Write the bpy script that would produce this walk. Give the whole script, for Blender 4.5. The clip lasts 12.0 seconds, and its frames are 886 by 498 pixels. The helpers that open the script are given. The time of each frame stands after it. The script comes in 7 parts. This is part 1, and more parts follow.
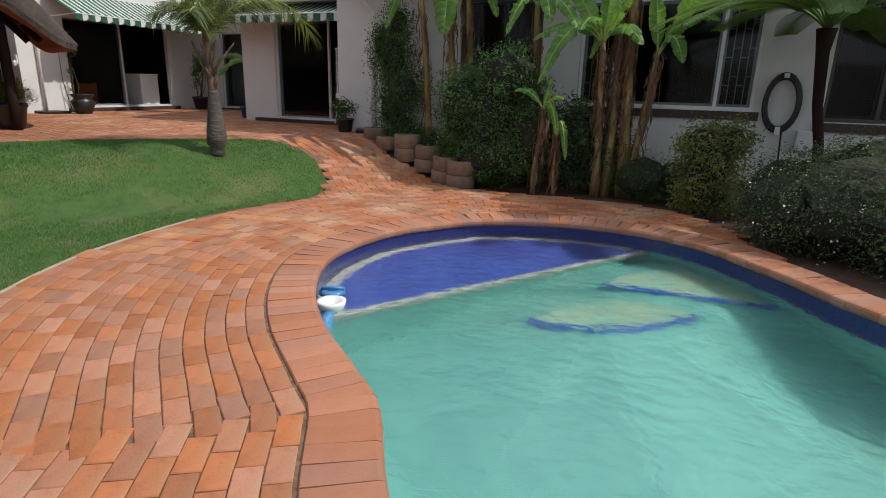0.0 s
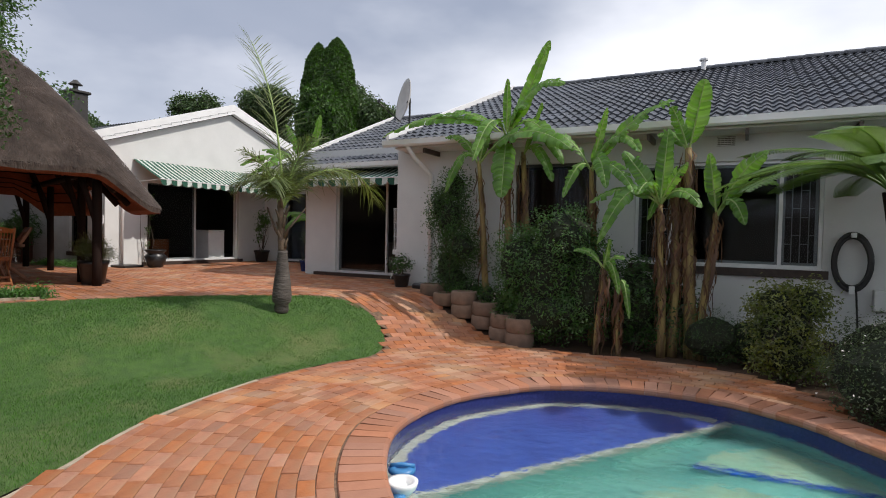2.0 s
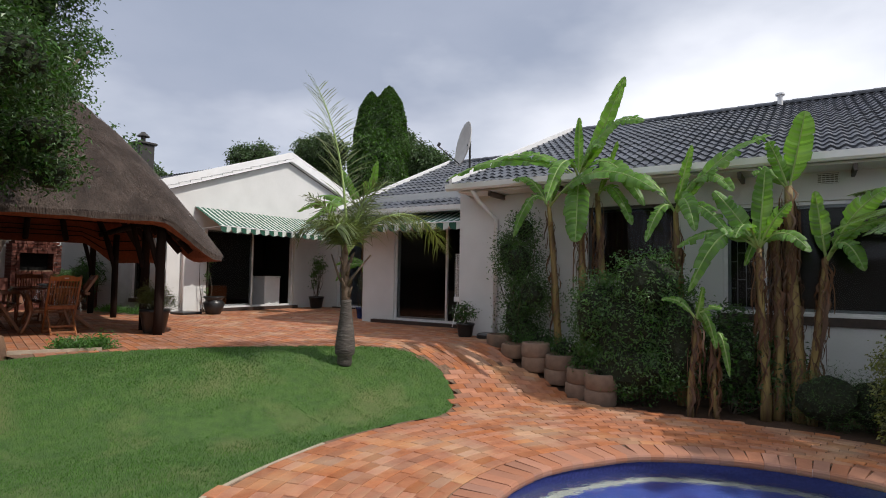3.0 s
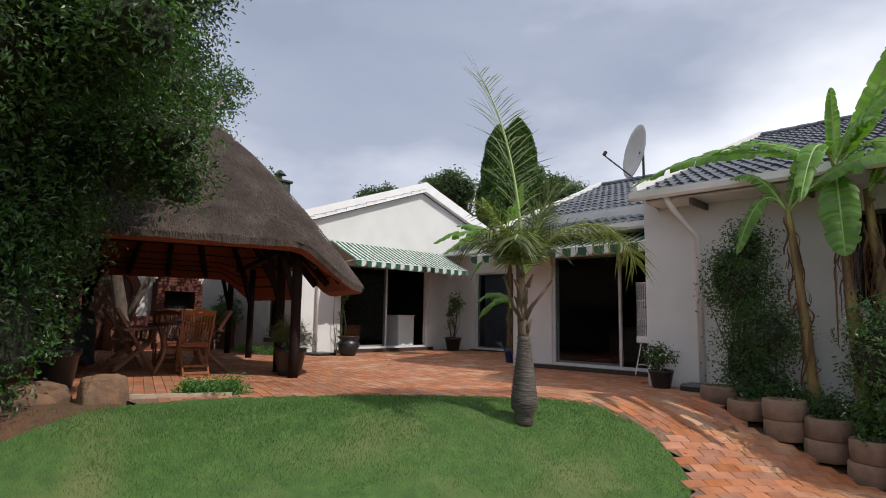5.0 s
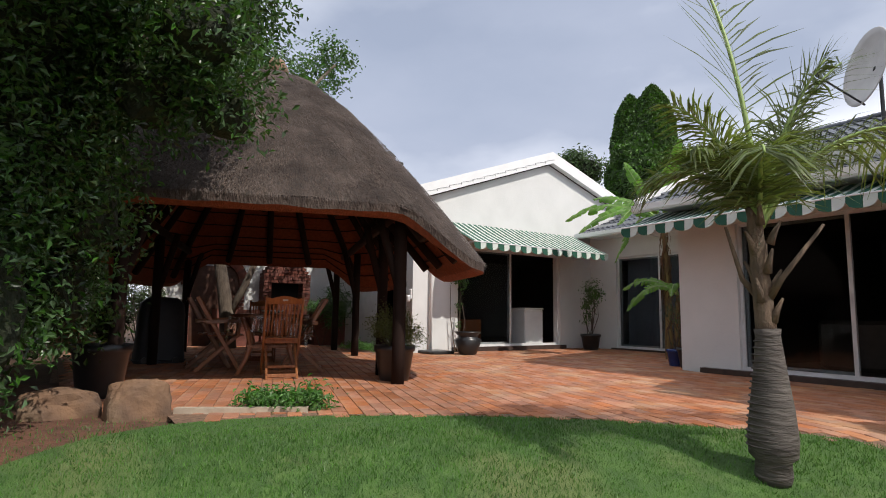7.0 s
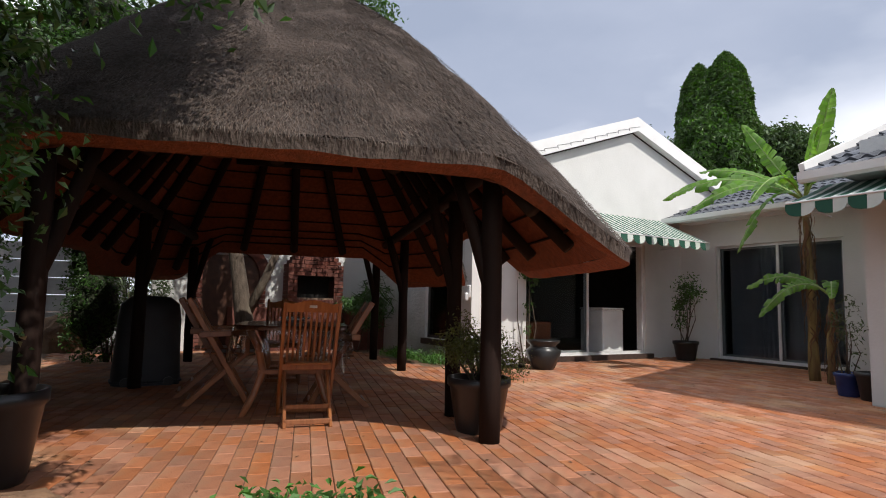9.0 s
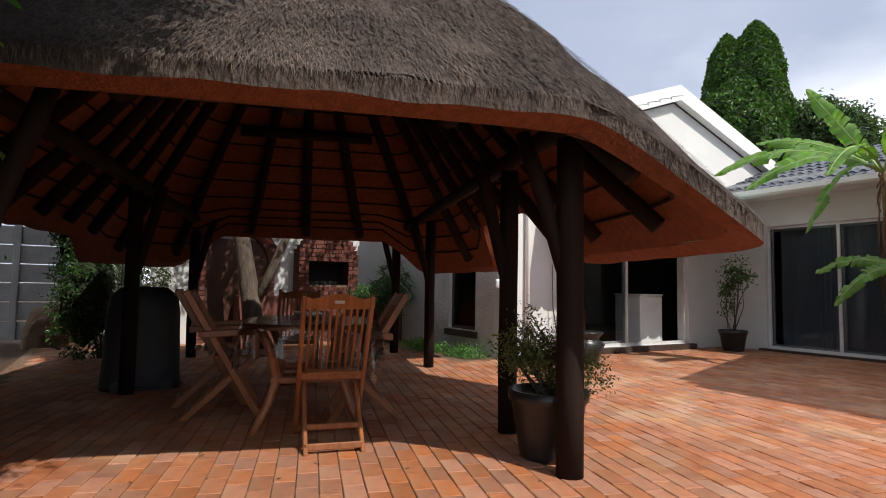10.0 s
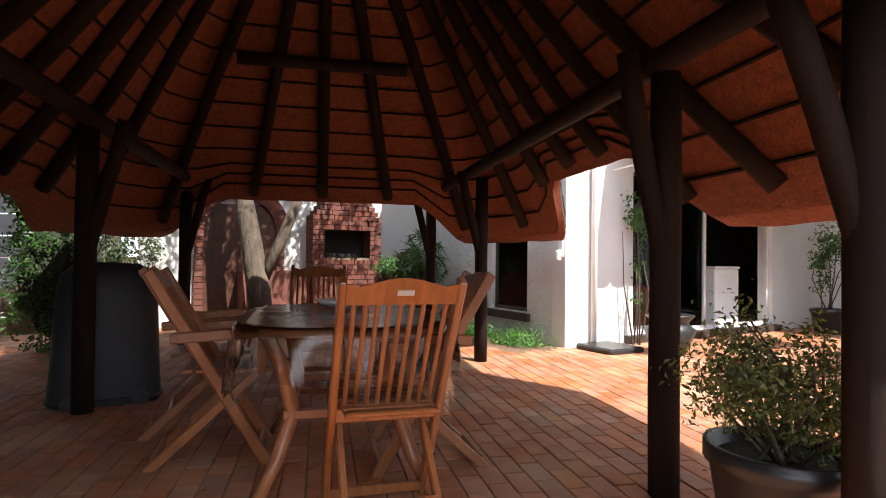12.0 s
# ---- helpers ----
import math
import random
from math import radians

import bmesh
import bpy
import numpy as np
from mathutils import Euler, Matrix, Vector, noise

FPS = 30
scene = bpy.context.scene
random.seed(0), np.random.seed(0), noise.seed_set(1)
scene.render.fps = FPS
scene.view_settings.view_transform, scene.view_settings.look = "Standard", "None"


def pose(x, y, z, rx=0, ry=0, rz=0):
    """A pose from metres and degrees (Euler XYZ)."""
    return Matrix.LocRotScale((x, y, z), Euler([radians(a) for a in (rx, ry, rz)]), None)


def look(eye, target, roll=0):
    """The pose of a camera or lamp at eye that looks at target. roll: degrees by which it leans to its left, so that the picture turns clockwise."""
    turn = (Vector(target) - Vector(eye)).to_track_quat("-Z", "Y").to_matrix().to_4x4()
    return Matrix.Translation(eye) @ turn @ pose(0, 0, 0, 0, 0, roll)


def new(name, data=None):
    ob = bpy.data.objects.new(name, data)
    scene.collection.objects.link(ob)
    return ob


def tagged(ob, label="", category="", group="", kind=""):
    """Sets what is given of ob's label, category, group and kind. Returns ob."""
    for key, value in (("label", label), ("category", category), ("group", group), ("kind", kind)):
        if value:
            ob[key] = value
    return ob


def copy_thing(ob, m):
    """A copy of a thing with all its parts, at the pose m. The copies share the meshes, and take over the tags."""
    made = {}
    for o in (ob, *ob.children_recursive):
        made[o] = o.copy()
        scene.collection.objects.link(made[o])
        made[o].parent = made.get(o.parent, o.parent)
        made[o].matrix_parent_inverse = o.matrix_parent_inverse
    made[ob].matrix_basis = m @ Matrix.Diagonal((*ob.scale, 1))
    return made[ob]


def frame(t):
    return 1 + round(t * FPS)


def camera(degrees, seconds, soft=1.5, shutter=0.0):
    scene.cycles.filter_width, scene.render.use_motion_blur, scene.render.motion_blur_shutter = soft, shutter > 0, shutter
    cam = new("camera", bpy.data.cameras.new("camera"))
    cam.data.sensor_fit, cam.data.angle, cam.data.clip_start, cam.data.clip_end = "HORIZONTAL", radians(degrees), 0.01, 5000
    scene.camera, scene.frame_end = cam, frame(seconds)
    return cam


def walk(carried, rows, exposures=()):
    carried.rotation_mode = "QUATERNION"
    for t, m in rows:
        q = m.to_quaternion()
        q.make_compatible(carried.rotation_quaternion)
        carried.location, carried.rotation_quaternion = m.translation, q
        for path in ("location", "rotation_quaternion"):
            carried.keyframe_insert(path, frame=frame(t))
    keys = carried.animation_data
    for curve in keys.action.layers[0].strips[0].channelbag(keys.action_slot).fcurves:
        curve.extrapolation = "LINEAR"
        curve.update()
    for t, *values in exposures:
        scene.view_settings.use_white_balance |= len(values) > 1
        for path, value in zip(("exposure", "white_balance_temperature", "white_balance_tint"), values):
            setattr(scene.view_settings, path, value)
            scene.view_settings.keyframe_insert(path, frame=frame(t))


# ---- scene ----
cam = camera(76.0, 12.0, soft=1.0)
PATH = [
    (0, (0.845, -0.225, 0.82), (0.065, 1.532, 0.268), 1.5),
    (0.5, (0.817, -0.228, 0.849), (0.006, 1.561, 0.473), 1.4),
    (1, (0.777, -0.238, 0.897), (-0.07, 1.556, 0.642), 1.3),
    (1.5, (0.691, -0.24, 0.945), (-0.201, 1.544, 0.795), 1.3),
    (2, (0.573, -0.249, 0.972), (-0.377, 1.51, 0.918), 1.2),
    (2.5, (0.408, -0.205, 0.98), (-0.605, 1.519, 0.999), 1.1),
    (3, (0.052, -0.012, 1.016), (-1.036, 1.663, 1.113), 1.0),
    (3.5, (-0.342, 0.142, 1.012), (-1.516, 1.751, 1.194), 1.1),
    (3.7, (-0.464, 0.255, 1.023), (-1.676, 1.832, 1.231), 0.7),
    (5.5, (-2.051, 1.17, 0.785), (-3.518, 2.509, 1.02), 1.2),
    (6, (-2.449, 1.493, 0.766), (-3.99, 2.746, 0.999), 1.0),
    (6.5, (-2.818, 1.845, 0.757), (-4.426, 3.013, 0.99), 1.0),
    (7, (-3.276, 2.135, 0.751), (-4.935, 3.228, 0.981), 0.8),
    (9, (-5.497, 2.86, 0.923), (-7.21, 3.874, 1.119), 1.3),
    (9.5, (-6.003, 2.998, 0.938), (-7.723, 4.005, 1.108), 1.5),
    (10, (-6.41, 3.035, 0.98), (-8.137, 4.035, 1.118), 1.0),
    (10.5, (-6.97, 3.178, 0.963), (-8.698, 4.181, 1.057), 1.3),
    (11, (-7.379, 3.285, 0.977), (-9.111, 4.283, 1.046), 1.1),
    (11.5, (-7.695, 3.377, 0.99), (-9.435, 4.361, 1.041), 1.0),
    (12, (-7.936, 3.392, 0.998), (-9.68, 4.371, 1.034), 0.7),
]
EXPOSURES = [(0.0, -0.25), (0.5, -0.15), (1.0, -0.15), (2.5, -0.25), (3.5, -0.25), (5.5, -0.15), (7.0, 0.0), (9.5, 0.0), (10.5, 0.5), (11.0, 0.8), (12.0, 1.55)]
walk(cam, [(t, look(eye, target, roll)) for t, eye, target, roll in PATH], EXPOSURES)

# ---- world, sun, exposure ----
SUN_AZ = math.atan2(0.217, 0.82)
SUN_EL = radians(50)
world = bpy.data.worlds.new("world")
scene.world = world
world.use_nodes = True


def build_sky():
    nt = world.node_tree
    nt.nodes.clear()
    N = nt.nodes.new
    out, bg = N("ShaderNodeOutputWorld"), N("ShaderNodeBackground")
    sky = N("ShaderNodeTexSky")
    sky.sky_type, sky.sun_disc = "NISHITA", False
    sky.sun_elevation, sky.sun_rotation = SUN_EL, math.pi / 2 - SUN_AZ
    sky.dust_density = 2.0
    tc, mp = N("ShaderNodeTexCoord"), N("ShaderNodeMapping")
    mp.inputs["Scale"].default_value = (1.0, 1.0, 2.2)
    n1 = N("ShaderNodeTexNoise")
    n1.inputs["Scale"].default_value, n1.inputs["Detail"].default_value = 1.9, 8.0
    n1.inputs["Roughness"].default_value = 0.52
    r1 = N("ShaderNodeValToRGB")
    r1.color_ramp.elements[0].position, r1.color_ramp.elements[0].color = 0.36, (0, 0, 0, 1)
    r1.color_ramp.elements[1].position, r1.color_ramp.elements[1].color = 0.62, (1, 1, 1, 1)
    n2 = N("ShaderNodeTexNoise")
    n2.inputs["Scale"].default_value, n2.inputs["Detail"].default_value = 1.1, 6.0
    r2 = N("ShaderNodeValToRGB")
    r2.color_ramp.elements[0].position, r2.color_ramp.elements[0].color = 0.38, (4.3, 4.8, 6.1, 1)
    r2.color_ramp.elements[1].position, r2.color_ramp.elements[1].color = 0.66, (11.8, 12.0, 12.8, 1)
    mix = N("ShaderNodeMix")
    mix.data_type = "RGBA"
    L = nt.links.new
    L(tc.outputs["Generated"], mp.inputs["Vector"])
    L(mp.outputs[0], n1.inputs["Vector"]), L(mp.outputs[0], n2.inputs["Vector"])
    L(n1.outputs["Fac"], r1.inputs[0]), L(n2.outputs["Fac"], r2.inputs[0])
    mth = N("ShaderNodeMapRange")
    mth.inputs["To Min"].default_value, mth.inputs["To Max"].default_value = 0.72, 1.0
    L(r1.outputs[0], mth.inputs[0]), L(mth.outputs[0], mix.inputs["Factor"])
    L(sky.outputs[0], mix.inputs[6]), L(r2.outputs[0], mix.inputs[7])
    L(mix.outputs[2], bg.inputs[0]), L(bg.outputs[0], out.inputs[0])
    bg.inputs[1].default_value = 0.116


build_sky()
sun = new("sun", bpy.data.lights.new("sun", "SUN"))
sun.data.energy, sun.data.angle, sun.data.color = 3.9, radians(0.6), (1.0, 0.94, 0.86)
sun.matrix_world = look((20 * math.cos(SUN_AZ), 20 * math.sin(SUN_AZ), 20 * math.tan(SUN_EL)), (0, 0, 0))
scene.view_settings.exposure = 0.0


# ---- materials ----
def material(name, a, b=None, rough=0.7, metal=0.0, scale=8.0, detail=6.0, bump=0.0, bscale=60.0, vary=0.0, per="", stain=None,
             stain_at=(0.52, 0.7), spec=0.5, stretch=(1, 1, 1), soft=0.0, trans=0.0, coords="Object"):
    """Procedural surface: two colours mixed by noise, a second broad stain, variation from piece to piece and a fine relief."""
    m = bpy.data.materials.new(name)
    m.use_nodes = True
    nt = m.node_tree
    P = nt.nodes["Principled BSDF"]
    N, L = nt.nodes.new, nt.links.new
    P.inputs["Roughness"].default_value, P.inputs["Metallic"].default_value = rough, metal
    P.inputs["Specular IOR Level"].default_value = spec
    if soft:
        P.inputs["Subsurface Weight"].default_value = 0.0
    if trans:
        P.inputs["Transmission Weight"].default_value = trans
    b = b or tuple(0.75 * v for v in a)
    tc, mp = N("ShaderNodeTexCoord"), N("ShaderNodeMapping")
    mp.inputs["Scale"].default_value = stretch
    L(tc.outputs[coords], mp.inputs["Vector"])
    n1 = N("ShaderNodeTexNoise")
    n1.inputs["Scale"].default_value, n1.inputs["Detail"].default_value = scale, detail
    L(mp.outputs[0], n1.inputs["Vector"])
    ramp = N("ShaderNodeValToRGB")
    ramp.color_ramp.elements[0].position, ramp.color_ramp.elements[0].color = 0.33, (*a, 1)
    ramp.color_ramp.elements[1].position, ramp.color_ramp.elements[1].color = 0.68, (*b, 1)
    L(n1.outputs["Fac"], ramp.inputs[0])
    col = ramp.outputs[0]
    if stain:
        n2 = N("ShaderNodeTexNoise")
        n2.inputs["Scale"].default_value, n2.inputs["Detail"].default_value = scale * 0.17, 5.0
        L(mp.outputs[0], n2.inputs["Vector"])
        mr = N("ShaderNodeMapRange")
        mr.inputs["From Min"].default_value, mr.inputs["From Max"].default_value = stain_at
        mr.inputs["To Max"].default_value = 0.85
        L(n2.outputs["Fac"], mr.inputs[0])
        mx = N("ShaderNodeMix")
        mx.data_type = "RGBA"
        L(mr.outputs[0], mx.inputs["Factor"]), L(col, mx.inputs[6])
        mx.inputs[7].default_value = (*stain, 1)
        col = mx.outputs[2]
    if vary:
        src = N("ShaderNodeNewGeometry").outputs["Random Per Island"] if per == "island" else N("ShaderNodeObjectInfo").outputs["Random"]
        hsv = N("ShaderNodeHueSaturation")
        v = N("ShaderNodeMapRange")
        v.inputs["To Min"].default_value, v.inputs["To Max"].default_value = 1 - vary, 1 + vary
        L(src, v.inputs[0]), L(v.outputs[0], hsv.inputs["Value"])
        mu = N("ShaderNodeMath")
        mu.operation = "MULTIPLY"
        mu.inputs[1].default_value = 7.31
        fr = N("ShaderNodeMath")
        fr.operation = "FRACT"
        L(src, mu.inputs[0]), L(mu.outputs[0], fr.inputs[0])
        h = N("ShaderNodeMapRange")
        h.inputs["To Min"].default_value, h.inputs["To Max"].default_value = 1 - 0.8 * vary, 1 + 0.35 * vary
        L(fr.outputs[0], h.inputs[0]), L(h.outputs[0], hsv.inputs["Saturation"])
        L(col, hsv.inputs["Color"])
        col = hsv.outputs[0]
    L(col, P.inputs["Base Color"])
    if bump:
        n3 = N("ShaderNodeTexNoise")
        n3.inputs["Scale"].default_value, n3.inputs["Detail"].default_value = bscale, 4.0
        L(mp.outputs[0], n3.inputs["Vector"])
        bp = N("ShaderNodeBump")
        bp.inputs["Strength"].default_value, bp.inputs["Distance"].default_value = 1.0, bump
        L(n3.outputs["Fac"], bp.inputs["Height"]), L(bp.outputs[0], P.inputs["Normal"])
    return m


def leaf_material(name, a, b, vary=0.35, through_light=0.35, rough=0.45):
    m = material(name, a, b, rough=rough, scale=3.0, vary=vary, per="island", spec=0.4)
    nt = m.node_tree
    P = nt.nodes["Principled BSDF"]
    col = P.inputs["Base Color"].links[0].from_socket
    tr, mix = nt.nodes.new("ShaderNodeBsdfTranslucent"), nt.nodes.new("ShaderNodeMixShader")
    gain = nt.nodes.new("ShaderNodeMix")
    gain.data_type, gain.blend_type = "RGBA", "MULTIPLY"
    gain.inputs["Factor"].default_value = 1.0
    gain.inputs[7].default_value = (1.5, 1.5, 0.6, 1)
    nt.links.new(col, gain.inputs[6])
    nt.links.new(gain.outputs[2], tr.inputs[0])
    mix.inputs[0].default_value = through_light
    nt.links.new(P.outputs[0], mix.inputs[1]), nt.links.new(tr.outputs[0], mix.inputs[2])
    nt.links.new(mix.outputs[0], nt.nodes["Material Output"].inputs[0])
    return m


def glass_material(name, tint=(1, 1, 1), rough=0.0, ior=1.55):
    """A thin pane: it lets light straight through and mirrors by its Fresnel gloss."""
    m = bpy.data.materials.new(name)
    m.use_nodes = True
    nt = m.node_tree
    nt.nodes.remove(nt.nodes["Principled BSDF"])
    t, g, fr, mix = (nt.nodes.new(k) for k in ("ShaderNodeBsdfTransparent", "ShaderNodeBsdfGlossy", "ShaderNodeFresnel", "ShaderNodeMixShader"))
    t.inputs[0].default_value, g.inputs["Roughness"].default_value = (*tint, 1), rough
    fr.inputs[0].default_value = ior
    nt.links.new(fr.outputs[0], mix.inputs[0])
    nt.links.new(t.outputs[0], mix.inputs[1]), nt.links.new(g.outputs[0], mix.inputs[2])
    nt.links.new(mix.outputs[0], nt.nodes["Material Output"].inputs[0])
    return m


def water_material():
    m = material("pool water", (0.93, 0.985, 0.98), (0.93, 0.985, 0.98), rough=0.02, trans=1.0, bump=0.022, bscale=10)
    P = m.node_tree.nodes["Principled BSDF"]
    P.inputs["IOR"].default_value = 1.33
    return m


M_WALL = material("white painted plaster", (0.68, 0.68, 0.67), (0.62, 0.62, 0.61), rough=0.85, scale=2.0, bump=0.003, bscale=35, stain=(0.52, 0.50, 0.47), stain_at=(0.6, 0.85))
M_ROUGHCAST = material("rough white plaster", (0.64, 0.64, 0.63), (0.56, 0.56, 0.55), rough=0.9, scale=5.0, bump=0.02, bscale=22)
M_WHITE = material("white gloss paint", (0.82, 0.82, 0.82), (0.76, 0.76, 0.76), rough=0.4, scale=4.0)
M_PLINTH = material("dark brown painted brick", (0.035, 0.022, 0.018), (0.06, 0.038, 0.03), rough=0.6, scale=12, bump=0.002)
M_BRICK = material("terracotta paving", (0.41, 0.156, 0.068), (0.31, 0.108, 0.047), rough=0.8, scale=9, vary=0.20, per="object", stain=(0.44, 0.25, 0.135), stain_at=(0.48, 0.66), bump=0.004, bscale=70)
M_BRICKS = material("terracotta paving laid", (0.41, 0.156, 0.068), (0.31, 0.108, 0.047), rough=0.8, scale=9, vary=0.20, per="island", stain=(0.44, 0.25, 0.135), stain_at=(0.48, 0.66), bump=0.004, bscale=70)
M_COPING = material("terracotta coping", (0.42, 0.185, 0.105), (0.34, 0.14, 0.08), rough=0.75, scale=5, vary=0.16, per="object", stain=(0.46, 0.28, 0.18), bump=0.002, bscale=70)
M_JOINT = material("sand joints", (0.24, 0.145, 0.09), (0.10, 0.06, 0.04), rough=0.95, scale=25, bump=0.004)
M_KERB = material("pale kerb", (0.46, 0.38, 0.29), (0.36, 0.29, 0.22), rough=0.9, scale=14, bump=0.002)
M_GROUND = material("soil", (0.10, 0.055, 0.03), (0.055, 0.03, 0.018), rough=0.95, scale=6, bump=0.01, bscale=30)
M_LAWN = material("lawn thatch", (0.075, 0.15, 0.028), (0.045, 0.10, 0.02), rough=0.9, scale=9, bump=0.012, bscale=120, stain=(0.15, 0.17, 0.06), stain_at=(0.5, 0.75))
M_BLADE = leaf_material("grass blades", (0.085, 0.205, 0.032), (0.06, 0.15, 0.027), vary=0.3, through_light=0.3)
M_POOL = material("teal pool plaster", (0.125, 0.36, 0.325), (0.095, 0.30, 0.28), rough=0.8, scale=3, bump=0.002, stain=(0.19, 0.40, 0.33))
M_POOLBLUE = material("royal blue pool plaster", (0.022, 0.052, 0.255), (0.030, 0.070, 0.31), rough=0.75, scale=4, stain=(0.022, 0.027, 0.20))
M_POOLSAND = material("sandy pool step", (0.22, 0.33, 0.24), (0.15, 0.31, 0.25), rough=0.85, scale=4)
M_LIP = material("beige shelf edge", (0.36, 0.38, 0.34), (0.28, 0.31, 0.28), rough=0.8, scale=8)
M_NAVY = material("navy mosaic", (0.012, 0.018, 0.11), (0.02, 0.03, 0.17), rough=0.15, scale=40, vary=0.2, per="island")
M_MOSAIC = material("blue mosaic", (0.012, 0.05, 0.28), (0.02, 0.08, 0.36), rough=0.3, scale=25, vary=0.2, per="island")
M_WATER = water_material()
M_TILE = material("slate grey concrete roof tile", (0.052, 0.058, 0.070), (0.085, 0.092, 0.108), rough=0.33, scale=6, vary=0.3, per="island", stain=(0.11, 0.115, 0.12), bump=0.003, bscale=60)
M_TILEPART = material("slate grey roof tile", (0.052, 0.058, 0.070), (0.085, 0.092, 0.108), rough=0.33, scale=6, vary=0.3, per="object", stain=(0.11, 0.115, 0.12), bump=0.003, bscale=60)
M_THATCH = material("weathered thatch", (0.052, 0.036, 0.030), (0.095, 0.070, 0.058), rough=0.95, scale=14, stretch=(1, 1, 0.5), bump=0.03, bscale=45, stain=(0.055, 0.036, 0.029))
M_STRAW = material("thatch straw", (0.125, 0.092, 0.074), (0.045, 0.031, 0.026), rough=0.9, scale=3, vary=0.5, per="island")
M_THATCHIN = material("warm thatch underside", (0.27, 0.074, 0.030), (0.175, 0.048, 0.020), rough=0.85, scale=20, bump=0.02, bscale=50)
M_POLE = material("dark creosoted pole", (0.021, 0.011, 0.008), (0.011, 0.006, 0.005), rough=0.8, spec=0.2, scale=9, stretch=(1, 1, 0.15), bump=0.005, bscale=20)
M_TEAK = material("oiled hardwood", (0.32, 0.122, 0.043), (0.22, 0.076, 0.026), rough=0.30, scale=10, stretch=(4, 1, 0.4), bump=0.001, vary=0.12, per="object")
M_DARKWOOD = material("dark hardwood", (0.085, 0.035, 0.02), (0.05, 0.02, 0.012), rough=0.45, scale=10)
M_BLACK = material("black plastic pot", (0.014, 0.014, 0.015), (0.022, 0.022, 0.023), rough=0.35, scale=8)
M_COVER = material("grey vinyl cover", (0.022, 0.027, 0.034), (0.015, 0.019, 0.024), rough=0.55, scale=4, bump=0.01, bscale=6)
M_RUBBER = material("black hose", (0.010, 0.010, 0.010), (0.018, 0.018, 0.018), rough=0.35)
M_SOIL = material("potting soil", (0.05, 0.03, 0.02), (0.03, 0.018, 0.012), rough=0.95, scale=40, bump=0.01)
M_GREEN = material("green awning canvas", (0.012, 0.085, 0.052), (0.010, 0.07, 0.042), rough=0.75, scale=6)
M_CANVAS = material("white awning canvas", (0.60, 0.64, 0.60), (0.50, 0.55, 0.51), rough=0.75, scale=6)
M_ALU = material("white aluminium frame", (0.72, 0.72, 0.72), (0.62, 0.62, 0.63), rough=0.35, metal=0.2)
M_BRONZE = material("bronze frame", (0.07, 0.065, 0.06), (0.05, 0.045, 0.04), rough=0.4, metal=0.5)
M_GLASS = glass_material("window glass", (0.66, 0.69, 0.70), 0.0, 1.28)
M_PVC = glass_material("clear plastic cloth", (0.80, 0.79, 0.78), 0.14, 1.6)
# Room colours are kept dark to give the dimness behind the glass.
M_ROOMDIM = material("room paint darkened for dimness", (0.11, 0.095, 0.085), (0.085, 0.075, 0.065), rough=0.9)
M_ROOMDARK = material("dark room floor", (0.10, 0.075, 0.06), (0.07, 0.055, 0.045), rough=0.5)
M_CURTAIN = material("brown curtain", (0.10, 0.045, 0.03), (0.07, 0.03, 0.022), rough=0.85, scale=10)
M_BLIND = material("grey vertical blind", (0.36, 0.38, 0.44), (0.28, 0.30, 0.36), rough=0.7)
M_ORANGE = material("orange wood", (0.42, 0.12, 0.035), (0.34, 0.09, 0.025), rough=0.45)
M_GREYMET = material("grey dish metal", (0.50, 0.49, 0.47), (0.42, 0.41, 0.40), rough=0.5, scale=5)
M_FACEBRICK = material("face brick", (0.15, 0.044, 0.028), (0.11, 0.033, 0.022), rough=0.8, scale=12, vary=0.2, per="island", bump=0.003)
M_FACEBRICK_ONE = material("face brick laid", (0.16, 0.046, 0.029), (0.12, 0.035, 0.023), rough=0.8, scale=12, vary=0.12, per="object", bump=0.003)
M_SOOT = material("soot", (0.008, 0.007, 0.006), (0.014, 0.012, 0.01), rough=0.95)
M_PRECAST = material("grey precast panel", (0.42, 0.42, 0.41), (0.34, 0.34, 0.335), rough=0.9, scale=5, bump=0.004)
M_CONC = material("weathered brown concrete", (0.24, 0.155, 0.105), (0.17, 0.11, 0.075), rough=0.95, scale=9, bump=0.006, bscale=45, stain=(0.09, 0.075, 0.055), vary=0.15, per="object")
M_STONE = material("rough brown rock", (0.22, 0.125, 0.07), (0.12, 0.075, 0.05), rough=0.9, scale=5, bump=0.03, bscale=9, stain=(0.30, 0.22, 0.14))
M_BARK = material("grey brown bark", (0.13, 0.10, 0.075), (0.07, 0.052, 0.04), rough=0.95, scale=12, stretch=(1, 1, 0.4), bump=0.02, bscale=25, stain=(0.24, 0.21, 0.15))
M_PALMBARK = material("palm trunk", (0.115, 0.10, 0.088), (0.06, 0.05, 0.045), rough=0.9, scale=7, stretch=(1, 1, 4), bump=0.015, bscale=14)
M_PALMSTEM = material("palm boots", (0.17, 0.115, 0.075), (0.09, 0.065, 0.045), rough=0.8, scale=9, stretch=(2, 2, 1), bump=0.01)
M_BANSTEM = material("banana stem", (0.32, 0.24, 0.08), (0.12, 0.07, 0.032), rough=0.7, scale=4, stretch=(3, 3, 0.5), stain=(0.09, 0.045, 0.025), bump=0.01, bscale=18)
M_DEADLEAF = leaf_material("dry banana leaf", (0.19, 0.10, 0.055), (0.10, 0.05, 0.028), vary=0.3, through_light=0.15, rough=0.8)
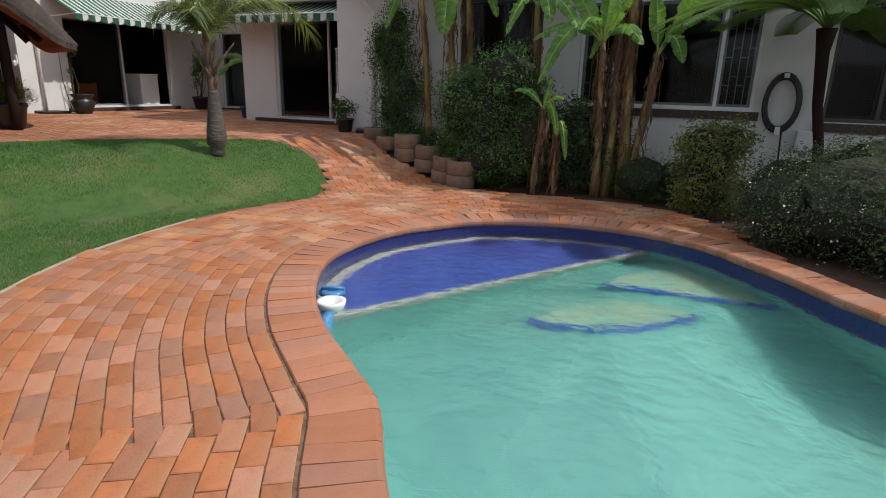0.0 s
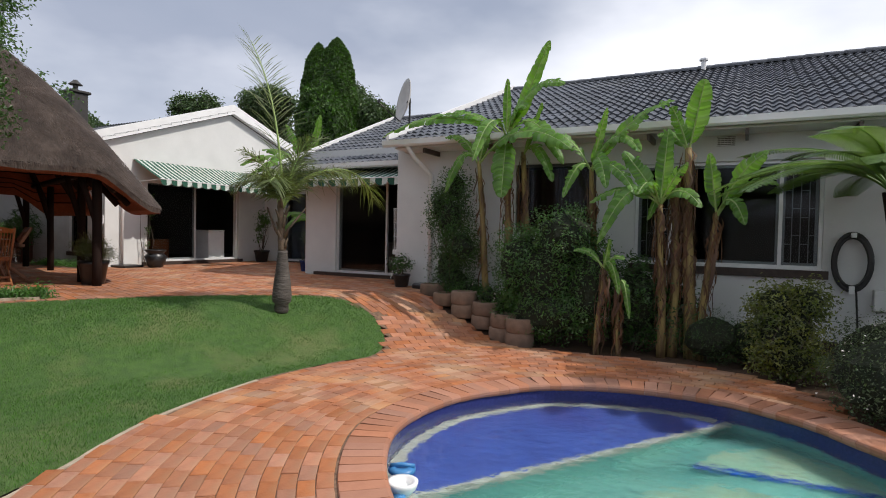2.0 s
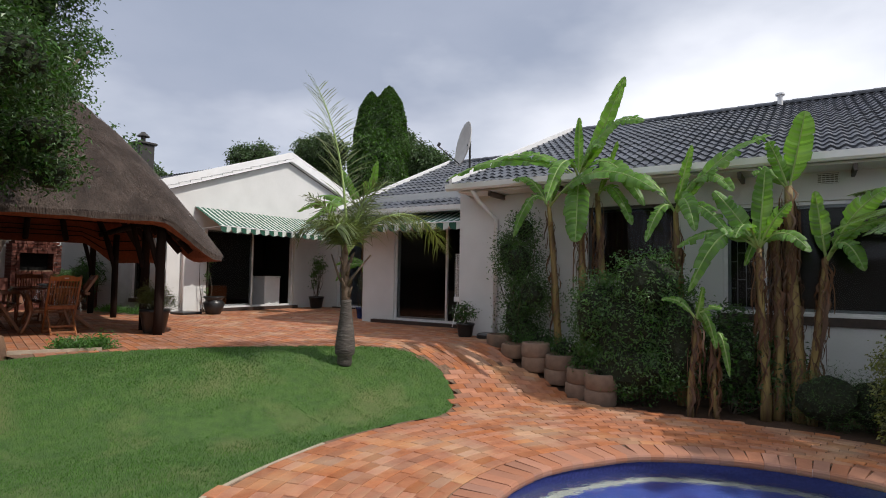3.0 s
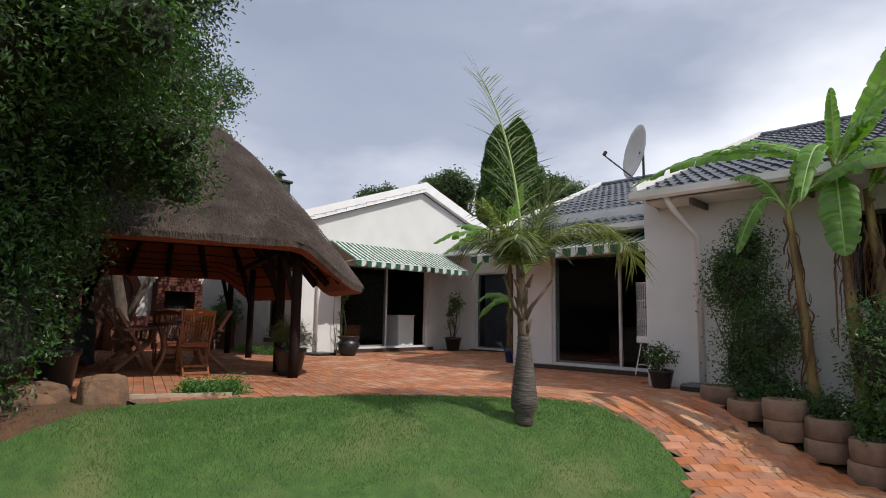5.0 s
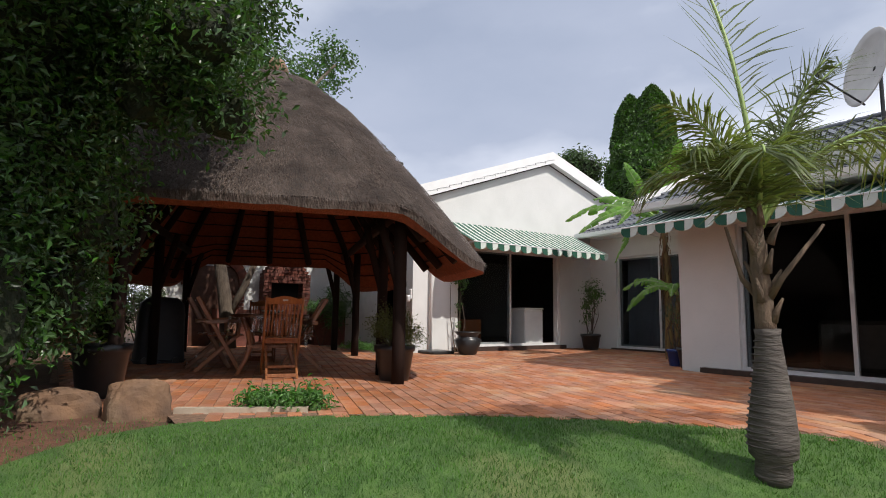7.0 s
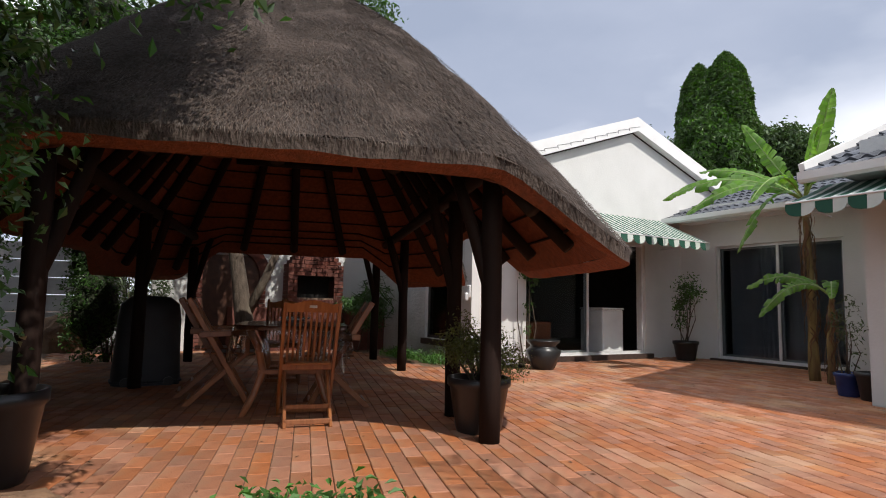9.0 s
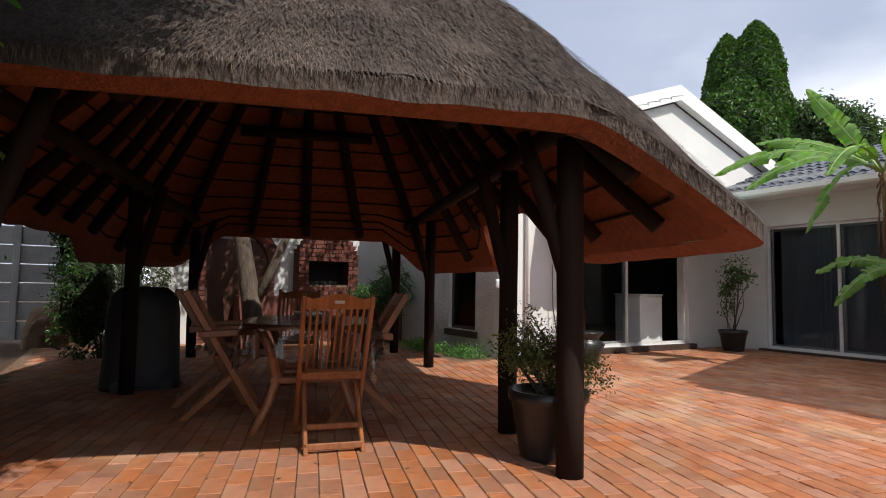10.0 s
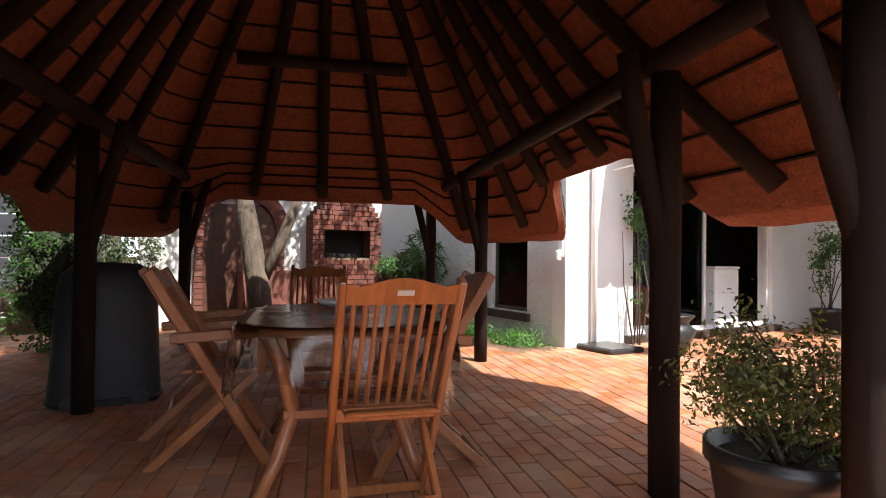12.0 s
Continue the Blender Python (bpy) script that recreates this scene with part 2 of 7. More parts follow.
M_BANLEAF = leaf_material("banana leaf", (0.165, 0.33, 0.06), (0.11, 0.25, 0.045), vary=0.25, through_light=0.45)
M_BANRIB = material("banana midrib", (0.30, 0.42, 0.12), (0.24, 0.34, 0.10), rough=0.5)
M_LEAFDARK = leaf_material("dark glossy leaves", (0.036, 0.088, 0.020), (0.055, 0.13, 0.028), vary=0.45, through_light=0.25, rough=0.35)
M_LEAFMID = leaf_material("green leaves", (0.045, 0.115, 0.025), (0.07, 0.16, 0.035), vary=0.4, through_light=0.3)
M_POTSHRUB = leaf_material("small olive leaves", (0.13, 0.16, 0.045), (0.07, 0.10, 0.03), vary=0.4, through_light=0.35)
M_LEAFGREY = leaf_material("grey green leaves", (0.085, 0.12, 0.055), (0.055, 0.085, 0.035), vary=0.4, through_light=0.2)
M_LEAFYEL = leaf_material("variegated leaves", (0.24, 0.25, 0.06), (0.08, 0.13, 0.03), vary=0.5, through_light=0.25)
M_LEAFFRESH = leaf_material("fresh herb leaves", (0.10, 0.24, 0.05), (0.07, 0.18, 0.035), vary=0.3)
M_FERN = leaf_material("fern fronds", (0.15, 0.26, 0.07), (0.09, 0.17, 0.045), vary=0.3, through_light=0.4)
M_CYPRESS = leaf_material("cypress foliage", (0.045, 0.115, 0.015), (0.075, 0.17, 0.025), vary=0.5, through_light=0.15)
M_FARTREE = leaf_material("far tree foliage", (0.055, 0.11, 0.035), (0.085, 0.15, 0.05), vary=0.45, through_light=0.15)
M_PALMLEAF = leaf_material("palm leaflets", (0.15, 0.19, 0.07), (0.10, 0.14, 0.045), vary=0.35, through_light=0.3)
M_PETAL = material("pale flowers", (0.70, 0.66, 0.62), (0.6, 0.5, 0.5), rough=0.7, vary=0.2, per="island")
# Solid cores of shrubs and crowns: the shade inside is put into this colour.
M_SHADECORE = material("foliage core in shade colour", (0.022, 0.03, 0.012), (0.014, 0.018, 0.009), rough=0.95, scale=12, bump=0.05, bscale=14)
M_POTBLUE = material("blue glazed pot", (0.012, 0.03, 0.12), (0.02, 0.045, 0.17), rough=0.15)
M_DIRT = material("red bare earth", (0.14, 0.062, 0.034), (0.085, 0.04, 0.025), rough=0.95, scale=9, bump=0.012, bscale=40)


# ---- mesh tools ----
def finish(bm, name, mat, parent=None, label="", smooth=False):
    me = bpy.data.meshes.new(name)
    bm.normal_update()
    bm.to_mesh(me)
    bm.free()
    for m in (mat if isinstance(mat, (list, tuple)) else [mat]):
        me.materials.append(m)
    if smooth:
        me.shade_smooth()
    ob = new(name, me)
    ob.parent = parent
    return tagged(ob, label=label)


def part(name, bm, mat, parent, label="", smooth=False):
    return finish(bm, name, mat, parent, label, smooth)


def thing(name, x, y, z, label, category, group="", turn=0.0):
    ob = new(name)
    ob.matrix_basis = pose(x, y, z, 0, 0, turn)
    return tagged(ob, label, category, group)


def cloud(name, verts, faces, mat, parent=None, label="", smooth=False):
    me = bpy.data.meshes.new(name)
    me.from_pydata([tuple(v) for v in verts], [], [tuple(int(i) for i in f) for f in faces])
    for m in (mat if isinstance(mat, (list, tuple)) else [mat]):
        me.materials.append(m)
    if smooth:
        me.shade_smooth()
    me.update()
    ob = new(name, me)
    ob.parent = parent
    return tagged(ob, label=label)


def box(bm, a, b, bevel=0.0, m=None):
    vs = [bm.verts.new((x, y, z)) for x in (a[0], b[0]) for y in (a[1], b[1]) for z in (a[2], b[2])]
    fs = [bm.faces.new([vs[i] for i in q]) for q in ((0, 1, 3, 2), (4, 6, 7, 5), (0, 4, 5, 1), (2, 3, 7, 6), (0, 2, 6, 4), (1, 5, 7, 3))]
    if bevel:
        es = {e for f in fs for e in f.edges}
        out = bmesh.ops.bevel(bm, geom=list(es), offset=bevel, segments=1, affect="EDGES")
        vs = list({v for f in out["faces"] for v in f.verts} | {v for v in vs if v.is_valid})
    if m is not None:
        bmesh.ops.transform(bm, matrix=m, verts=vs)
    return vs


def tube(bm, pts, radii, n=8, cap=True):
    """A round bar through the points."""
    pts = [Vector(p) for p in pts]
    if not isinstance(radii, (list, tuple)):
        radii = [radii] * len(pts)
    rings = []
    side = None
    for i, p in enumerate(pts):
        d = (pts[min(i + 1, len(pts) - 1)] - pts[max(i - 1, 0)]).normalized()
        if side is None:
            side = d.orthogonal().normalized()
        side = (side - d * side.dot(d)).normalized()
        up = d.cross(side)
        rings.append([bm.verts.new(p + float(radii[i]) * (math.cos(a) * side + math.sin(a) * up)) for a in (2 * math.pi * k / n for k in range(n))])
    for a, b in zip(rings, rings[1:]):
        for k in range(n):
            bm.faces.new((a[k], a[(k + 1) % n], b[(k + 1) % n], b[k]))
    if cap:
        bm.faces.new(rings[0][::-1]), bm.faces.new(rings[-1])


def lathe(bm, profile, n=20, centre=(0, 0), sides=None):
    rings = [[bm.verts.new((centre[0] + r * math.cos(2 * math.pi * k / n), centre[1] + r * math.sin(2 * math.pi * k / n), z)) for k in range(n)] for r, z in profile]
    for a, b in zip(rings, rings[1:]):
        for k in range(n):
            bm.faces.new((a[k], a[(k + 1) % n], b[(k + 1) % n], b[k]))
    bm.faces.new(rings[0][::-1]), bm.faces.new(rings[-1])


def leaves(rng, points, normals, size, aspect=2.2, curl=0.25):
    """Small pointed leaves, two triangles each folded on the midrib, at the points; their faces turn roughly along the normals."""
    n = len(points)
    nrm = normals + rng.normal(0, 0.55, (n, 3))
    nrm /= np.linalg.norm(nrm, axis=1)[:, None] + 1e-9
    ax = rng.normal(0, 1, (n, 3))
    ax -= (ax * nrm).sum(1)[:, None] * nrm
    ax /= np.linalg.norm(ax, axis=1)[:, None] + 1e-9
    sd = np.cross(nrm, ax)
    s = size * rng.uniform(0.6, 1.3, n)[:, None]
    base, tip = points - ax * s * 0.5, points + ax * s * 0.5 - nrm * s * curl
    l = points + sd * s / aspect * 0.5 + nrm * s * 0.08
    r = points - sd * s / aspect * 0.5 + nrm * s * 0.08
    v = np.stack([base, l, tip, r], 1).reshape(-1, 3)
    f = np.arange(n * 4).reshape(-1, 4)
    return v, f


def clumps(rng, blobs, count, size, aspect=2.2, clump=14, spread=0.16, thick=0.25):
    """Leaves in clumps over the skins of ellipsoid blobs (x, y, z, rx, ry, rz)."""
    blobs = np.array(blobs, float)
    area = (blobs[:, 3] * blobs[:, 4] + blobs[:, 4] * blobs[:, 5] + blobs[:, 3] * blobs[:, 5])
    k = max(1, count // clump)
    which = rng.choice(len(blobs), k, p=area / area.sum())
    d = rng.normal(0, 1, (k, 3))
    d /= np.linalg.norm(d, axis=1)[:, None]
    depth = 1 - thick * rng.random(k) ** 1.5
    c = blobs[which, :3] + d * blobs[which, 3:] * depth[:, None]
    pts = np.repeat(c, clump, 0) + rng.normal(0, 1, (k * clump, 3)) * spread * np.array([1, 1, 0.8])
    nr = np.repeat(d, clump, 0) * 0.6 + np.array([0, 0, 0.6])
    return leaves(rng, pts, nr, size, aspect)


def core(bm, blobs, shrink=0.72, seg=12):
    """A lumpy inside for a dense shrub, coloured dark for the shade in there, so that one does not see through it."""
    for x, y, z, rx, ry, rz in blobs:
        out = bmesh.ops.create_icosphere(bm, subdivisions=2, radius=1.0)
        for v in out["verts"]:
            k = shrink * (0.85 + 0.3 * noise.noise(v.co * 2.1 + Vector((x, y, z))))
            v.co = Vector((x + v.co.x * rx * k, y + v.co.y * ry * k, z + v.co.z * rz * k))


def smooth(u):
    u = min(1.0, max(0.0, u))
    return u * u * (3 - 2 * u)


def ground_z(x, y):
    """The terrace lies at 0, the pool's surround half a metre lower."""
    return -0.55 * smooth((x - 0.55 * (y - 6) + 5.4) / 2.4)


def curve_through(pts, step=0.12, closed=False):
    """Evenly spaced points on a Catmull-Rom curve through the points."""
    P = [Vector((*p, 0)) if len(p) == 2 else Vector(p) for p in pts]
    n = len(P)
    fine = []
    for i in range(n if closed else n - 1):
        a, b, c, d = (P[(i + k) % n] if closed else P[min(max(i + k, 0), n - 1)] for k in (-1, 0, 1, 2))
        for j in range(20):
            t = j / 20
            fine.append(0.5 * ((2 * b) + (c - a) * t + (2 * a - 5 * b + 4 * c - d) * t * t + (3 * b - a - 3 * c + d) * t ** 3))
    if closed:
        fine.append(fine[0].copy())
    else:
        fine.append(P[-1].copy())
    s = [0.0]
    for a, b in zip(fine, fine[1:]):
        s.append(s[-1] + (b - a).length)
    m = max(2, round(s[-1] / step))
    xs = np.linspace(0, s[-1], m + 1)
    A = np.array([[p.x, p.y, p.z] for p in fine])
    out = np.stack([np.interp(xs, s, A[:, k]) for k in range(3)], 1)
    return out[:-1] if closed else out


def inside(poly, x, y):
    """Which points lie in the polygon (arrays)."""
    x, y = np.asarray(x, float), np.asarray(y, float)
    r = np.zeros(x.shape, bool)
    n = len(poly)
    for i in range(n):
        (x0, y0), (x1, y1) = poly[i][:2], poly[(i + 1) % n][:2]
        if y0 == y1:
            continue
        hit = ((y0 > y) != (y1 > y)) & (x < (x1 - x0) * (y - y0) / (y1 - y0) + x0)
        r ^= hit
    return r


def dist_to(line, x, y):
    """Distance from points to a closed polyline of near points."""
    A = np.asarray(line)[:, :2]
    p = np.stack([np.asarray(x, float).ravel(), np.asarray(y, float).ravel()], 1)
    d = np.full(len(p), 1e9)
    for a, b in zip(A, np.roll(A, -1, 0)):
        ab = b - a
        t = np.clip(((p - a) @ ab) / (ab @ ab + 1e-12), 0, 1)
        d = np.minimum(d, np.hypot(*(p - a - t[:, None] * ab).T))
    return d.reshape(np.asarray(x, float).shape)


# ---- outlines of the grounds ----
POOL_KEYS = [(0.0, 1.21), (-0.33, 1.70), (-0.62, 1.95), (-1.10, 2.35), (-1.50, 2.82), (-1.80, 3.40), (-1.86, 3.97), (-1.76, 4.50), (-1.42, 5.08),
             (-1.08, 5.40), (-0.40, 5.68), (0.35, 5.70), (0.98, 5.42), (1.36, 5.02), (1.66, 4.66), (1.92, 4.28), (2.4, 3.8), (3.2, 3.4), (3.9, 2.7),
             (4.0, 1.8), (3.4, 1.0), (2.4, 0.55), (1.3, 0.42), (0.45, 0.68)]
POOL = curve_through(POOL_KEYS, 0.08, True)[:, :2]
LAWN_KEYS = [(-3.2, 1.75), (-3.35, 2.04), (-3.56, 2.54), (-3.70, 3.16), (-3.78, 3.87), (-3.72, 4.44), (-3.62, 4.96), (-3.46, 5.38), (-3.56, 5.85), (-3.85, 6.20), (-4.23, 6.42),
             (-4.80, 6.45), (-5.35, 6.12), (-6.3, 5.30), (-6.95, 4.42), (-7.35, 3.62), (-7.50, 2.85), (-7.2, 2.1), (-6.8, 1.2), (-6.4, 0.0), (-6.0, -2.5), (-2.0, -2.6), (-2.2, -0.6), (-2.9, 0.9)]
LAWN = curve_through(LAWN_KEYS, 0.1, True)[:, :2]
WATER_Z = -0.67
# ---- ground, pool, lawn ----
def offset(poly, d):
    """The closed outline pushed outward by d."""
    p = np.asarray(poly)
    t = np.roll(p, -1, 0) - np.roll(p, 1, 0)
    t /= np.linalg.norm(t, axis=1)[:, None]
    area = 0.5 * np.sum(p[:, 0] * np.roll(p[:, 1], -1) - np.roll(p[:, 0], -1) * p[:, 1])
    nrm = np.stack([t[:, 1], -t[:, 0]], 1) * (1 if area > 0 else -1)
    return p + nrm * d


def build_ground():
    def axis(lo, hi, far):
        fine = list(np.arange(lo, hi + 0.01, 0.15))
        mid = [lo - v for v in (0.4, 0.9, 1.5, 2.2, 3, 4, 5, 6.5, 8, 10, 13, 18, 26, 40, 80, 160, far)][::-1]
        end = [hi + v for v in (0.4, 0.9, 1.5, 2.2, 3, 4, 5, 6.5, 8, 10, 13, 18, 26, 40, 80, 160, far)]
        return mid + fine + end
    xs, ys = axis(-8.0, 4.6, 400), axis(-1.0, 9.0, 400)
    X, Y = np.meshgrid(xs, ys, indexing="ij")
    hole = inside(offset(POOL, 0.03), X, Y)
    idx = -np.ones(X.shape, int)
    verts, faces = [], []
    for i in range(len(xs)):
        for j in range(len(ys)):
            if not hole[i, j]:
                idx[i, j] = len(verts)
                verts.append((xs[i], ys[j], ground_z(xs[i], ys[j]) - 0.035))
    for i in range(len(xs) - 1):
        for j in range(len(ys) - 1):
            q = (idx[i, j], idx[i + 1, j], idx[i + 1, j + 1], idx[i, j + 1])
            if min(q) >= 0:
                faces.append(q)
    tagged(cloud("ground", verts, faces, M_GROUND, smooth=True), "dark brown garden soil, bare under the shrubs", kind="structure")


build_ground()


def build_sheet(name, poly, mat, lift, label, step=0.2, hole=None):
    """A sheet over the ground within the outline, on a fine grid with its rim on the outline."""
    bm = bmesh.new()
    vs = [bm.verts.new((x, y, 0)) for x, y in poly]
    es = [bm.edges.new((a, b)) for a, b in zip(vs, vs[1:] + vs[:1])]
    bmesh.ops.triangle_fill(bm, use_beauty=True, edges=es)
    lo, hi = poly.min(0), poly.max(0)
    for k, axis in ((0, (1, 0, 0)), (1, (0, 1, 0))):
        for c in np.arange(lo[k] + step, hi[k], step):
            co = [0, 0, 0]
            co[k] = c
            bmesh.ops.bisect_plane(bm, geom=bm.verts[:] + bm.edges[:] + bm.faces[:], plane_co=co, plane_no=axis)
    for v in bm.verts:
        v.co.z = ground_z(v.co.x, v.co.y) + lift
    if sum(f.normal.z for f in bm.faces) < 0:
        bmesh.ops.reverse_faces(bm, faces=bm.faces[:])
    bm.normal_update()
    for f in bm.faces:
        if f.normal.z < 0:
            f.normal_flip()
    return tagged(finish(bm, name, mat, smooth=True), label, kind="structure")


build_sheet("lawn", LAWN, M_LAWN, 0.004, "short mown green lawn with a few dry patches", 0.4)


def build_grass():
    rng = np.random.default_rng(3)
    n = 300000
    lo, hi = LAWN.min(0), LAWN.max(0)
    p = rng.uniform(lo, hi, (n, 2))
    p = p[inside(LAWN, p[:, 0], p[:, 1])]
    fringe = rng.uniform((-9.5, -1.0), (-6.0, 3.2), (26000, 2))
    far = dist_to(LAWN, fringe[:, 0], fringe[:, 1])
    fringe = fringe[~inside(LAWN, fringe[:, 0], fringe[:, 1]) & (rng.random(len(fringe)) < np.exp(-far / 0.35)) & ~((fringe[:, 1] > 2.75) & (fringe[:, 0] < -7.45))]
    p = np.vstack([p, fringe])
    keep = (p[:, 1] > -0.6) | (rng.random(len(p)) < 0.25)
    p = p[keep]
    z = np.array([ground_z(x, y) for x, y in p])
    dry = np.array([noise.noise(Vector((x * 0.9, y * 0.9, 3.0))) for x, y in p])
    h = rng.uniform(0.014, 0.032, len(p)) * (1 - 0.35 * np.clip(dry * 2, 0, 1))
    a = rng.uniform(0, 2 * np.pi, len(p))
    lean = rng.normal(0, 0.35, (len(p), 2)) * h[:, None]
    w = 0.0028
    b = np.stack([p[:, 0], p[:, 1], z], 1)
    l = b + np.stack([np.cos(a) * w, np.sin(a) * w, 0 * a], 1)
    r = b - np.stack([np.cos(a) * w, np.sin(a) * w, 0 * a], 1)
    t = b + np.stack([lean[:, 0], lean[:, 1], h], 1)
    v = np.stack([l, r, t], 1).reshape(-1, 3)
    tagged(cloud("grass", v, np.arange(len(v)).reshape(-1, 3), M_BLADE), "short green grass blades of the lawn", "grass", kind="stuff")


build_grass()


def build_pool():
    pool = thing("pool", 0, 0, 0, "free-form swimming pool with teal plaster, a royal blue shelf and a navy mosaic rim", "swimming pool")
    tagged(pool, kind="structure")
    n = len(POOL)

    def band(z0, z1, off0=0.0, off1=0.0):
        a, b = offset(POOL, off0), offset(POOL, off1)
        v = [(*p, z0) for p in a] + [(*p, z1) for p in b]
        return v, [(i, (i + 1) % n, n + (i + 1) % n, n + i) for i in range(n)]
    v, f = band(-0.60, -0.90)
    cloud("tile_band", v, f, M_NAVY, pool, "navy blue glazed mosaic band at the waterline")
    v, f = band(-0.90, -1.75)
    cloud("pool_wall", v, f, M_POOL, pool, "teal painted pool wall")

    def floor_at(name, poly, z, mat, label, thick=0.0, spread=0.0):
        bm = bmesh.new()
        vs = [bm.verts.new((*p[:2], z)) for p in poly]
        es = [bm.edges.new((a, b)) for a, b in zip(vs, vs[1:] + vs[:1])]
        bmesh.ops.triangle_fill(bm, use_beauty=True, edges=es)
        for q in bm.faces:
            if q.normal.z < 0:
                q.normal_flip()
        if thick:
            mid = np.mean([p[:2] for p in poly], 0)
            out = [np.array(p[:2]) + (np.array(p[:2]) - mid) / np.linalg.norm(np.array(p[:2]) - mid) * spread for p in poly]
            low = [bm.verts.new((*p, z - thick)) for p in out]
            for i in range(len(vs)):
                j = (i + 1) % len(vs)
                bm.faces.new((vs[i], vs[j], low[j], low[i]))
        return finish(bm, name, mat, pool, label)
    floor_at("pool_floor", POOL, -1.74, M_POOL, "teal plaster pool floor")
    # the shelf fills the pool on the far side of a straight lip
    a, b = np.array([-1.30, 2.95]), np.array([0.52, 5.75])
    d = (b - a) / np.linalg.norm(b - a)
    side = np.array([-d[1], d[0]])
    ins = offset(POOL, -0.005)
    shelf = [p for p in ins if (p - a) @ side > 0]
    s = np.array([(p - a) @ d for p in shelf])
    k = int(np.argmax(np.linalg.norm(np.roll(np.array(shelf), -1, 0) - np.array(shelf), axis=1)))
    shelf = shelf[k + 1:] + shelf[:k + 1]
    floor_at("blue_shelf", shelf, -0.90, M_POOLBLUE, "royal blue shallow shelf under the water")
    floor_at("shelf_riser", shelf, -0.906, M_POOL, "teal riser below the blue shelf", 0.82)
    lipv = []
    e0, e1 = np.array(shelf[0]), np.array(shelf[-1])
    w = side * 0.045 * -1
    bm = bmesh.new()
    q = [e0, e1, e1 + w, e0 + w]
    top = [bm.verts.new((*p, -0.893)) for p in q]
    low = [bm.verts.new((*p, -0.97)) for p in q]
    bm.faces.new(top)
    for i in range(4):
        bm.faces.new((top[i], top[(i + 1) % 4], low[(i + 1) % 4], low[i]))
    bmesh.ops.recalc_face_normals(bm, faces=bm.faces[:])
    finish(bm, "shelf_lip", M_LIP, pool, "beige plaster edge of the blue shelf")
    # pale ring at the shelf's rim
    m = len(shelf)
    inner = []
    cen = np.mean(shelf, 0)
    pc = offset(POOL, -0.11)
    keep = [i for i in range(n) if (pc[i] - a) @ side > 0.02]
    o = offset(POOL, -0.006)
    runs = [i for i in keep if (i + 1) % n in keep]
    v = [(*o[i], -0.892) for i in range(n)] + [(*pc[i], -0.892) for i in range(n)]
    cloud("rim_line", v, [(i, (i + 1) % n, n + (i + 1) % n, n + i) for i in runs], M_LIP, pool, "pale line round the shelf")
    # two curved seats with mosaic noses

    def seat(pts, z, back):
        c = curve_through(pts, 0.12)[:, :2]
        poly = list(c) + [np.array(p) for p in back]
        floor_at("seat", [tuple(p) for p in poly], z, M_POOLSAND, "sandy plaster seat under the water")
        floor_at("seat_slope", [tuple(p) for p in poly], z - 0.004, M_POOL, "teal plaster sloping down from the seat", 0.70, 1.9)
        bm = bmesh.new()
        for p, q in zip(c, c[1:]):
            t = (q - p) / np.linalg.norm(q - p)
            nn = np.array([-t[1], t[0]])
            vs = [bm.verts.new((*(p - nn * 0.035), z + 0.006)), bm.verts.new((*(q - nn * 0.035), z + 0.006)), bm.verts.new((*(q + nn * 0.04), z + 0.006)), bm.verts.new((*(p + nn * 0.04), z + 0.006))]
            bm.faces.new(vs)
        finish(bm, "seat_mosaic", M_MOSAIC, pool, "blue mosaic nosing of the seat")
    seat([(-0.17, 3.61), (0.06, 3.62), (0.36, 3.68), (0.65, 3.88), (1.02, 4.26)], -1.10, [(0.85, 4.36), (0.40, 4.36), (0.02, 4.00)])
    seat([(0.25, 4.53), (0.71, 4.57), (1.13, 4.60), (1.56, 4.62)], -1.00, [(1.25, 5.05), (0.82, 5.28), (0.38, 4.90)])
    # water
    bm = bmesh.new()
    vs = [bm.verts.new((*p, WATER_Z)) for p in offset(POOL, -0.004)]
    f = bm.faces.new(vs)
    bm.normal_update()
    if f.normal.z < 0:
        f.normal_flip()
    w = finish(bm, "water", M_WATER)
    w.visible_shadow = False
    tagged(w, "clear rippled pool water", kind="structure")


build_pool()


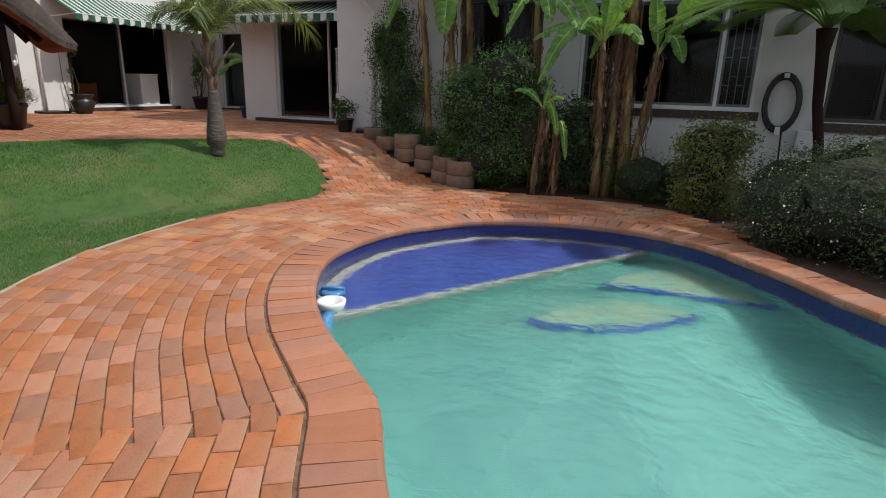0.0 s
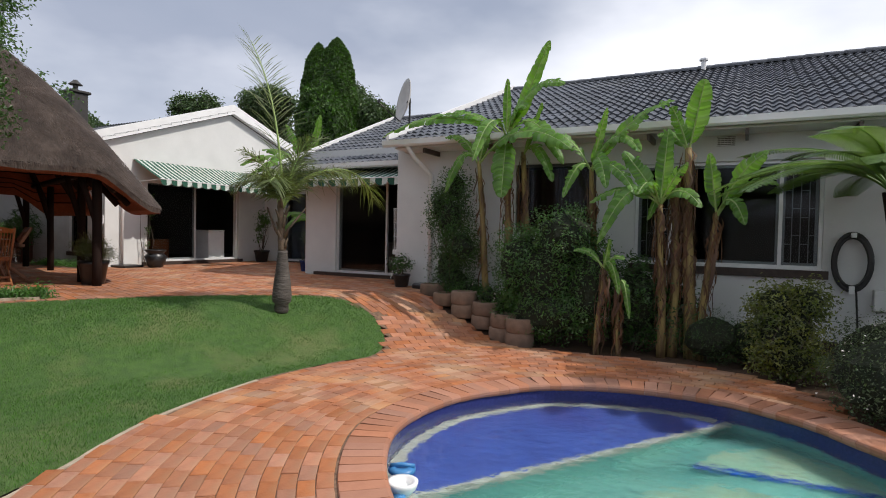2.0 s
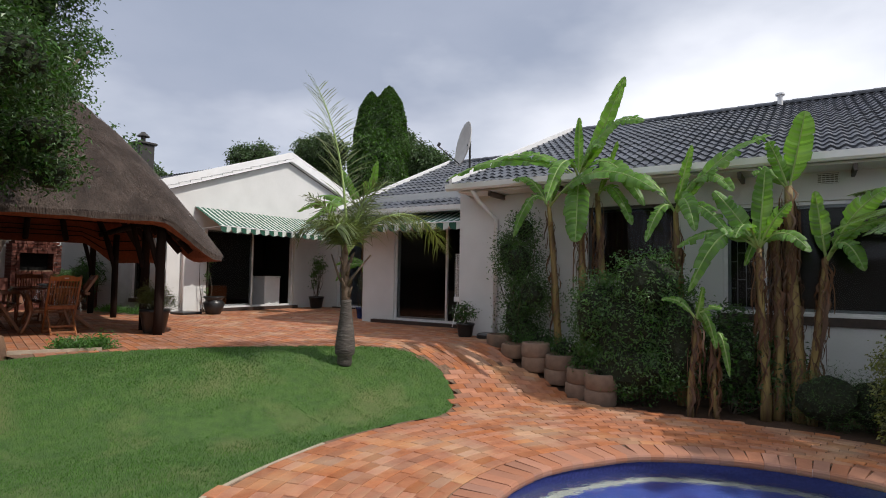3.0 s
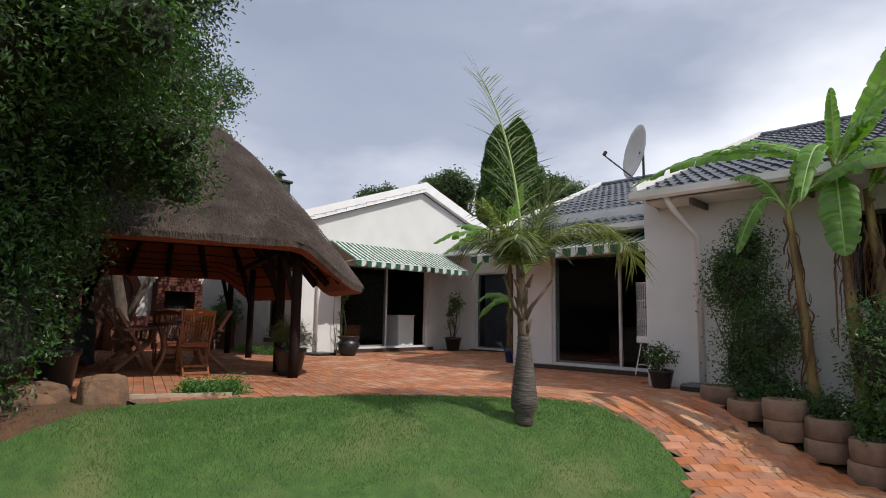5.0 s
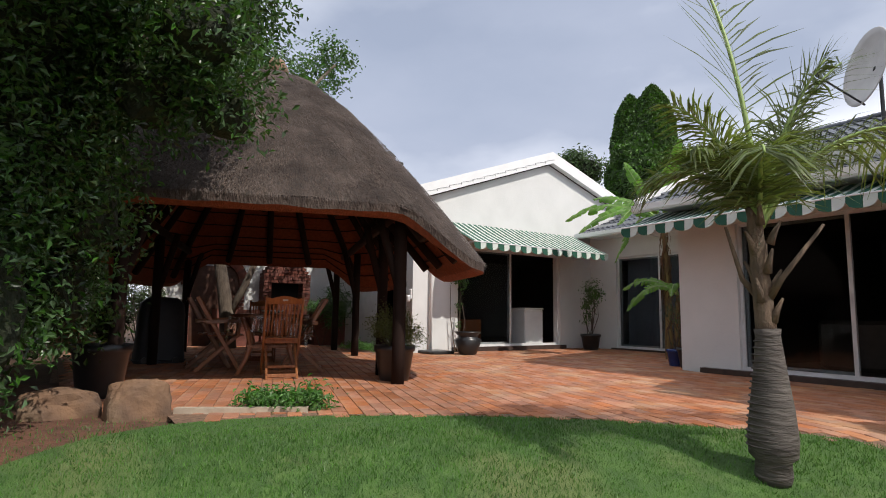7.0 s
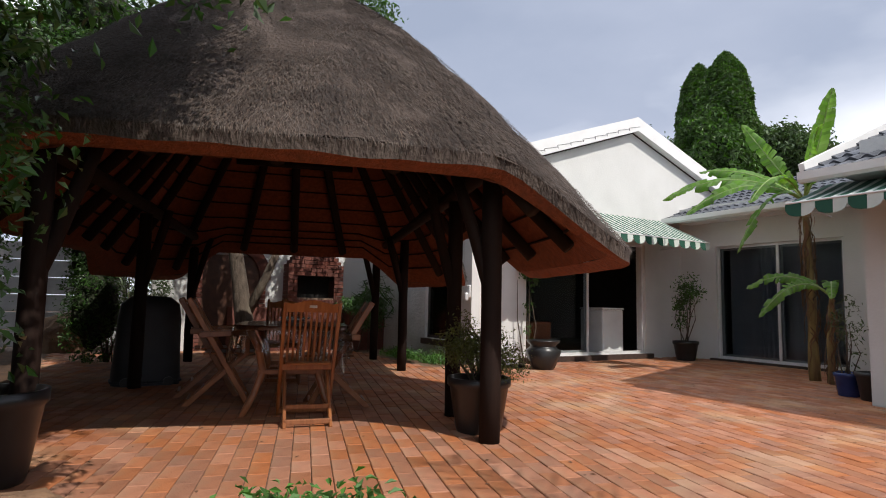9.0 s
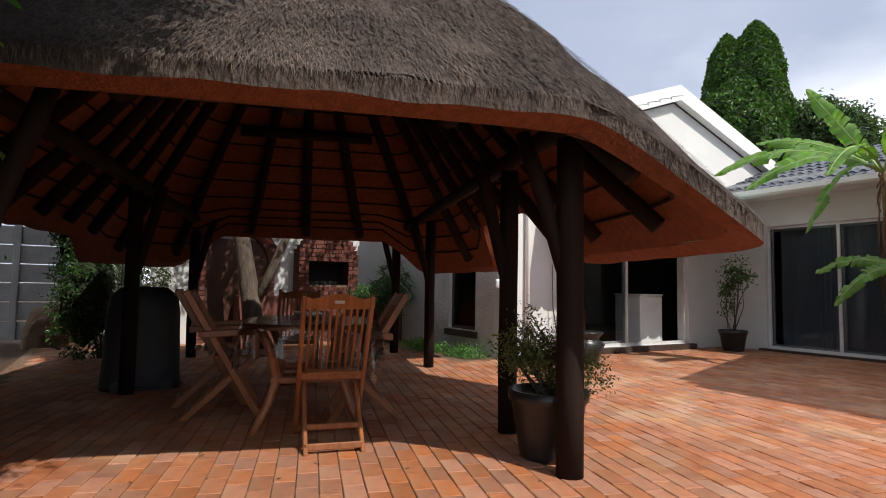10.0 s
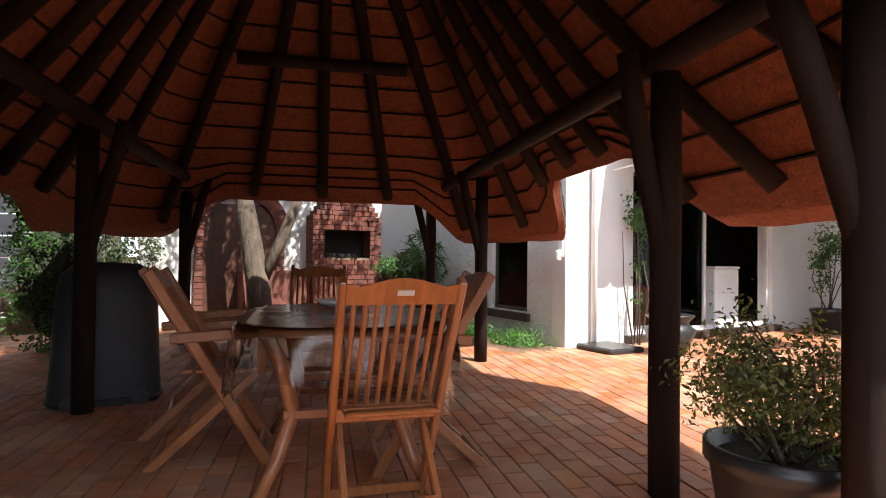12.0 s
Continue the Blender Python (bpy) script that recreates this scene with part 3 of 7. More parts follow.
def walling(name, x0, y0, x1, y1, z0, z1, mat, holes=(), label="white painted plaster wall", t=0.22, back=1, top=None):
    """A wall from (x0, y0) to (x1, y1), its outer face on that line, thickened to its left (back=1) or right; holes are
    (from, to, low, high) along it."""
    length = math.hypot(x1 - x0, y1 - y0)
    xs = sorted({0.0, length, *[v for h in holes for v in h[:2]]})
    zs = sorted({z0, z1, *[v for h in holes for v in h[2:]]})
    bm = bmesh.new()
    for a, b in zip(xs, xs[1:]):
        for c, d in zip(zs, zs[1:]):
            mx, mz = (a + b) / 2, (c + d) / 2
            if not any(h[0] < mx < h[1] and h[2] < mz < h[3] for h in holes):
                box(bm, (a, 0, c), (b, t * back, d))
    bmesh.ops.remove_doubles(bm, verts=bm.verts, dist=1e-5)
    seen = {}
    for f in bm.faces[:]:
        key = tuple(round(v, 4) for v in f.calc_center_median())
        seen.setdefault(key, []).append(f)
    bmesh.ops.delete(bm, geom=[f for fs in seen.values() if len(fs) > 1 for f in fs], context="FACES_ONLY")
    if top:
        for v in bm.verts:
            if abs(v.co.z - z1) < 1e-4:
                v.co.z = top(v.co.x)
    bmesh.ops.recalc_face_normals(bm, faces=bm.faces[:])
    bmesh.ops.transform(bm, matrix=pose(x0, y0, 0, 0, 0, math.degrees(math.atan2(y1 - y0, x1 - x0))), verts=bm.verts)
    return tagged(finish(bm, name, mat), label, kind="structure")


# ---- the house ----
X1, YS = -12.87, 7.76          # the gabled wing's front and its corner
Y3, Y2, YA = 12.80, 9.60, 8.57  # the three fronts that face the garden
walling("wall_gable", X1, YS, X1, 15.0, -0.2, 2.75, M_WALL, [(1.08, 3.99, 0.10, 2.16)], back=1)
walling("wall_side", -18.2, YS, X1 - 0.22, YS, -0.2, 3.2, M_ROUGHCAST, [(3.85, 4.63, 0.35, 1.95)], "rough white plaster side wall", back=1)
walling("wall_recess", X1, Y3, -8.3, Y3, -0.2, 2.95, M_WALL, [(0.77, 2.95, 0.05, 2.14)], back=1)
walling("wall_return", -8.08, 12.8, -8.08, Y2 + 0.22, -0.2, 2.75, M_WALL, back=-1)
walling("wall_lounge", -8.3, Y2, -5.0, Y2, -0.2, 2.75, M_WALL, [(0.86, 3.12, 0.08, 2.03)], back=1)
walling("wall_end", -5.17, Y2 + 0.22, -5.17, YA, -0.8, 2.6, M_WALL, back=1)
walling("wall_front", -4.95, YA, 9.0, YA, -0.8, 2.6, M_WALL, [(2.10, 3.42, 1.02, 2.13), (4.00, 6.36, 0.60, 2.06), (7.15, 9.3, 0.50, 1.95)], back=1)
walling("wall_east", 9.0, YA, 9.0, 20.0, -0.8, 2.6, M_WALL, back=1)
# Two walls added out of view, to lower the sky light in shaded places.
walling("wall_close_south", -19.0, -7.0, 11.0, -7.0, -0.9, 1.9, M_WALL, label="plain wall added out of view to hold back sky light", back=-1)
walling("wall_close_east", 11.0, -7.0, 11.0, 20.0, -0.9, 1.9, M_WALL, label="plain wall added out of view to hold back sky light", back=-1)
walling("wall_north", 9.0, 20.0, -18.2, 20.0, -0.8, 2.6, M_WALL, back=1)


def build_gable():
    """The triangle over the gabled front with its deep white verge."""
    yc, za, s = 11.42, 4.30, 0.355
    bm = bmesh.new()
    prof = [(7.76, 2.75), (15.0, 2.75), (15.0, za - s * (15.0 - yc)), (yc, za), (7.76, za - s * (yc - 7.76))]
    for x, rev in ((X1, False), (X1 - 0.22, True)):
        vs = [bm.verts.new((x, y, z)) for y, z in prof]
        bm.faces.new(vs[::-1] if rev else vs)
    tagged(finish(bm, "gable", M_WALL), "white plaster gable over the sliding door", kind="structure")
    for sgn, y1 in ((-1, 7.35), (1, 15.3)):
        bm = bmesh.new()
        pr = []
        for y in (yc, y1):
            z = za + 0.04 - s * abs(y - yc)
            pr += [(y, z + 0.25), (y, z - 0.02)]
        a, b, c, d = pr
        f1 = [bm.verts.new((X1 + 0.16, *p)) for p in (a, b, d, c)]
        f2 = [bm.verts.new((X1 - 0.02, *p)) for p in (a, b, d, c)]
        bm.faces.new(f1), bm.faces.new(f2[::-1])
        for i in range(4):
            bm.faces.new((f1[i], f2[i], f2[(i + 1) % 4], f1[(i + 1) % 4]))
        bmesh.ops.recalc_face_normals(bm, faces=bm.faces[:])
        tagged(finish(bm, "barge_board", M_WHITE), "white painted barge board on the gable", kind="structure")


build_gable()


def tile_mesh(w, l, waves=2, seg=5, lip=0.03):
    """One waved concrete tile, x across, y up the slope, its upper end tucked under the next."""
    n = waves * seg
    v, f = [], []
    for j, (y, dz) in enumerate(((0, -0.022), (0, lip), (l * 1.04, 0.004))):
        for i in range(n + 1):
            u = i / n
            wave = 0.022 * (math.cos(2 * math.pi * waves * u) - 1) * 0.9
            v.append((w * u, y, dz + wave if j else dz + wave))
    for j in range(2):
        for i in range(n):
            a = j * (n + 1) + i
            f.append((a, a + 1, a + n + 2, a + n + 1))
    return np.array(v), f


def roof_slope(name, origin, along, up, width, length, left=lambda t: 0.0, right=lambda t: 1e9, label="", parts=0, parent=None):
    """Courses of tiles on a slope; left(t), right(t) bound the course whose lower edge is t up the slope."""
    origin, along, up = Vector(origin), Vector(along).normalized(), Vector(up).normalized()
    nrm = along.cross(up).normalized()
    M = Matrix((along, up, nrm)).transposed()
    tw, tl = 0.30, 0.315
    tv, tf = tile_mesh(tw, tl)
    verts, faces, pieces = [], [], []
    R = np.array(M)
    for r in range(int(length / tl) + 1):
        t = r * tl
        if t > length - 0.1:
            break
        x0, x1 = max(0.0, left(t)), min(width, right(t))
        for c in range(int(width / tw) + 1):
            x = c * tw
            if x < x0 - tw * 0.6 or x + tw > x1 + tw * 0.6:
                continue
            o = np.array(origin) + R @ np.array([x, t, 0.012 * math.sin(c * 5.1 + r * 3.7) * 0.3])
            if len(pieces) < parts:
                pieces.append(o)
                continue
            k = len(verts)
            verts.extend(list((R @ tv.T).T + o))
            faces.extend([tuple(i + k for i in q) for q in tf])
    roof = new(name)
    tagged(roof, label, kind="structure")
    # boarding beneath
    bm = bmesh.new()
    pts = []
    for t in (0.0, length):
        for x in (max(0.0, left(t)), min(width, right(t))):
            pts.append(origin + along * x + up * t - nrm * 0.05)
    vs = [bm.verts.new(p) for p in (pts[0], pts[1], pts[3], pts[2])]
    vs2 = [bm.verts.new(p - nrm * 0.04) for p in (pts[0], pts[1], pts[3], pts[2])]
    if (pts[3] - pts[2]).length < 1e-3:
        pass
    bm.faces.new(vs), bm.faces.new(vs2[::-1])
    for i in range(4):
        bm.faces.new((vs[i], vs2[i], vs2[(i + 1) % 4], vs[(i + 1) % 4]))
    finish(bm, "roof_boards", M_PLINTH, roof)
    if verts:
        tagged(cloud("roof_tiles", verts, faces, M_TILE, roof, "slate grey waved concrete roof tiles"), kind="stuff")
    LATE.append((roof, tv, tf, M, pieces))
    return roof


LATE = []
# main roof: eave along the front, hipped at its left end
SL = math.radians(21.0)
ca, sa = math.cos(SL), math.sin(SL)
RX0 = -4.98
roof_main = roof_slope("roof_main", (RX0, 7.98, 2.56), (1, 0, 0), (0, ca, sa), 14.4, 5.85 / ca, left=lambda t: 0.0 + 0.0 * t,
                       label="slate grey concrete tiled roof over the long front", parts=280)
roof_slope("roof_main_rear", (9.42, 19.7, 2.56), (-1, 0, 0), (0, -ca, sa), 14.4, 5.85 / ca, label="rear slope of the long tiled roof")
# lounge roof: lower eave, hip running back from its left corner
cl, sl = math.cos(math.radians(22.4)), math.sin(math.radians(22.4))
roof_slope("roof_lounge", (-8.58, 9.05, 2.38), (1, 0, 0), (0, cl, sl), 3.66, 4.55 / cl, label="slate grey tiled roof over the lounge with a white verge")
roof_slope("roof_lounge_rear", (-4.92, 18.2, 2.38), (-1, 0, 0), (0, -cl, sl), 3.66, 4.55 / cl, label="rear slope of the lounge roof")
roof_slope("roof_recess", (-13.05, 12.32, 2.72), (1, 0, 0), (0, ca, sa), 4.65, 2.6 / ca, label="slate grey tiled roof over the recessed door")
g = math.atan(0.355)
roof_slope("roof_gable_near", (-19.3, 7.30, 2.93), (1, 0, 0), (0, math.cos(g), math.sin(g)), 6.45, 4.12 / math.cos(g), label="slate grey tiled roof of the gabled wing")
roof_slope("roof_gable_far", (-12.85, 15.5, 2.95), (-1, 0, 0), (0, -math.cos(g), math.sin(g)), 6.45, 4.08 / math.cos(g), label="far slope of the gabled wing's roof")


def ridge_row(a, b, r=0.11, n=None, label="row of rounded ridge tiles"):
    a, b = Vector(a), Vector(b)
    n = n or max(2, int((b - a).length / 0.34))
    bm = bmesh.new()
    d = (b - a) / n
    side = d.cross(Vector((0, 0, 1))).normalized()
    for i in range(n):
        p, q = a + d * i, a + d * (i + 1.06)
        ring = []
        for o, k in ((p, 1.0), (q, 0.86)):
            ring.append([bm.verts.new(o + side * r * k * 1.15 * math.cos(t) + Vector((0, 0, 1)) * r * k * 0.75 * math.sin(t)) for t in np.linspace(-0.2, math.pi + 0.2, 8)])
        for j in range(7):
            bm.faces.new((ring[0][j], ring[0][j + 1], ring[1][j + 1], ring[1][j]))
        bm.faces.new(ring[0]), bm.faces.new(ring[1][::-1])
    return tagged(finish(bm, "ridge_tiles", M_TILE), label, kind="structure")


ridge_row((-5.0, 13.83, 4.79), (9.3, 13.83, 4.79))
ridge_row((-8.55, 13.6, 4.25), (-5.0, 13.6, 4.25), 0.10)
for vx, y0, z0, y1, z1 in ((RX0 - 0.04, 7.98, 2.66, 13.83, 4.89), (-8.61, 9.05, 2.46, 13.6, 4.32)):
    bm = bmesh.new()
    L_ = math.hypot(y1 - y0, z1 - z0)
    box(bm, (-0.03, 0, -0.13), (0.03, L_, 0.02), 0, pose(vx, y0, z0, math.degrees(math.atan2(z1 - z0, y1 - y0))))
    tagged(finish(bm, "verge_board", M_WHITE), "white verge board at the roof's end", kind="structure")
bm = bmesh.new()
bm.faces.new([bm.verts.new((-8.30, *p)) for p in ((Y2, 2.3), (18.0, 2.3), (13.6, 4.14), (9.3, 2.38))])
tagged(finish(bm, "roof_end_wall", M_WALL), "white plaster under the lounge roof's end", kind="structure")
bm = bmesh.new()
vs = [bm.verts.new((-4.95, *p)) for p in ((YA, 2.4), (19.6, 2.4), (13.83, 4.69), (8.1, 2.5))]
bm.faces.new(vs)
tagged(finish(bm, "roof_end_wall", M_WALL), "white plaster under the roof's end", kind="structure")


def gutter(name, a, b, label="white painted half-round gutter"):
    a, b = Vector(a), Vector(b)
    d = (b - a).normalized()
    s = d.cross(Vector((0, 0, 1))).normalized()
    bm = bmesh.new()
    prof = [(-0.065, 0.05), (-0.06, -0.03), (-0.02, -0.06), (0.03, -0.06), (0.06, -0.03), (0.068, 0.05), (0.058, 0.05), (0.05, -0.02), (-0.05, -0.02), (-0.055, 0.05)]
    r0, r1 = ([bm.verts.new(p + s * u + Vector((0, 0, w))) for u, w in prof] for p in (a, b))
    n = len(prof)
    for i in range(n):
        bm.faces.new((r0[i], r0[(i + 1) % n], r1[(i + 1) % n], r1[i]))
    bm.faces.new(r0[::-1]), bm.faces.new(r1)
    bmesh.ops.recalc_face_normals(bm, faces=bm.faces[:])
    return tagged(finish(bm, name, M_WHITE), label, kind="structure")


gutter("gutter", (-5.05, 7.93, 2.50), (9.4, 7.93, 2.50))
gutter("gutter", (-8.6, 9.0, 2.32), (-5.2, 9.0, 2.32))
gutter("gutter", (-12.85, 12.27, 2.66), (-8.45, 12.27, 2.66))


def slab(name, a, b, mat, label, kind="structure", bevel=0.0):
    bm = bmesh.new()
    box(bm, a, b, bevel)
    return tagged(finish(bm, name, mat), label, kind=kind)


slab("ceiling", (-4.9, 8.05, 2.42), (8.8, 8.56, 2.45), M_WHITE, "white soffit under the eave")
slab("ceiling", (-8.28, 9.1, 2.29), (-5.2, 9.58, 2.32), M_WHITE, "white soffit under the lounge eave")
slab("ceiling", (-12.6, 12.4, 2.60), (-8.42, 12.78, 2.63), M_WHITE, "white soffit over the recessed door")
slab("plinth", (-4.95, YA - 0.03, -0.75), (9.0, YA - 0.002, -0.32), M_PLINTH, "dark brown painted plinth")


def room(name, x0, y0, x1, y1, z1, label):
    """Closes a room behind an opening, its dimness put into dark colours: floor, ceiling and three walls."""
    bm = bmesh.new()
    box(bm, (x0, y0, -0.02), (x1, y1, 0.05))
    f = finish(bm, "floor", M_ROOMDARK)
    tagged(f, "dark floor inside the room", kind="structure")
    slab("ceiling", (x0, y0, z1), (x1, y1, z1 + 0.06), M_ROOMDIM, "plain room ceiling, its dimness put into the colour")
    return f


def inner_wall(a, b, label="plain inner wall, its dimness put into the colour"):
    slab("inner_wall", a, b, M_ROOMDIM, label)


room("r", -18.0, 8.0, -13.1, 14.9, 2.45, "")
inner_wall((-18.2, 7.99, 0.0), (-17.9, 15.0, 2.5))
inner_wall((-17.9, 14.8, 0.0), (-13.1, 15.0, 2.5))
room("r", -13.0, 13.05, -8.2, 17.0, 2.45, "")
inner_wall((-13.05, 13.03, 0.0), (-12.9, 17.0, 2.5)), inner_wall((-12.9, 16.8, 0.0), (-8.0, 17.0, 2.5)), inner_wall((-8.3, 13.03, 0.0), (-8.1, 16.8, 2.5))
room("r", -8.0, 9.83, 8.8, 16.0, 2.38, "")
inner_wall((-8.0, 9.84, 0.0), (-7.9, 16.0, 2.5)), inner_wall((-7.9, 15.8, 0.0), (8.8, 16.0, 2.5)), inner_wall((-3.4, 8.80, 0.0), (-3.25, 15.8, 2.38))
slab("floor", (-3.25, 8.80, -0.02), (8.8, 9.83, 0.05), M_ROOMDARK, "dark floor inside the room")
slab("ceiling", (-4.9, 8.80, 2.38), (8.8, 9.83, 2.41), M_ROOMDIM, "plain room ceiling, its dimness put into the colour")
# ---- thatched shelter ----
GC = Vector((-11.5, 4.5, 0))
GA, GB = Vector((0.955, -0.295, 0)).normalized(), Vector((0.295, 0.955, 0)).normalized()
G_TOP, G_LEN, G_WID = 4.22, 3.42, 2.48


def gpt(a, b, z=0.0):
    return GC + GA * a + GB * b + Vector((0, 0, z))


def eave_at(th):
    """Plan place of the uncut eave at an angle round the shelter, and how far down the slope the thatch is left: it is
    trimmed back in an arch over each way in."""
    c, s = math.cos(th), math.sin(th)
    k = (abs(c / G_LEN) ** 5.5 + abs(s / G_WID) ** 5.5) ** (-1 / 5.5)
    a, b = c * k, s * k
    cut = 0.0
    if a > 2.2:
        cut += 0.145 * (1 - smooth((abs(b - 0.10) - 1.50) / 0.50))
    if b > 1.6:
        cut += 0.14 * (1 - smooth((abs(a + 0.55) - 0.75) / 0.5))
    if a < -2.3:
        cut += 0.115 * (1 - smooth((abs(b) - 1.3) / 0.5))
    if b < -1.6:
        cut += 0.06 * (1 - smooth((abs(a) - 1.2) / 0.7))
    return a, b, 1 - cut


def thatch_point(th, p, low=0.0, bend=1.36):
    """p runs from 0 at the crown to 1 at the cut eave."""
    a, b, left = eave_at(th)
    if low:
        c, s = math.cos(th), math.sin(th)
        sq = (abs(c / G_LEN) ** 16 + abs(s / G_WID) ** 16) ** (-1 / 16)
        mix = smooth((p - 0.62) / 0.3)
        a, b = (c * sq * (1 - mix) + a * mix) * (0.97 + 0.03 * mix), (s * sq * (1 - mix) + b * mix) * (0.97 + 0.03 * mix)
        q = p * (1 - (1 - left) * smooth((p - 0.66) / 0.28))
    else:
        q = p * (left if p > 0.6 else 1 - (1 - left) * smooth(p / 0.6))
    aa = 0.34 * math.cos(th) * (1 - q) + a * q
    bb = 0.10 * math.sin(th) * (1 - q) + b * q
    return gpt(aa, bb, 1.30 + (G_TOP - 1.30) * (1 - q ** bend) - low)


def build_shelter():
    sh = thing("thatched_shelter", *GC, "open timber shelter with a steep weathered thatch roof", "gazebo")
    org = -Vector(sh.location)
    NT, NP = 120, 26

    def skin(low, pmax, mat, name, label, flip, lump):
        verts, faces = [], []
        for j in range(NP + 1):
            p = 0.02 + (pmax - 0.02) * j / NP
            for i in range(NT):
                th = 2 * math.pi * i / NT
                v = thatch_point(th, p, low, 1.14 if low else 1.36) + org
                v += Vector((0, 0, lump * noise.noise(v * 3.0)))
                verts.append(v)
        for j in range(NP):
            for i in range(NT):
                q = (j * NT + i, (j + 1) * NT + i, (j + 1) * NT + (i + 1) % NT, j * NT + (i + 1) % NT)
                faces.append(q[::-1] if flip else q)
        return cloud(name, verts, faces, mat, sh, label, smooth=True)
    skin(0.0, 1.0, M_THATCH, "thatch", "grey brown weathered thatch", False, 0.05)
    skin(0.17, 0.955, M_THATCHIN, "thatch_underside", "reddish underside of the thatch", True, 0.01)
    # the cut edge of the eave
    verts, faces = [], []
    for i in range(NT * 2):
        th = math.pi * i / NT
        verts += [thatch_point(th, 1.0) + org, thatch_point(th, 1.0, 0.09) + org + Vector((0, 0, 0.02 * noise.noise(Vector((th * 9, 0, 0))))), thatch_point(th, 0.955, 0.17, 1.14) + org]
    n = NT * 2
    for k, nm, mt in ((0, "thatch_rim", M_THATCH), (1, "eave_edge", M_THATCHIN)):
        faces = [(i * 3 + k, i * 3 + k + 1, ((i + 1) % n) * 3 + k + 1, ((i + 1) % n) * 3 + k) for i in range(n)]
        cloud(nm, verts, faces, mt, sh, "cut reed edge of the thatch", smooth=True)
    # single straws on the skin and hanging from the edge
    rng = np.random.default_rng(5)
    V = []
    for k in range(150000):
        th = rng.uniform(-0.9, 2.6) if k % 4 else rng.uniform(0, 2 * math.pi)
        p = 0.05 + 0.95 * math.sqrt(rng.random())
        a0 = thatch_point(th, p)
        e = thatch_point(th, min(1.0, p + 0.03))
        d = (e - a0)
        d = d.normalized() if d.length > 1e-6 else (a0 - thatch_point(th, p - 0.03)).normalized()
        if p > 0.985 and rng.random() < 0.4:
            d = (d + Vector((0, 0, -1.3))).normalized()
        side = d.cross(Vector((0, 0, 1))).normalized()
        out = side.cross(d)
        out = out if out.z > 0 else -out
        l = rng.uniform(0.03, 0.085)
        w = rng.uniform(0.0018, 0.0036)
        d2 = (d + side * rng.normal(0, 0.22) + out * rng.uniform(0.0, 0.30)).normalized()
        b0 = a0 + out * rng.uniform(0.0, 0.012)
        V += [b0 - side * w, b0 + side * w, b0 + d2 * l]
    V = [v + org for v in V]
    tagged(cloud("straw", V, np.arange(len(V)).reshape(-1, 3), M_STRAW, sh, "loose straw ends on the thatch"), kind="stuff")
    # crown cap
    bm = bmesh.new()
    prof = []
    for i in range(9):
        a = -0.40 + 0.80 * i / 8
        prof.append(gpt(a, 0, G_TOP + 0.06) + org)
    tube(bm, prof, [0.09, 0.16, 0.18, 0.19, 0.19, 0.19, 0.18, 0.16, 0.09], 12)
    part("ridge_cap", bm, M_CONC, sh, "weathered ridge cap of the thatch", smooth=True)

    def pole(name, pts, r, label=""):
        bm = bmesh.new()
        P = [Vector(p) + org for p in pts]
        if len(P) == 2:
            P = [P[0].lerp(P[1], t) + Vector((noise.noise(P[0] + Vector((t, 0, 0))), noise.noise(P[1] + Vector((0, t, 0))), 0)) * 0.02 * (0 if t in (0, 1) else 1) for t in (0, 0.25, 0.5, 0.75, 1)]
        tube(bm, P, [r * (1 + 0.06 * math.sin(3 * i)) for i in range(len(P))], 12)
        return part(name, bm, M_POLE, sh, label, smooth=True)
    posts = [(-8.70, 5.15), (-9.58, 5.40), (-12.58, 6.43), (-12.15, 3.18), (-9.22, 2.52), (-14.65, 3.97), (-14.15, 6.70)]
    for x, y in posts:
        v = Vector((x, y, 0)) - GC
        b = v.dot(GB)
        pole("post", [(x, y, 0.0), (x, y, 1.80)], 0.064 if (x, y) != (-8.70, 5.15) else 0.072)
    # wall plates
    for b in (1.40, -1.42):
        pole("wall_plate", [gpt(-2.95, b, 1.84), gpt(2.75, b, 1.86)], 0.058)
    for a in (2.72, -2.85):
        pole("tie_beam", [gpt(a, -1.5, 1.90), gpt(a, 1.5, 1.90)], 0.06)
    pole("tie_beam", [gpt(-1.5, -0.75, 2.75), gpt(-1.5, 0.75, 2.75)], 0.055)
    pole("tie_beam", [gpt(1.0, -0.75, 2.85), gpt(1.0, 0.75, 2.85)], 0.055)
    # braces
    for x, y in posts:
        v = Vector((x, y, 0)) - GC
        a, b = v.dot(GA), v.dot(GB)
        s = -1 if a > 0 else 1
        if (x, y) == (-9.58, 5.40):
            s = 1
        pole("brace", [gpt(a, b, 0.98), gpt(a + s * 0.10, b - 0.24 * (1 if b > 0 else -1), 1.84)], 0.044)
    # rafters follow the underside, round like the thatch
    nr = 24
    for i in range(nr):
        th = 2 * math.pi * (i + 0.5 - 0.5) / nr
        pts = [thatch_point(th, p, 0.17 + 0.075, 1.14) for p in (0.06, 0.2, 0.35, 0.5, 0.65, 0.80, 0.90)]
        bm = bmesh.new()
        tube(bm, [p + org for p in pts], 0.058, 8)
        part("rafter", bm, M_POLE, sh, "", smooth=True)
    # laths
    for j, p in enumerate(np.arange(0.14, 0.93, 0.062)):
        bm = bmesh.new()
        pts = [thatch_point(2 * math.pi * i / 60 + 0.05, p, 0.17 + 0.012, 1.14) + org for i in range(61)]
        tube(bm, pts, 0.012, 5)
        part("lath", bm, M_POLE, sh, "thin lath under the thatch")
    return sh


build_shelter()


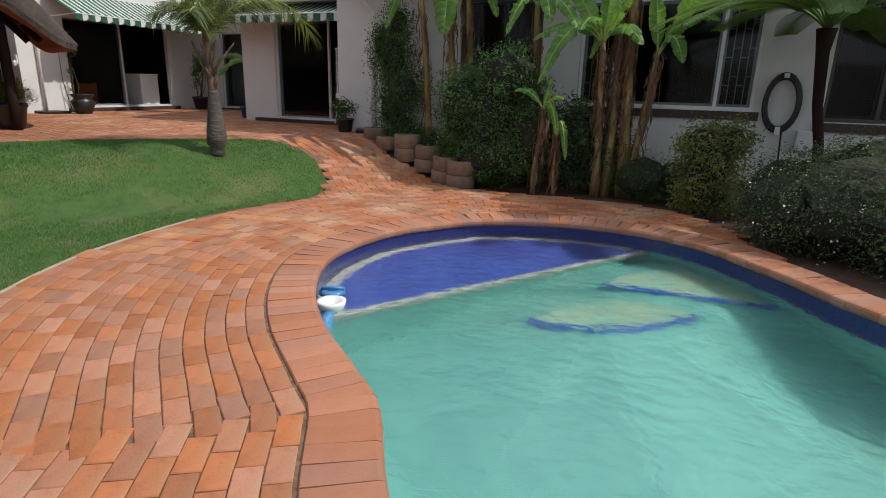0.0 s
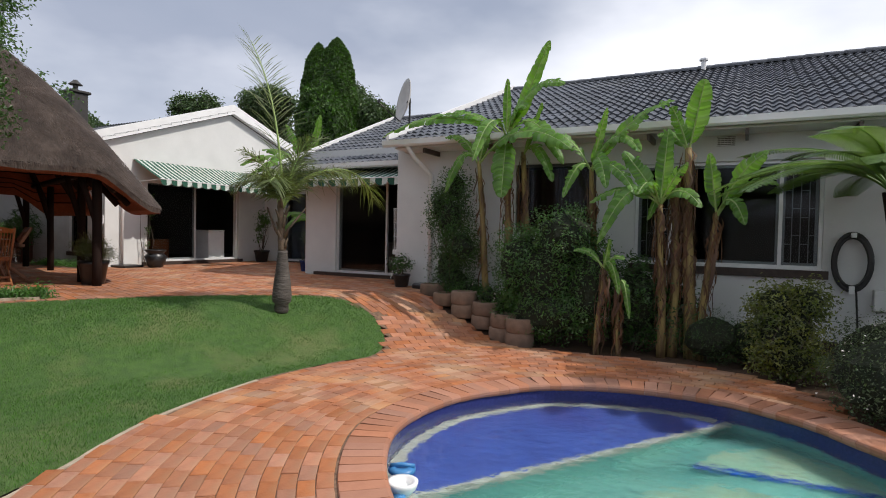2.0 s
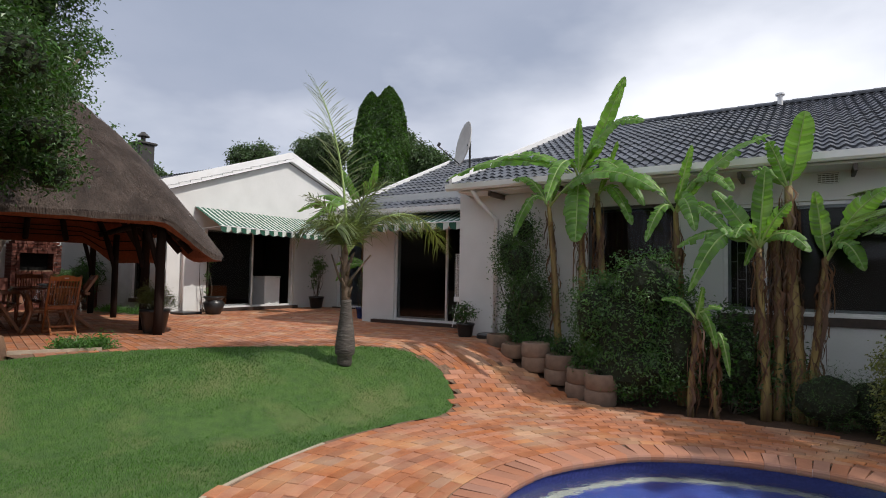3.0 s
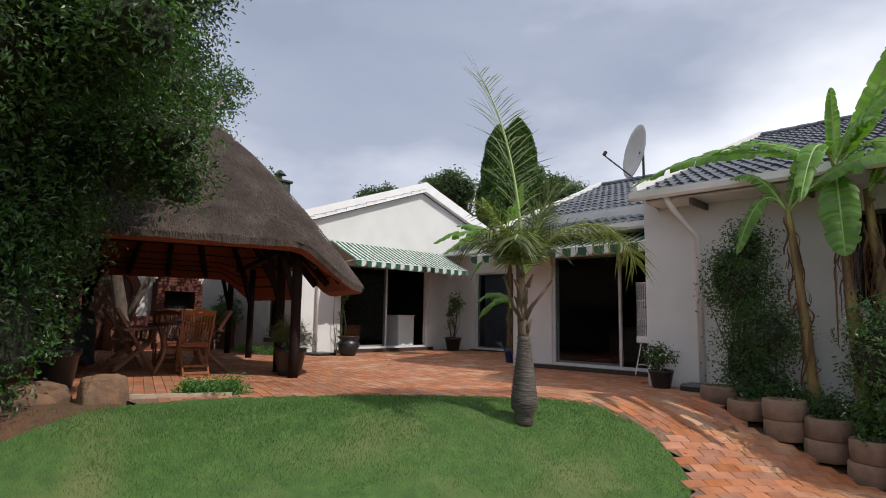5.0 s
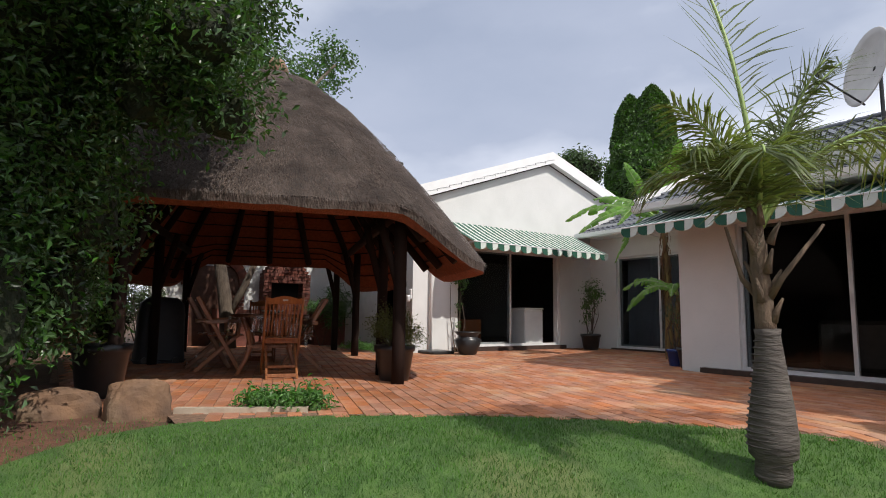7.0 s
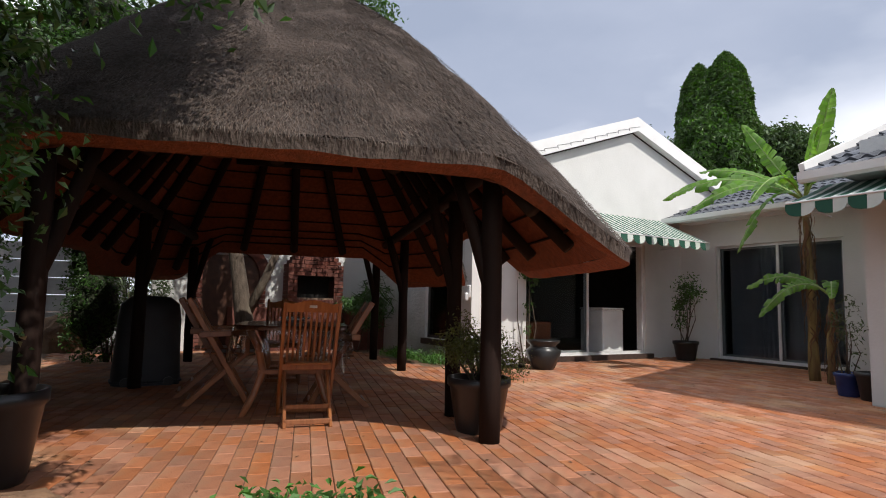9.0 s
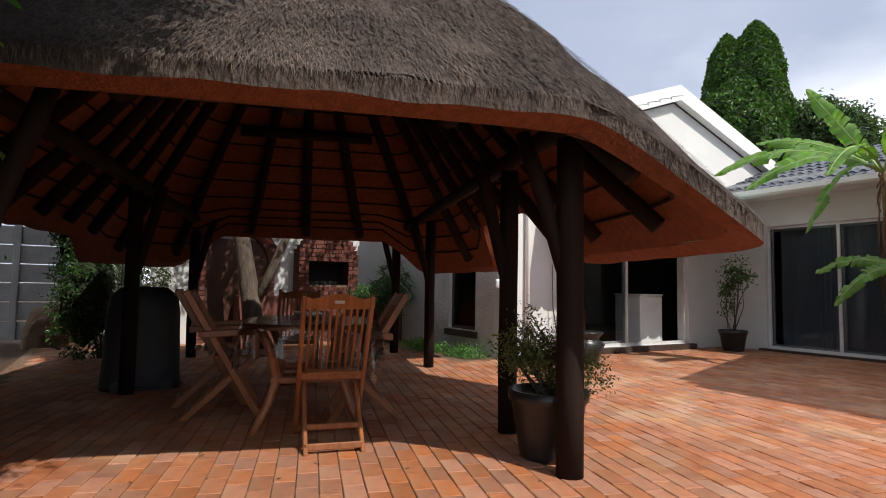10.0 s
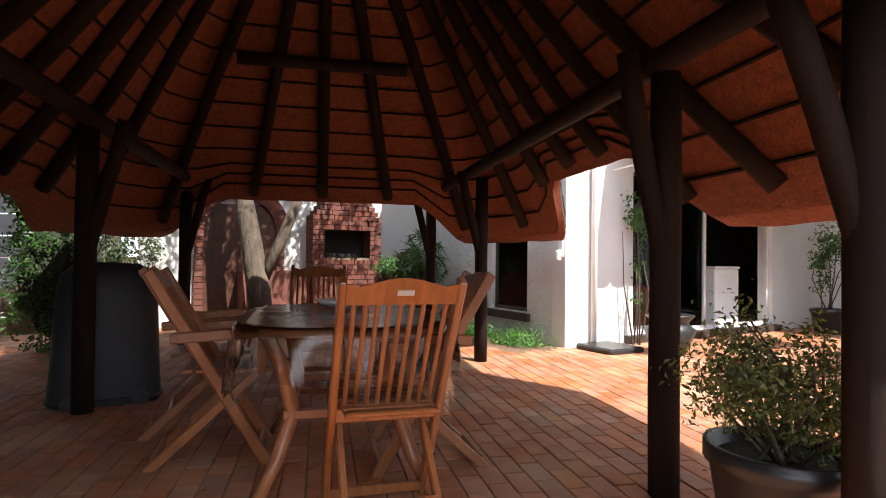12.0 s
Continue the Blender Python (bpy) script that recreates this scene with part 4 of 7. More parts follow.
# ---- simple boundary and braai wall ----
walling("wall_court", -16.55, 3.55, -16.55, YS, -0.2, 2.15, M_WALL, [], "white plaster courtyard wall", back=1)
# ---- doors and windows ----
def frame_bars(bm, x0, x1, z0, z1, t=0.045, d=0.05, mull=(), y=0.0):
    box(bm, (x0, y, z0), (x0 + t, y + d, z1)), box(bm, (x1 - t, y, z0), (x1, y + d, z1))
    box(bm, (x0 + t, y, z0), (x1 - t, y + d, z0 + t)), box(bm, (x0 + t, y, z1 - t), (x1 - t, y + d, z1))
    for m in mull:
        box(bm, (m - t / 2, y + 0.002, z0 + t), (m + t / 2, y + d - 0.002, z1 - t))


def opening(name, x, y, turn, w, z0, z1, mulls, mat, label, panes, category="", open_from=None):
    """A framed opening in a wall; local x runs along the wall, y into it."""
    ob = thing(name, x, y, 0, label, "", turn=turn)
    tagged(ob, kind="structure")
    bm = bmesh.new()
    frame_bars(bm, 0, w, z0, z1, mull=mulls, y=0.06)
    part("frame", bm, mat, ob)
    for a, b in panes:
        bm = bmesh.new()
        box(bm, (a, 0.083, z0 + 0.045), (b, 0.087, z1 - 0.045))
        p = part("pane", bm, M_GLASS, ob)
        p.visible_shadow = False
        bm = bmesh.new()
        frame_bars(bm, a, b, z0 + 0.045, z1 - 0.045, t=0.035, d=0.03, y=0.115)
        part("sash", bm, mat, ob)
    return ob


opening("door_gable", X1, 8.84, 90, 2.91, 0.10, 2.16, (1.46,), M_ALU, "white aluminium sliding door, one leaf open", [(0.045, 1.46)])
opening("door_recess", -12.10, Y3, 0, 2.18, 0.05, 2.14, (1.12,), M_ALU, "white aluminium sliding door with grey blinds behind", [(0.045, 1.10), (1.14, 2.13)])
opening("door_lounge", -7.44, Y2, 0, 2.26, 0.08, 2.03, (1.30,), M_ALU, "aluminium sliding door, one leaf open", [(0.045, 1.30)])
opening("window_small", -2.85, YA, 0, 1.32, 1.02, 2.13, (), M_BRONZE, "window with closed brown curtains", [(0.045, 1.27)])
opening("window_wide", -0.95, YA, 0, 2.36, 0.60, 2.06, (0.50, 1.88), M_ALU, "wide three-part window, its side lights barred", [(0.045, 0.48), (0.52, 1.86), (1.90, 2.31)])
opening("window_right", 2.20, YA, 0, 2.15, 0.50, 1.95, (0.6,), M_BRONZE, "dark window beside the tree fern", [(0.045, 0.58), (0.62, 2.10)])
opening("window_side", -14.35, YS, 0, 0.78, 0.35, 1.95, (), M_BRONZE, "dark window in the side wall", [(0.045, 0.73)])


def bars(x0, x1, z0, z1):
    g = thing("burglar_bars", x0, YA + 0.17, z0, "white painted steel burglar bars inside the window", "burglar bars", "burglar bars")
    bm = bmesh.new()
    n = 4
    for i in range(n + 1):
        x = (x1 - x0) * i / n
        tube(bm, [(x, 0, 0), (x, 0, z1 - z0)], 0.006, 6)
    for i in range(n):
        for k in range(3):
            z = (z1 - z0) * (0.2 + 0.27 * k + 0.09 * (i % 2))
            tube(bm, [((x1 - x0) * i / n, 0, z), ((x1 - x0) * (i + 1) / n, 0, z)], 0.005, 6)
    part("bar_grid", bm, M_WHITE, g)


bars(-0.90, -0.48, 0.66, 2.0), bars(0.97, 1.36, 0.66, 2.0)
slab("sill_course", (-1.02, YA - 0.05, 0.48), (1.48, YA - 0.002, 0.59), M_PLINTH, "dark brown brick sill")
slab("sill_course", (2.12, YA - 0.05, 0.38), (4.4, YA - 0.002, 0.49), M_PLINTH, "dark brown brick sill")
slab("sill_course", (-14.4, YS - 0.05, 0.24), (-13.5, YS - 0.002, 0.34), M_PLINTH, "dark brown brick sill")
slab("window_sill", (-0.95, YA - 0.03, 0.592), (1.41, YA + 0.06, 0.615), M_ALU, "grey window sill")
slab("door_step", (X1 - 0.2, 8.7, 0.0), (X1 + 0.10, 11.85, 0.098), M_PLINTH, "dark brown brick step under the door")
slab("door_step", (-12.2, Y3 - 0.10, 0.0), (-9.8, Y3 + 0.2, 0.048), M_PLINTH, "dark brown brick step under the door")
slab("door_step", (-7.95, Y2 - 0.12, 0.0), (-5.2, Y2 + 0.2, 0.078), M_PLINTH, "dark brown brick step under the lounge door")
# Flat dark slab on the wall paints the shade behind the louvres.
slab("air_brick_shade", (0.13, YA - 0.012, 2.27), (0.36, YA - 0.002, 2.40), M_ROOMDARK, "dark slab painting the shade between an air brick's louvres")
bm = bmesh.new()
for k in range(5):
    box(bm, (0.13, YA - 0.022, 2.272 + k * 0.027), (0.36, YA - 0.013, 2.284 + k * 0.027))
for k in range(6):
    box(bm, (0.13 + k * 0.044, YA - 0.021, 2.272), (0.138 + k * 0.044, YA - 0.013, 2.392))
tagged(finish(bm, "air_brick", M_WALL), "white louvred air brick", kind="structure")


def curtain(x0, x1, y, z0, z1, mat, label, name="curtain", folds=14, turn=0.0, base=(0, 0)):
    verts, faces = [], []
    n = folds * 8
    for j in range(2):
        for i in range(n + 1):
            u = i / n
            verts.append((x0 + (x1 - x0) * u, y + 0.03 * math.sin(2 * math.pi * folds * u) * (0.8 + 0.2 * j), z0 + (z1 - z0) * j))
    faces = [(i, i + 1, n + 2 + i, n + 1 + i) for i in range(n)]
    me = cloud("drape", verts, faces, mat, smooth=True)
    t = thing(name, 0, 0, 0, label, "curtain")
    me.parent = t
    return t


curtain(-2.83, -1.6, YA + 0.16, 0.95, 2.12, M_CURTAIN, "brown curtain drawn across the window")
curtain(-11.4, -11.0, Y3 + 0.25, 0.06, 2.1, M_BLIND, "grey curtain gathered inside the door", folds=5)


def blinds():
    b = thing("vertical_blind", -12.0, Y3 + 0.30, 0.08, "grey vertical blind hanging behind the glass door", "blind")
    me = None
    for i in range(24):
        if me is None:
            bm = bmesh.new()
            box(bm, (-0.04, -0.002, 0), (0.04, 0.002, 2.0))
            o = part("slat", bm, M_BLIND, b)
            me = o.data
        else:
            o = new("slat", me)
            o.parent = b
        o.matrix_basis = pose(0.05 + i * 0.087, 0, 0, 0, 0, 35 + 6 * math.sin(i * 2.3))


blinds()


def simple(name, a, b, mat, label, category, bevel=0.006, partname="body"):
    t = thing(name, (a[0] + b[0]) / 2, (a[1] + b[1]) / 2, a[2], label, category)
    bm = bmesh.new()
    w, d, h = (b[i] - a[i] for i in range(3))
    box(bm, (-w / 2, -d / 2, 0), (w / 2, d / 2, h), bevel)
    part(partname, bm, mat, t)
    return t


wm = simple("washing_machine", (-13.9, 11.05, 0.05), (-13.3, 11.62, 0.90), M_WHITE, "white washing machine inside the door", "washing machine", 0.02)
bm = bmesh.new()
box(bm, (-0.31, -0.30, 0.852), (0.31, 0.30, 0.89), 0.012)
part("lid", bm, M_WHITE, wm)
simple("cupboard", (-13.75, 9.35, 0.05), (-13.4, 9.85, 0.66), M_ORANGE, "orange brown wooden cabinet behind the glass", "cabinet", 0.01)
simple("sofa", (-7.2, 11.2, 0.05), (-5.6, 12.0, 0.75), M_ROOMDARK, "dark sofa inside the lounge", "sofa", 0.06)


# ---- awnings ----
def awning(name, x, y, turn, length, z_top, z_low, out, pitch, label):
    a = thing(name, x, y, 0, label, "awning", "awnings", turn)
    n = int(round(length / pitch))
    for i in range(n):
        for k, (mat, lab) in enumerate(((M_GREEN, "green canvas stripe"), (M_CANVAS, "white canvas stripe"))):
            bm = bmesh.new()
            x0 = i * pitch + (0 if k == 0 else pitch * 0.62)
            x1 = i * pitch + (pitch * 0.62 if k == 0 else pitch)
            pts = [(0.0, z_top), (-out * 0.5, (z_top + z_low) / 2 - 0.012), (-out, z_low)]
            for (ya, za), (yb, zb) in zip(pts, pts[1:]):
                bm.faces.new([bm.verts.new(p) for p in ((x0, ya, za), (x0, yb, zb), (x1, yb, zb), (x1, ya, za))])
            part("stripe", bm, mat, a, lab)
    # valance with rounded scallops, green at one side and white at the other
    m = int(round(length / (pitch * 2.0)))
    sw = length / m
    for i in range(m):
        for k, mat in enumerate((M_GREEN, M_CANVAS)):
            bm = bmesh.new()
            x0 = i * sw
            us = np.linspace(*((0.0, 0.55) if k == 0 else (0.55, 1.0)), 6)
            top = [(x0 + u * sw, -out - 0.004, z_low) for u in us]
            low = [(x0 + u * sw, -out - 0.012, z_low - 0.07 - 0.075 * math.sqrt(max(0.0, 1 - (2 * u - 1) ** 2))) for u in us]
            for j in range(5):
                bm.faces.new([bm.verts.new(p) for p in (top[j], low[j], low[j + 1], top[j + 1])])
            part("scallop", bm, mat, a, "green scallop" if k == 0 else "white scallop")
    bm = bmesh.new()
    tube(bm, [(0, -out, z_low + 0.0), (length, -out, z_low + 0.0)], 0.012, 8)
    for xx in (0.03, length - 0.03):
        tube(bm, [(xx, -0.01, z_low - 0.05), (xx, -out, z_low)], 0.010, 8)
    part("awning_frame", bm, M_ALU, a, "white tubular frame")
    return a


awning("awning", X1 + 0.012, 8.45, 90, 3.75, 2.66, 2.14, 1.05, 0.145, "green and white striped canvas awning over the gable door")
awning("awning", -8.62, Y2 - 0.012, 0, 3.40, 2.33, 2.02, 0.85, 0.145, "green and white striped canvas awning over the lounge door")


# ---- pipes, lamp, dish ----
def pipe_thing(name, pts, r, mat, label, category="pipe"):
    t = thing(name, *pts[0], label, category)
    bm = bmesh.new()
    o = Vector(pts[0])
    tube(bm, [Vector(p) - o for p in pts], r, 10)
    part("pipe", bm, mat, t, smooth=True)
    return t


pipe_thing("downpipe", [(-4.42, YA - 0.06, 0.08), (-4.42, YA - 0.06, 2.0), (-4.55, 8.12, 2.28), (-4.60, 7.97, 2.46)], 0.037, M_WHITE, "white painted downpipe on the front pier", "downpipe")
pipe_thing("downpipe", [(X1 + 0.05, 8.15, 0.03), (X1 + 0.05, 8.15, 2.3), (X1 + 0.05, 7.75, 2.75)], 0.035, M_WHITE, "white painted downpipe on the gabled front", "downpipe")
simple("downpipe_shoe", (-4.58, 8.15, -0.03), (-4.28, 8.45, 0.10), M_BLACK, "black rubber gully cover at the downpipe", "gully cover", 0.03)
simple("gully", (-12.80, 7.85, 0.0), (-12.25, 8.35, 0.07), M_BLACK, "dark gully surround under the downpipe", "gully", 0.02)
bm = bmesh.new()
for x in np.arange(-4.3, 9.2, 1.2):
    box(bm, (x - 0.02, 8.02, 2.33), (x + 0.02, 8.56, 2.41))
tagged(finish(bm, "rafter_ends", M_ROOMDARK), "dark rafter ends under the eave", kind="structure")


def wall_lamp():
    t = thing("wall_lamp", -12.93, YS - 0.002, 1.04, "small white wall lamp on the rough plaster corner", "lamp")
    bm = bmesh.new()
    box(bm, (-0.045, -0.03, 0), (0.045, 0, 0.20), 0.01)
    part("lamp_body", bm, M_WHITE, t)
    bm = bmesh.new()
    lathe(bm, [(0.03, -0.04), (0.038, -0.02), (0.038, 0.06), (0.03, 0.08)], 12, (0, -0.06))
    part("lamp_shade", bm, M_ALU, t)


wall_lamp()


def satellite_dish():
    t = thing("satellite_dish", -5.85, 9.95, 2.95, "pale grey satellite dish on a bracket on the roof", "satellite dish")
    bm = bmesh.new()
    rings = []
    for r, d in ((0.0, 0.0), (0.15, 0.01), (0.28, 0.035), (0.40, 0.075), (0.47, 0.105)):
        rings.append([bm.verts.new((r * 0.92 * math.cos(a), d, r * math.sin(a))) for a in (2 * math.pi * i / 28 for i in range(28))] if r else [bm.verts.new((0, 0, 0))])
    for i in range(28):
        bm.faces.new((rings[0][0], rings[1][i], rings[1][(i + 1) % 28]))
    for a, b in zip(rings[1:], rings[2:]):
        for i in range(28):
            bm.faces.new((a[i], b[i], b[(i + 1) % 28], a[(i + 1) % 28]))
    R = pose(0, 0, 0.78, 10, 0, 140)
    bmesh.ops.transform(bm, matrix=R, verts=bm.verts)
    o = part("reflector", bm, M_GREYMET, t, smooth=True)
    so = o.modifiers.new("thickness", "SOLIDIFY")
    so.thickness = 0.012
    bm = bmesh.new()
    tube(bm, [(0.05, 0, -0.15), (0.05, 0, 0.85)], 0.022, 8)
    tube(bm, [(0.05, 0, 0.75), (0.0, 0, 0.78)], 0.04, 8)
    tube(bm, [(0.05, 0, 0.2), (0.3, 0.25, 0.12)], 0.013, 6)
    part("mast", bm, M_BLACK, t, "dark steel mast")
    bm = bmesh.new()
    e = R @ Vector((0, 0.62, -0.18))
    s = R @ Vector((0, 0.06, -0.46))
    tube(bm, [s, e], 0.012, 6)
    tube(bm, [e, e + Vector((0.02, 0.03, 0.06))], 0.03, 8)
    part("feed_arm", bm, M_BLACK, t, "thin feed arm with receiver")


satellite_dish()


def roof_vent(x, y, z, label="small white roof vent near the ridge"):
    t = thing("roof_vent", x, y, z, label, "vent")
    bm = bmesh.new()
    lathe(bm, [(0.05, -0.1), (0.05, 0.10), (0.09, 0.11), (0.09, 0.15), (0.02, 0.18)], 12)
    part("cowl", bm, M_WHITE, t)


roof_vent(-0.45, 13.7, 4.84)


def chimney():
    t = thing("chimney", -17.0, 9.34, 0, "dark steel capped chimney behind the thatch", "chimney")
    bm = bmesh.new()
    box(bm, (-0.24, -0.24, 2.2), (0.24, 0.24, 4.85), 0.02)
    part("stack", bm, M_BRONZE, t)
    bm = bmesh.new()
    box(bm, (-0.30, -0.30, 4.85), (0.30, 0.30, 4.93), 0.02)
    tube(bm, [(0, 0, 4.93), (0, 0, 5.12)], 0.07, 10)
    tube(bm, [(0, 0, 5.12), (0, 0, 5.26)], [0.19, 0.05], 12)
    part("cap", bm, M_BRONZE, t)


chimney()


# ---- hose and bird cage ----
def hose_reel():
    t = thing("garden_hose", 1.72, YA - 0.05, 0.72, "coiled black garden hose hung on the wall", "hose")
    pts = []
    for i in range(9 * 28):
        a = 2 * math.pi * i / 28
        k = i / 28
        r = 0.245 + 0.022 * math.sin(k * 2.4)
        pts.append((r * 0.78 * math.cos(a), -0.035 - 0.022 * math.cos(k * 3.1), r * 1.38 * math.sin(a)))
    bm = bmesh.new()
    tube(bm, pts, 0.019, 6)
    part("coil", bm, M_RUBBER, t, smooth=True)
    bm = bmesh.new()
    box(bm, (-0.03, -0.10, 0.31), (0.03, 0.04, 0.37), 0.004)
    part("hook", bm, M_WHITE, t, "white wall hook")
    bm = bmesh.new()
    box(bm, (-0.03, -0.085, -0.40), (0.03, -0.06, -0.30), 0.004)
    part("tag", bm, M_WHITE, t, "white tag")
    bm = bmesh.new()
    tube(bm, [(0.05, -0.03, -0.33), (0.08, -0.02, -0.8), (0.06, -0.02, -1.2)], 0.012, 6)
    part("tail", bm, M_RUBBER, t)


hose_reel()
simple("meter_box", (1.95, YA - 0.12, 0.12), (2.13, YA - 0.004, 0.38), M_WALL, "white painted tap box on the wall", "tap box", 0.008)


def bird_cage():
    t = thing("bird_cage", -5.30, 9.20, 0.08, "tall white wire bird cage on a white stand", "bird cage")
    w, d, z0, z1 = 0.23, 0.20, 0.56, 1.36
    bm = bmesh.new()
    for i in range(15):
        x = -w + 2 * w * i / 14
        for y in (-d, d):
            tube(bm, [(x, y, z0), (x, y, z1)], 0.004, 4)
    for i in range(13):
        y = -d + 2 * d * i / 12
        for x in (-w, w):
            tube(bm, [(x, y, z0), (x, y, z1)], 0.004, 4)
    for z in (z0, z0 + 0.26, z0 + 0.53, z1):
        tube(bm, [(-w, -d, z), (w, -d, z), (w, d, z), (-w, d, z), (-w, -d, z)], 0.005, 5)
    for i in range(15):
        x = -w + 2 * w * i / 14
        tube(bm, [(x, -d, z1), (x, d, z1)], 0.004, 4)
    part("wire_cage", bm, M_WHITE, t)
    bm = bmesh.new()
    box(bm, (-w - 0.01, -d - 0.01, z0 - 0.09), (w + 0.01, d + 0.01, z0), 0.01)
    part("tray", bm, M_WHITE, t)
    bm = bmesh.new()
    for sx in (-1, 1):
        for sy in (-1, 1):
            tube(bm, [(sx * w * 0.8, sy * d * 0.8, z0 - 0.09), (sx * w * 1.15, sy * d * 1.05, 0)], 0.009, 6)
        tube(bm, [(sx * w, -d * 0.95, 0.15), (sx * w, d * 0.95, 0.15)], 0.006, 6)
    tube(bm, [(-w, -d * 0.95, 0.15), (w, -d * 0.95, 0.15)], 0.006, 6)
    part("stand", bm, M_WHITE, t, "white tubular stand")
    bm = bmesh.new()
    tube(bm, [(-w, 0, 1.0), (w, 0.05, 1.0)], 0.008, 6)
    part("perch", bm, M_DARKWOOD, t, "wooden perch")


bird_cage()


# ---- furniture in the shelter ----
def armchair(x, y, turn, arms=True, label="", group="folding chairs round the table"):
    """Faces local -y; its back stands at +y."""
    c = thing("folding_chair", x, y, 0, label, "chair", group, turn)
    w = 0.20

    def bar(name, p, q, sx, sy, lab=""):
        p, q = Vector(p), Vector(q)
        bm = bmesh.new()
        L = (q - p).length
        box(bm, (-sx / 2, -sy / 2, 0), (sx / 2, sy / 2, L), 0.006)
        d = (q - p).normalized()
        X = Vector((1, 0, 0))
        if abs(d.x) > 0.9:
            X = Vector((0, 0, 1))
        Y = d.cross(X).normalized()
        X = Y.cross(d).normalized()
        m = Matrix((X, Y, d)).transposed().to_4x4()
        m.translation = p
        bmesh.ops.transform(bm, matrix=m, verts=bm.verts)
        return part(name, bm, M_TEAK, c, lab)
    for s in (-1, 1):
        bar("back_post", (s * w, -0.24, 0.0), (s * w, 0.30, 0.93), 0.028, 0.05)
        bar("rear_leg", (s * (w - 0.035), 0.30, 0.0), (s * (w - 0.035), -0.20, 0.46), 0.026, 0.045)
        if arms:
            bar("arm", (s * (w + 0.02), 0.20, 0.62), (s * (w + 0.02), -0.24, 0.645), 0.028, 0.05)
            bar("arm_post", (s * (w + 0.005), -0.20, 0.44), (s * (w + 0.015), -0.20, 0.63), 0.024, 0.04)
    bar("front_rail", (-w, -0.205, 0.05), (w, -0.205, 0.05), 0.04, 0.02)
    bar("rear_rail", (-w + 0.03, 0.27, 0.05), (w - 0.03, 0.27, 0.05), 0.04, 0.02)
    bar("rear_rail", (-w + 0.03, 0.16, 0.14), (w - 0.03, 0.16, 0.14), 0.035, 0.02)
    bar("lower_rail", (-w, 0.006, 0.42), (w, 0.006, 0.42), 0.055, 0.022)
    # crest with a gentle arch
    bm = bmesh.new()
    n = 16
    d = Vector((0, 0.54, 0.93)).normalized()
    f, bk = [], []
    for y in (0, 0.024):
        row = []
        for i in range(n + 1):
            u = 2 * i / n - 1
            hgt = 0.80 + 0.10 + 0.035 * math.cos(u * math.pi / 2) ** 2 + (0.012 if abs(u) > 0.85 else 0)
            for s_ in (0.845, hgt):
                p = d * (s_ / d.z) * 1.0
                row.append(bm.verts.new((u * w * 0.99, p.y - 0.235 + y - 0.012, p.z)))
        f.append(row)
    for i in range(n):
        a, b = f[0][2 * i:2 * i + 4], f[1][2 * i:2 * i + 4]
        bm.faces.new((a[0], a[2], a[3], a[1])), bm.faces.new((b[0], b[1], b[3], b[2]))
        bm.faces.new((a[1], a[3], b[3], b[1])), bm.faces.new((a[0], b[0], b[2], a[2]))
    bm.faces.new((f[0][0], f[0][1], f[1][1], f[1][0])), bm.faces.new((f[0][-2], f[1][-2], f[1][-1], f[0][-1]))
    bmesh.ops.recalc_face_normals(bm, faces=bm.faces[:])
    part("crest_rail", bm, M_TEAK, c, "arched crest rail")
    bm = bmesh.new()
    box(bm, (-0.028, 0.0, 0), (0.028, 0.004, 0.02), 0.001, pose(0, 0.322, 0.880, -30, 0, 0))
    part("badge", bm, M_GREYMET, c, "small brass coloured badge")
    for i in range(9):
        x_ = -w + 0.042 + i * (2 * w - 0.084) / 8
        bar("slat", (x_, 0.010, 0.425), (x_, 0.263, 0.86), 0.018, 0.012)
    for i in range(7):
        y_ = -0.24 + i * 0.062
        bar("seat_slat", (-w + 0.03, y_, 0.455), (w - 0.03, y_, 0.455), 0.018, 0.05)
    return c


armchair(-9.91, 4.26, -103, False, "varnished hardwood folding chair, its slatted back to the lawn")
armchair(-10.97, 3.82, 168, True, "varnished hardwood folding armchair at the table's side")
armchair(-11.50, 3.80, 172, True, "hardwood folding armchair standing in the shade")
armchair(-10.45, 4.68, -16, True, "hardwood folding armchair near the open side")
armchair(-12.10, 4.66, 72, False, "hardwood folding chair at the table's far end")


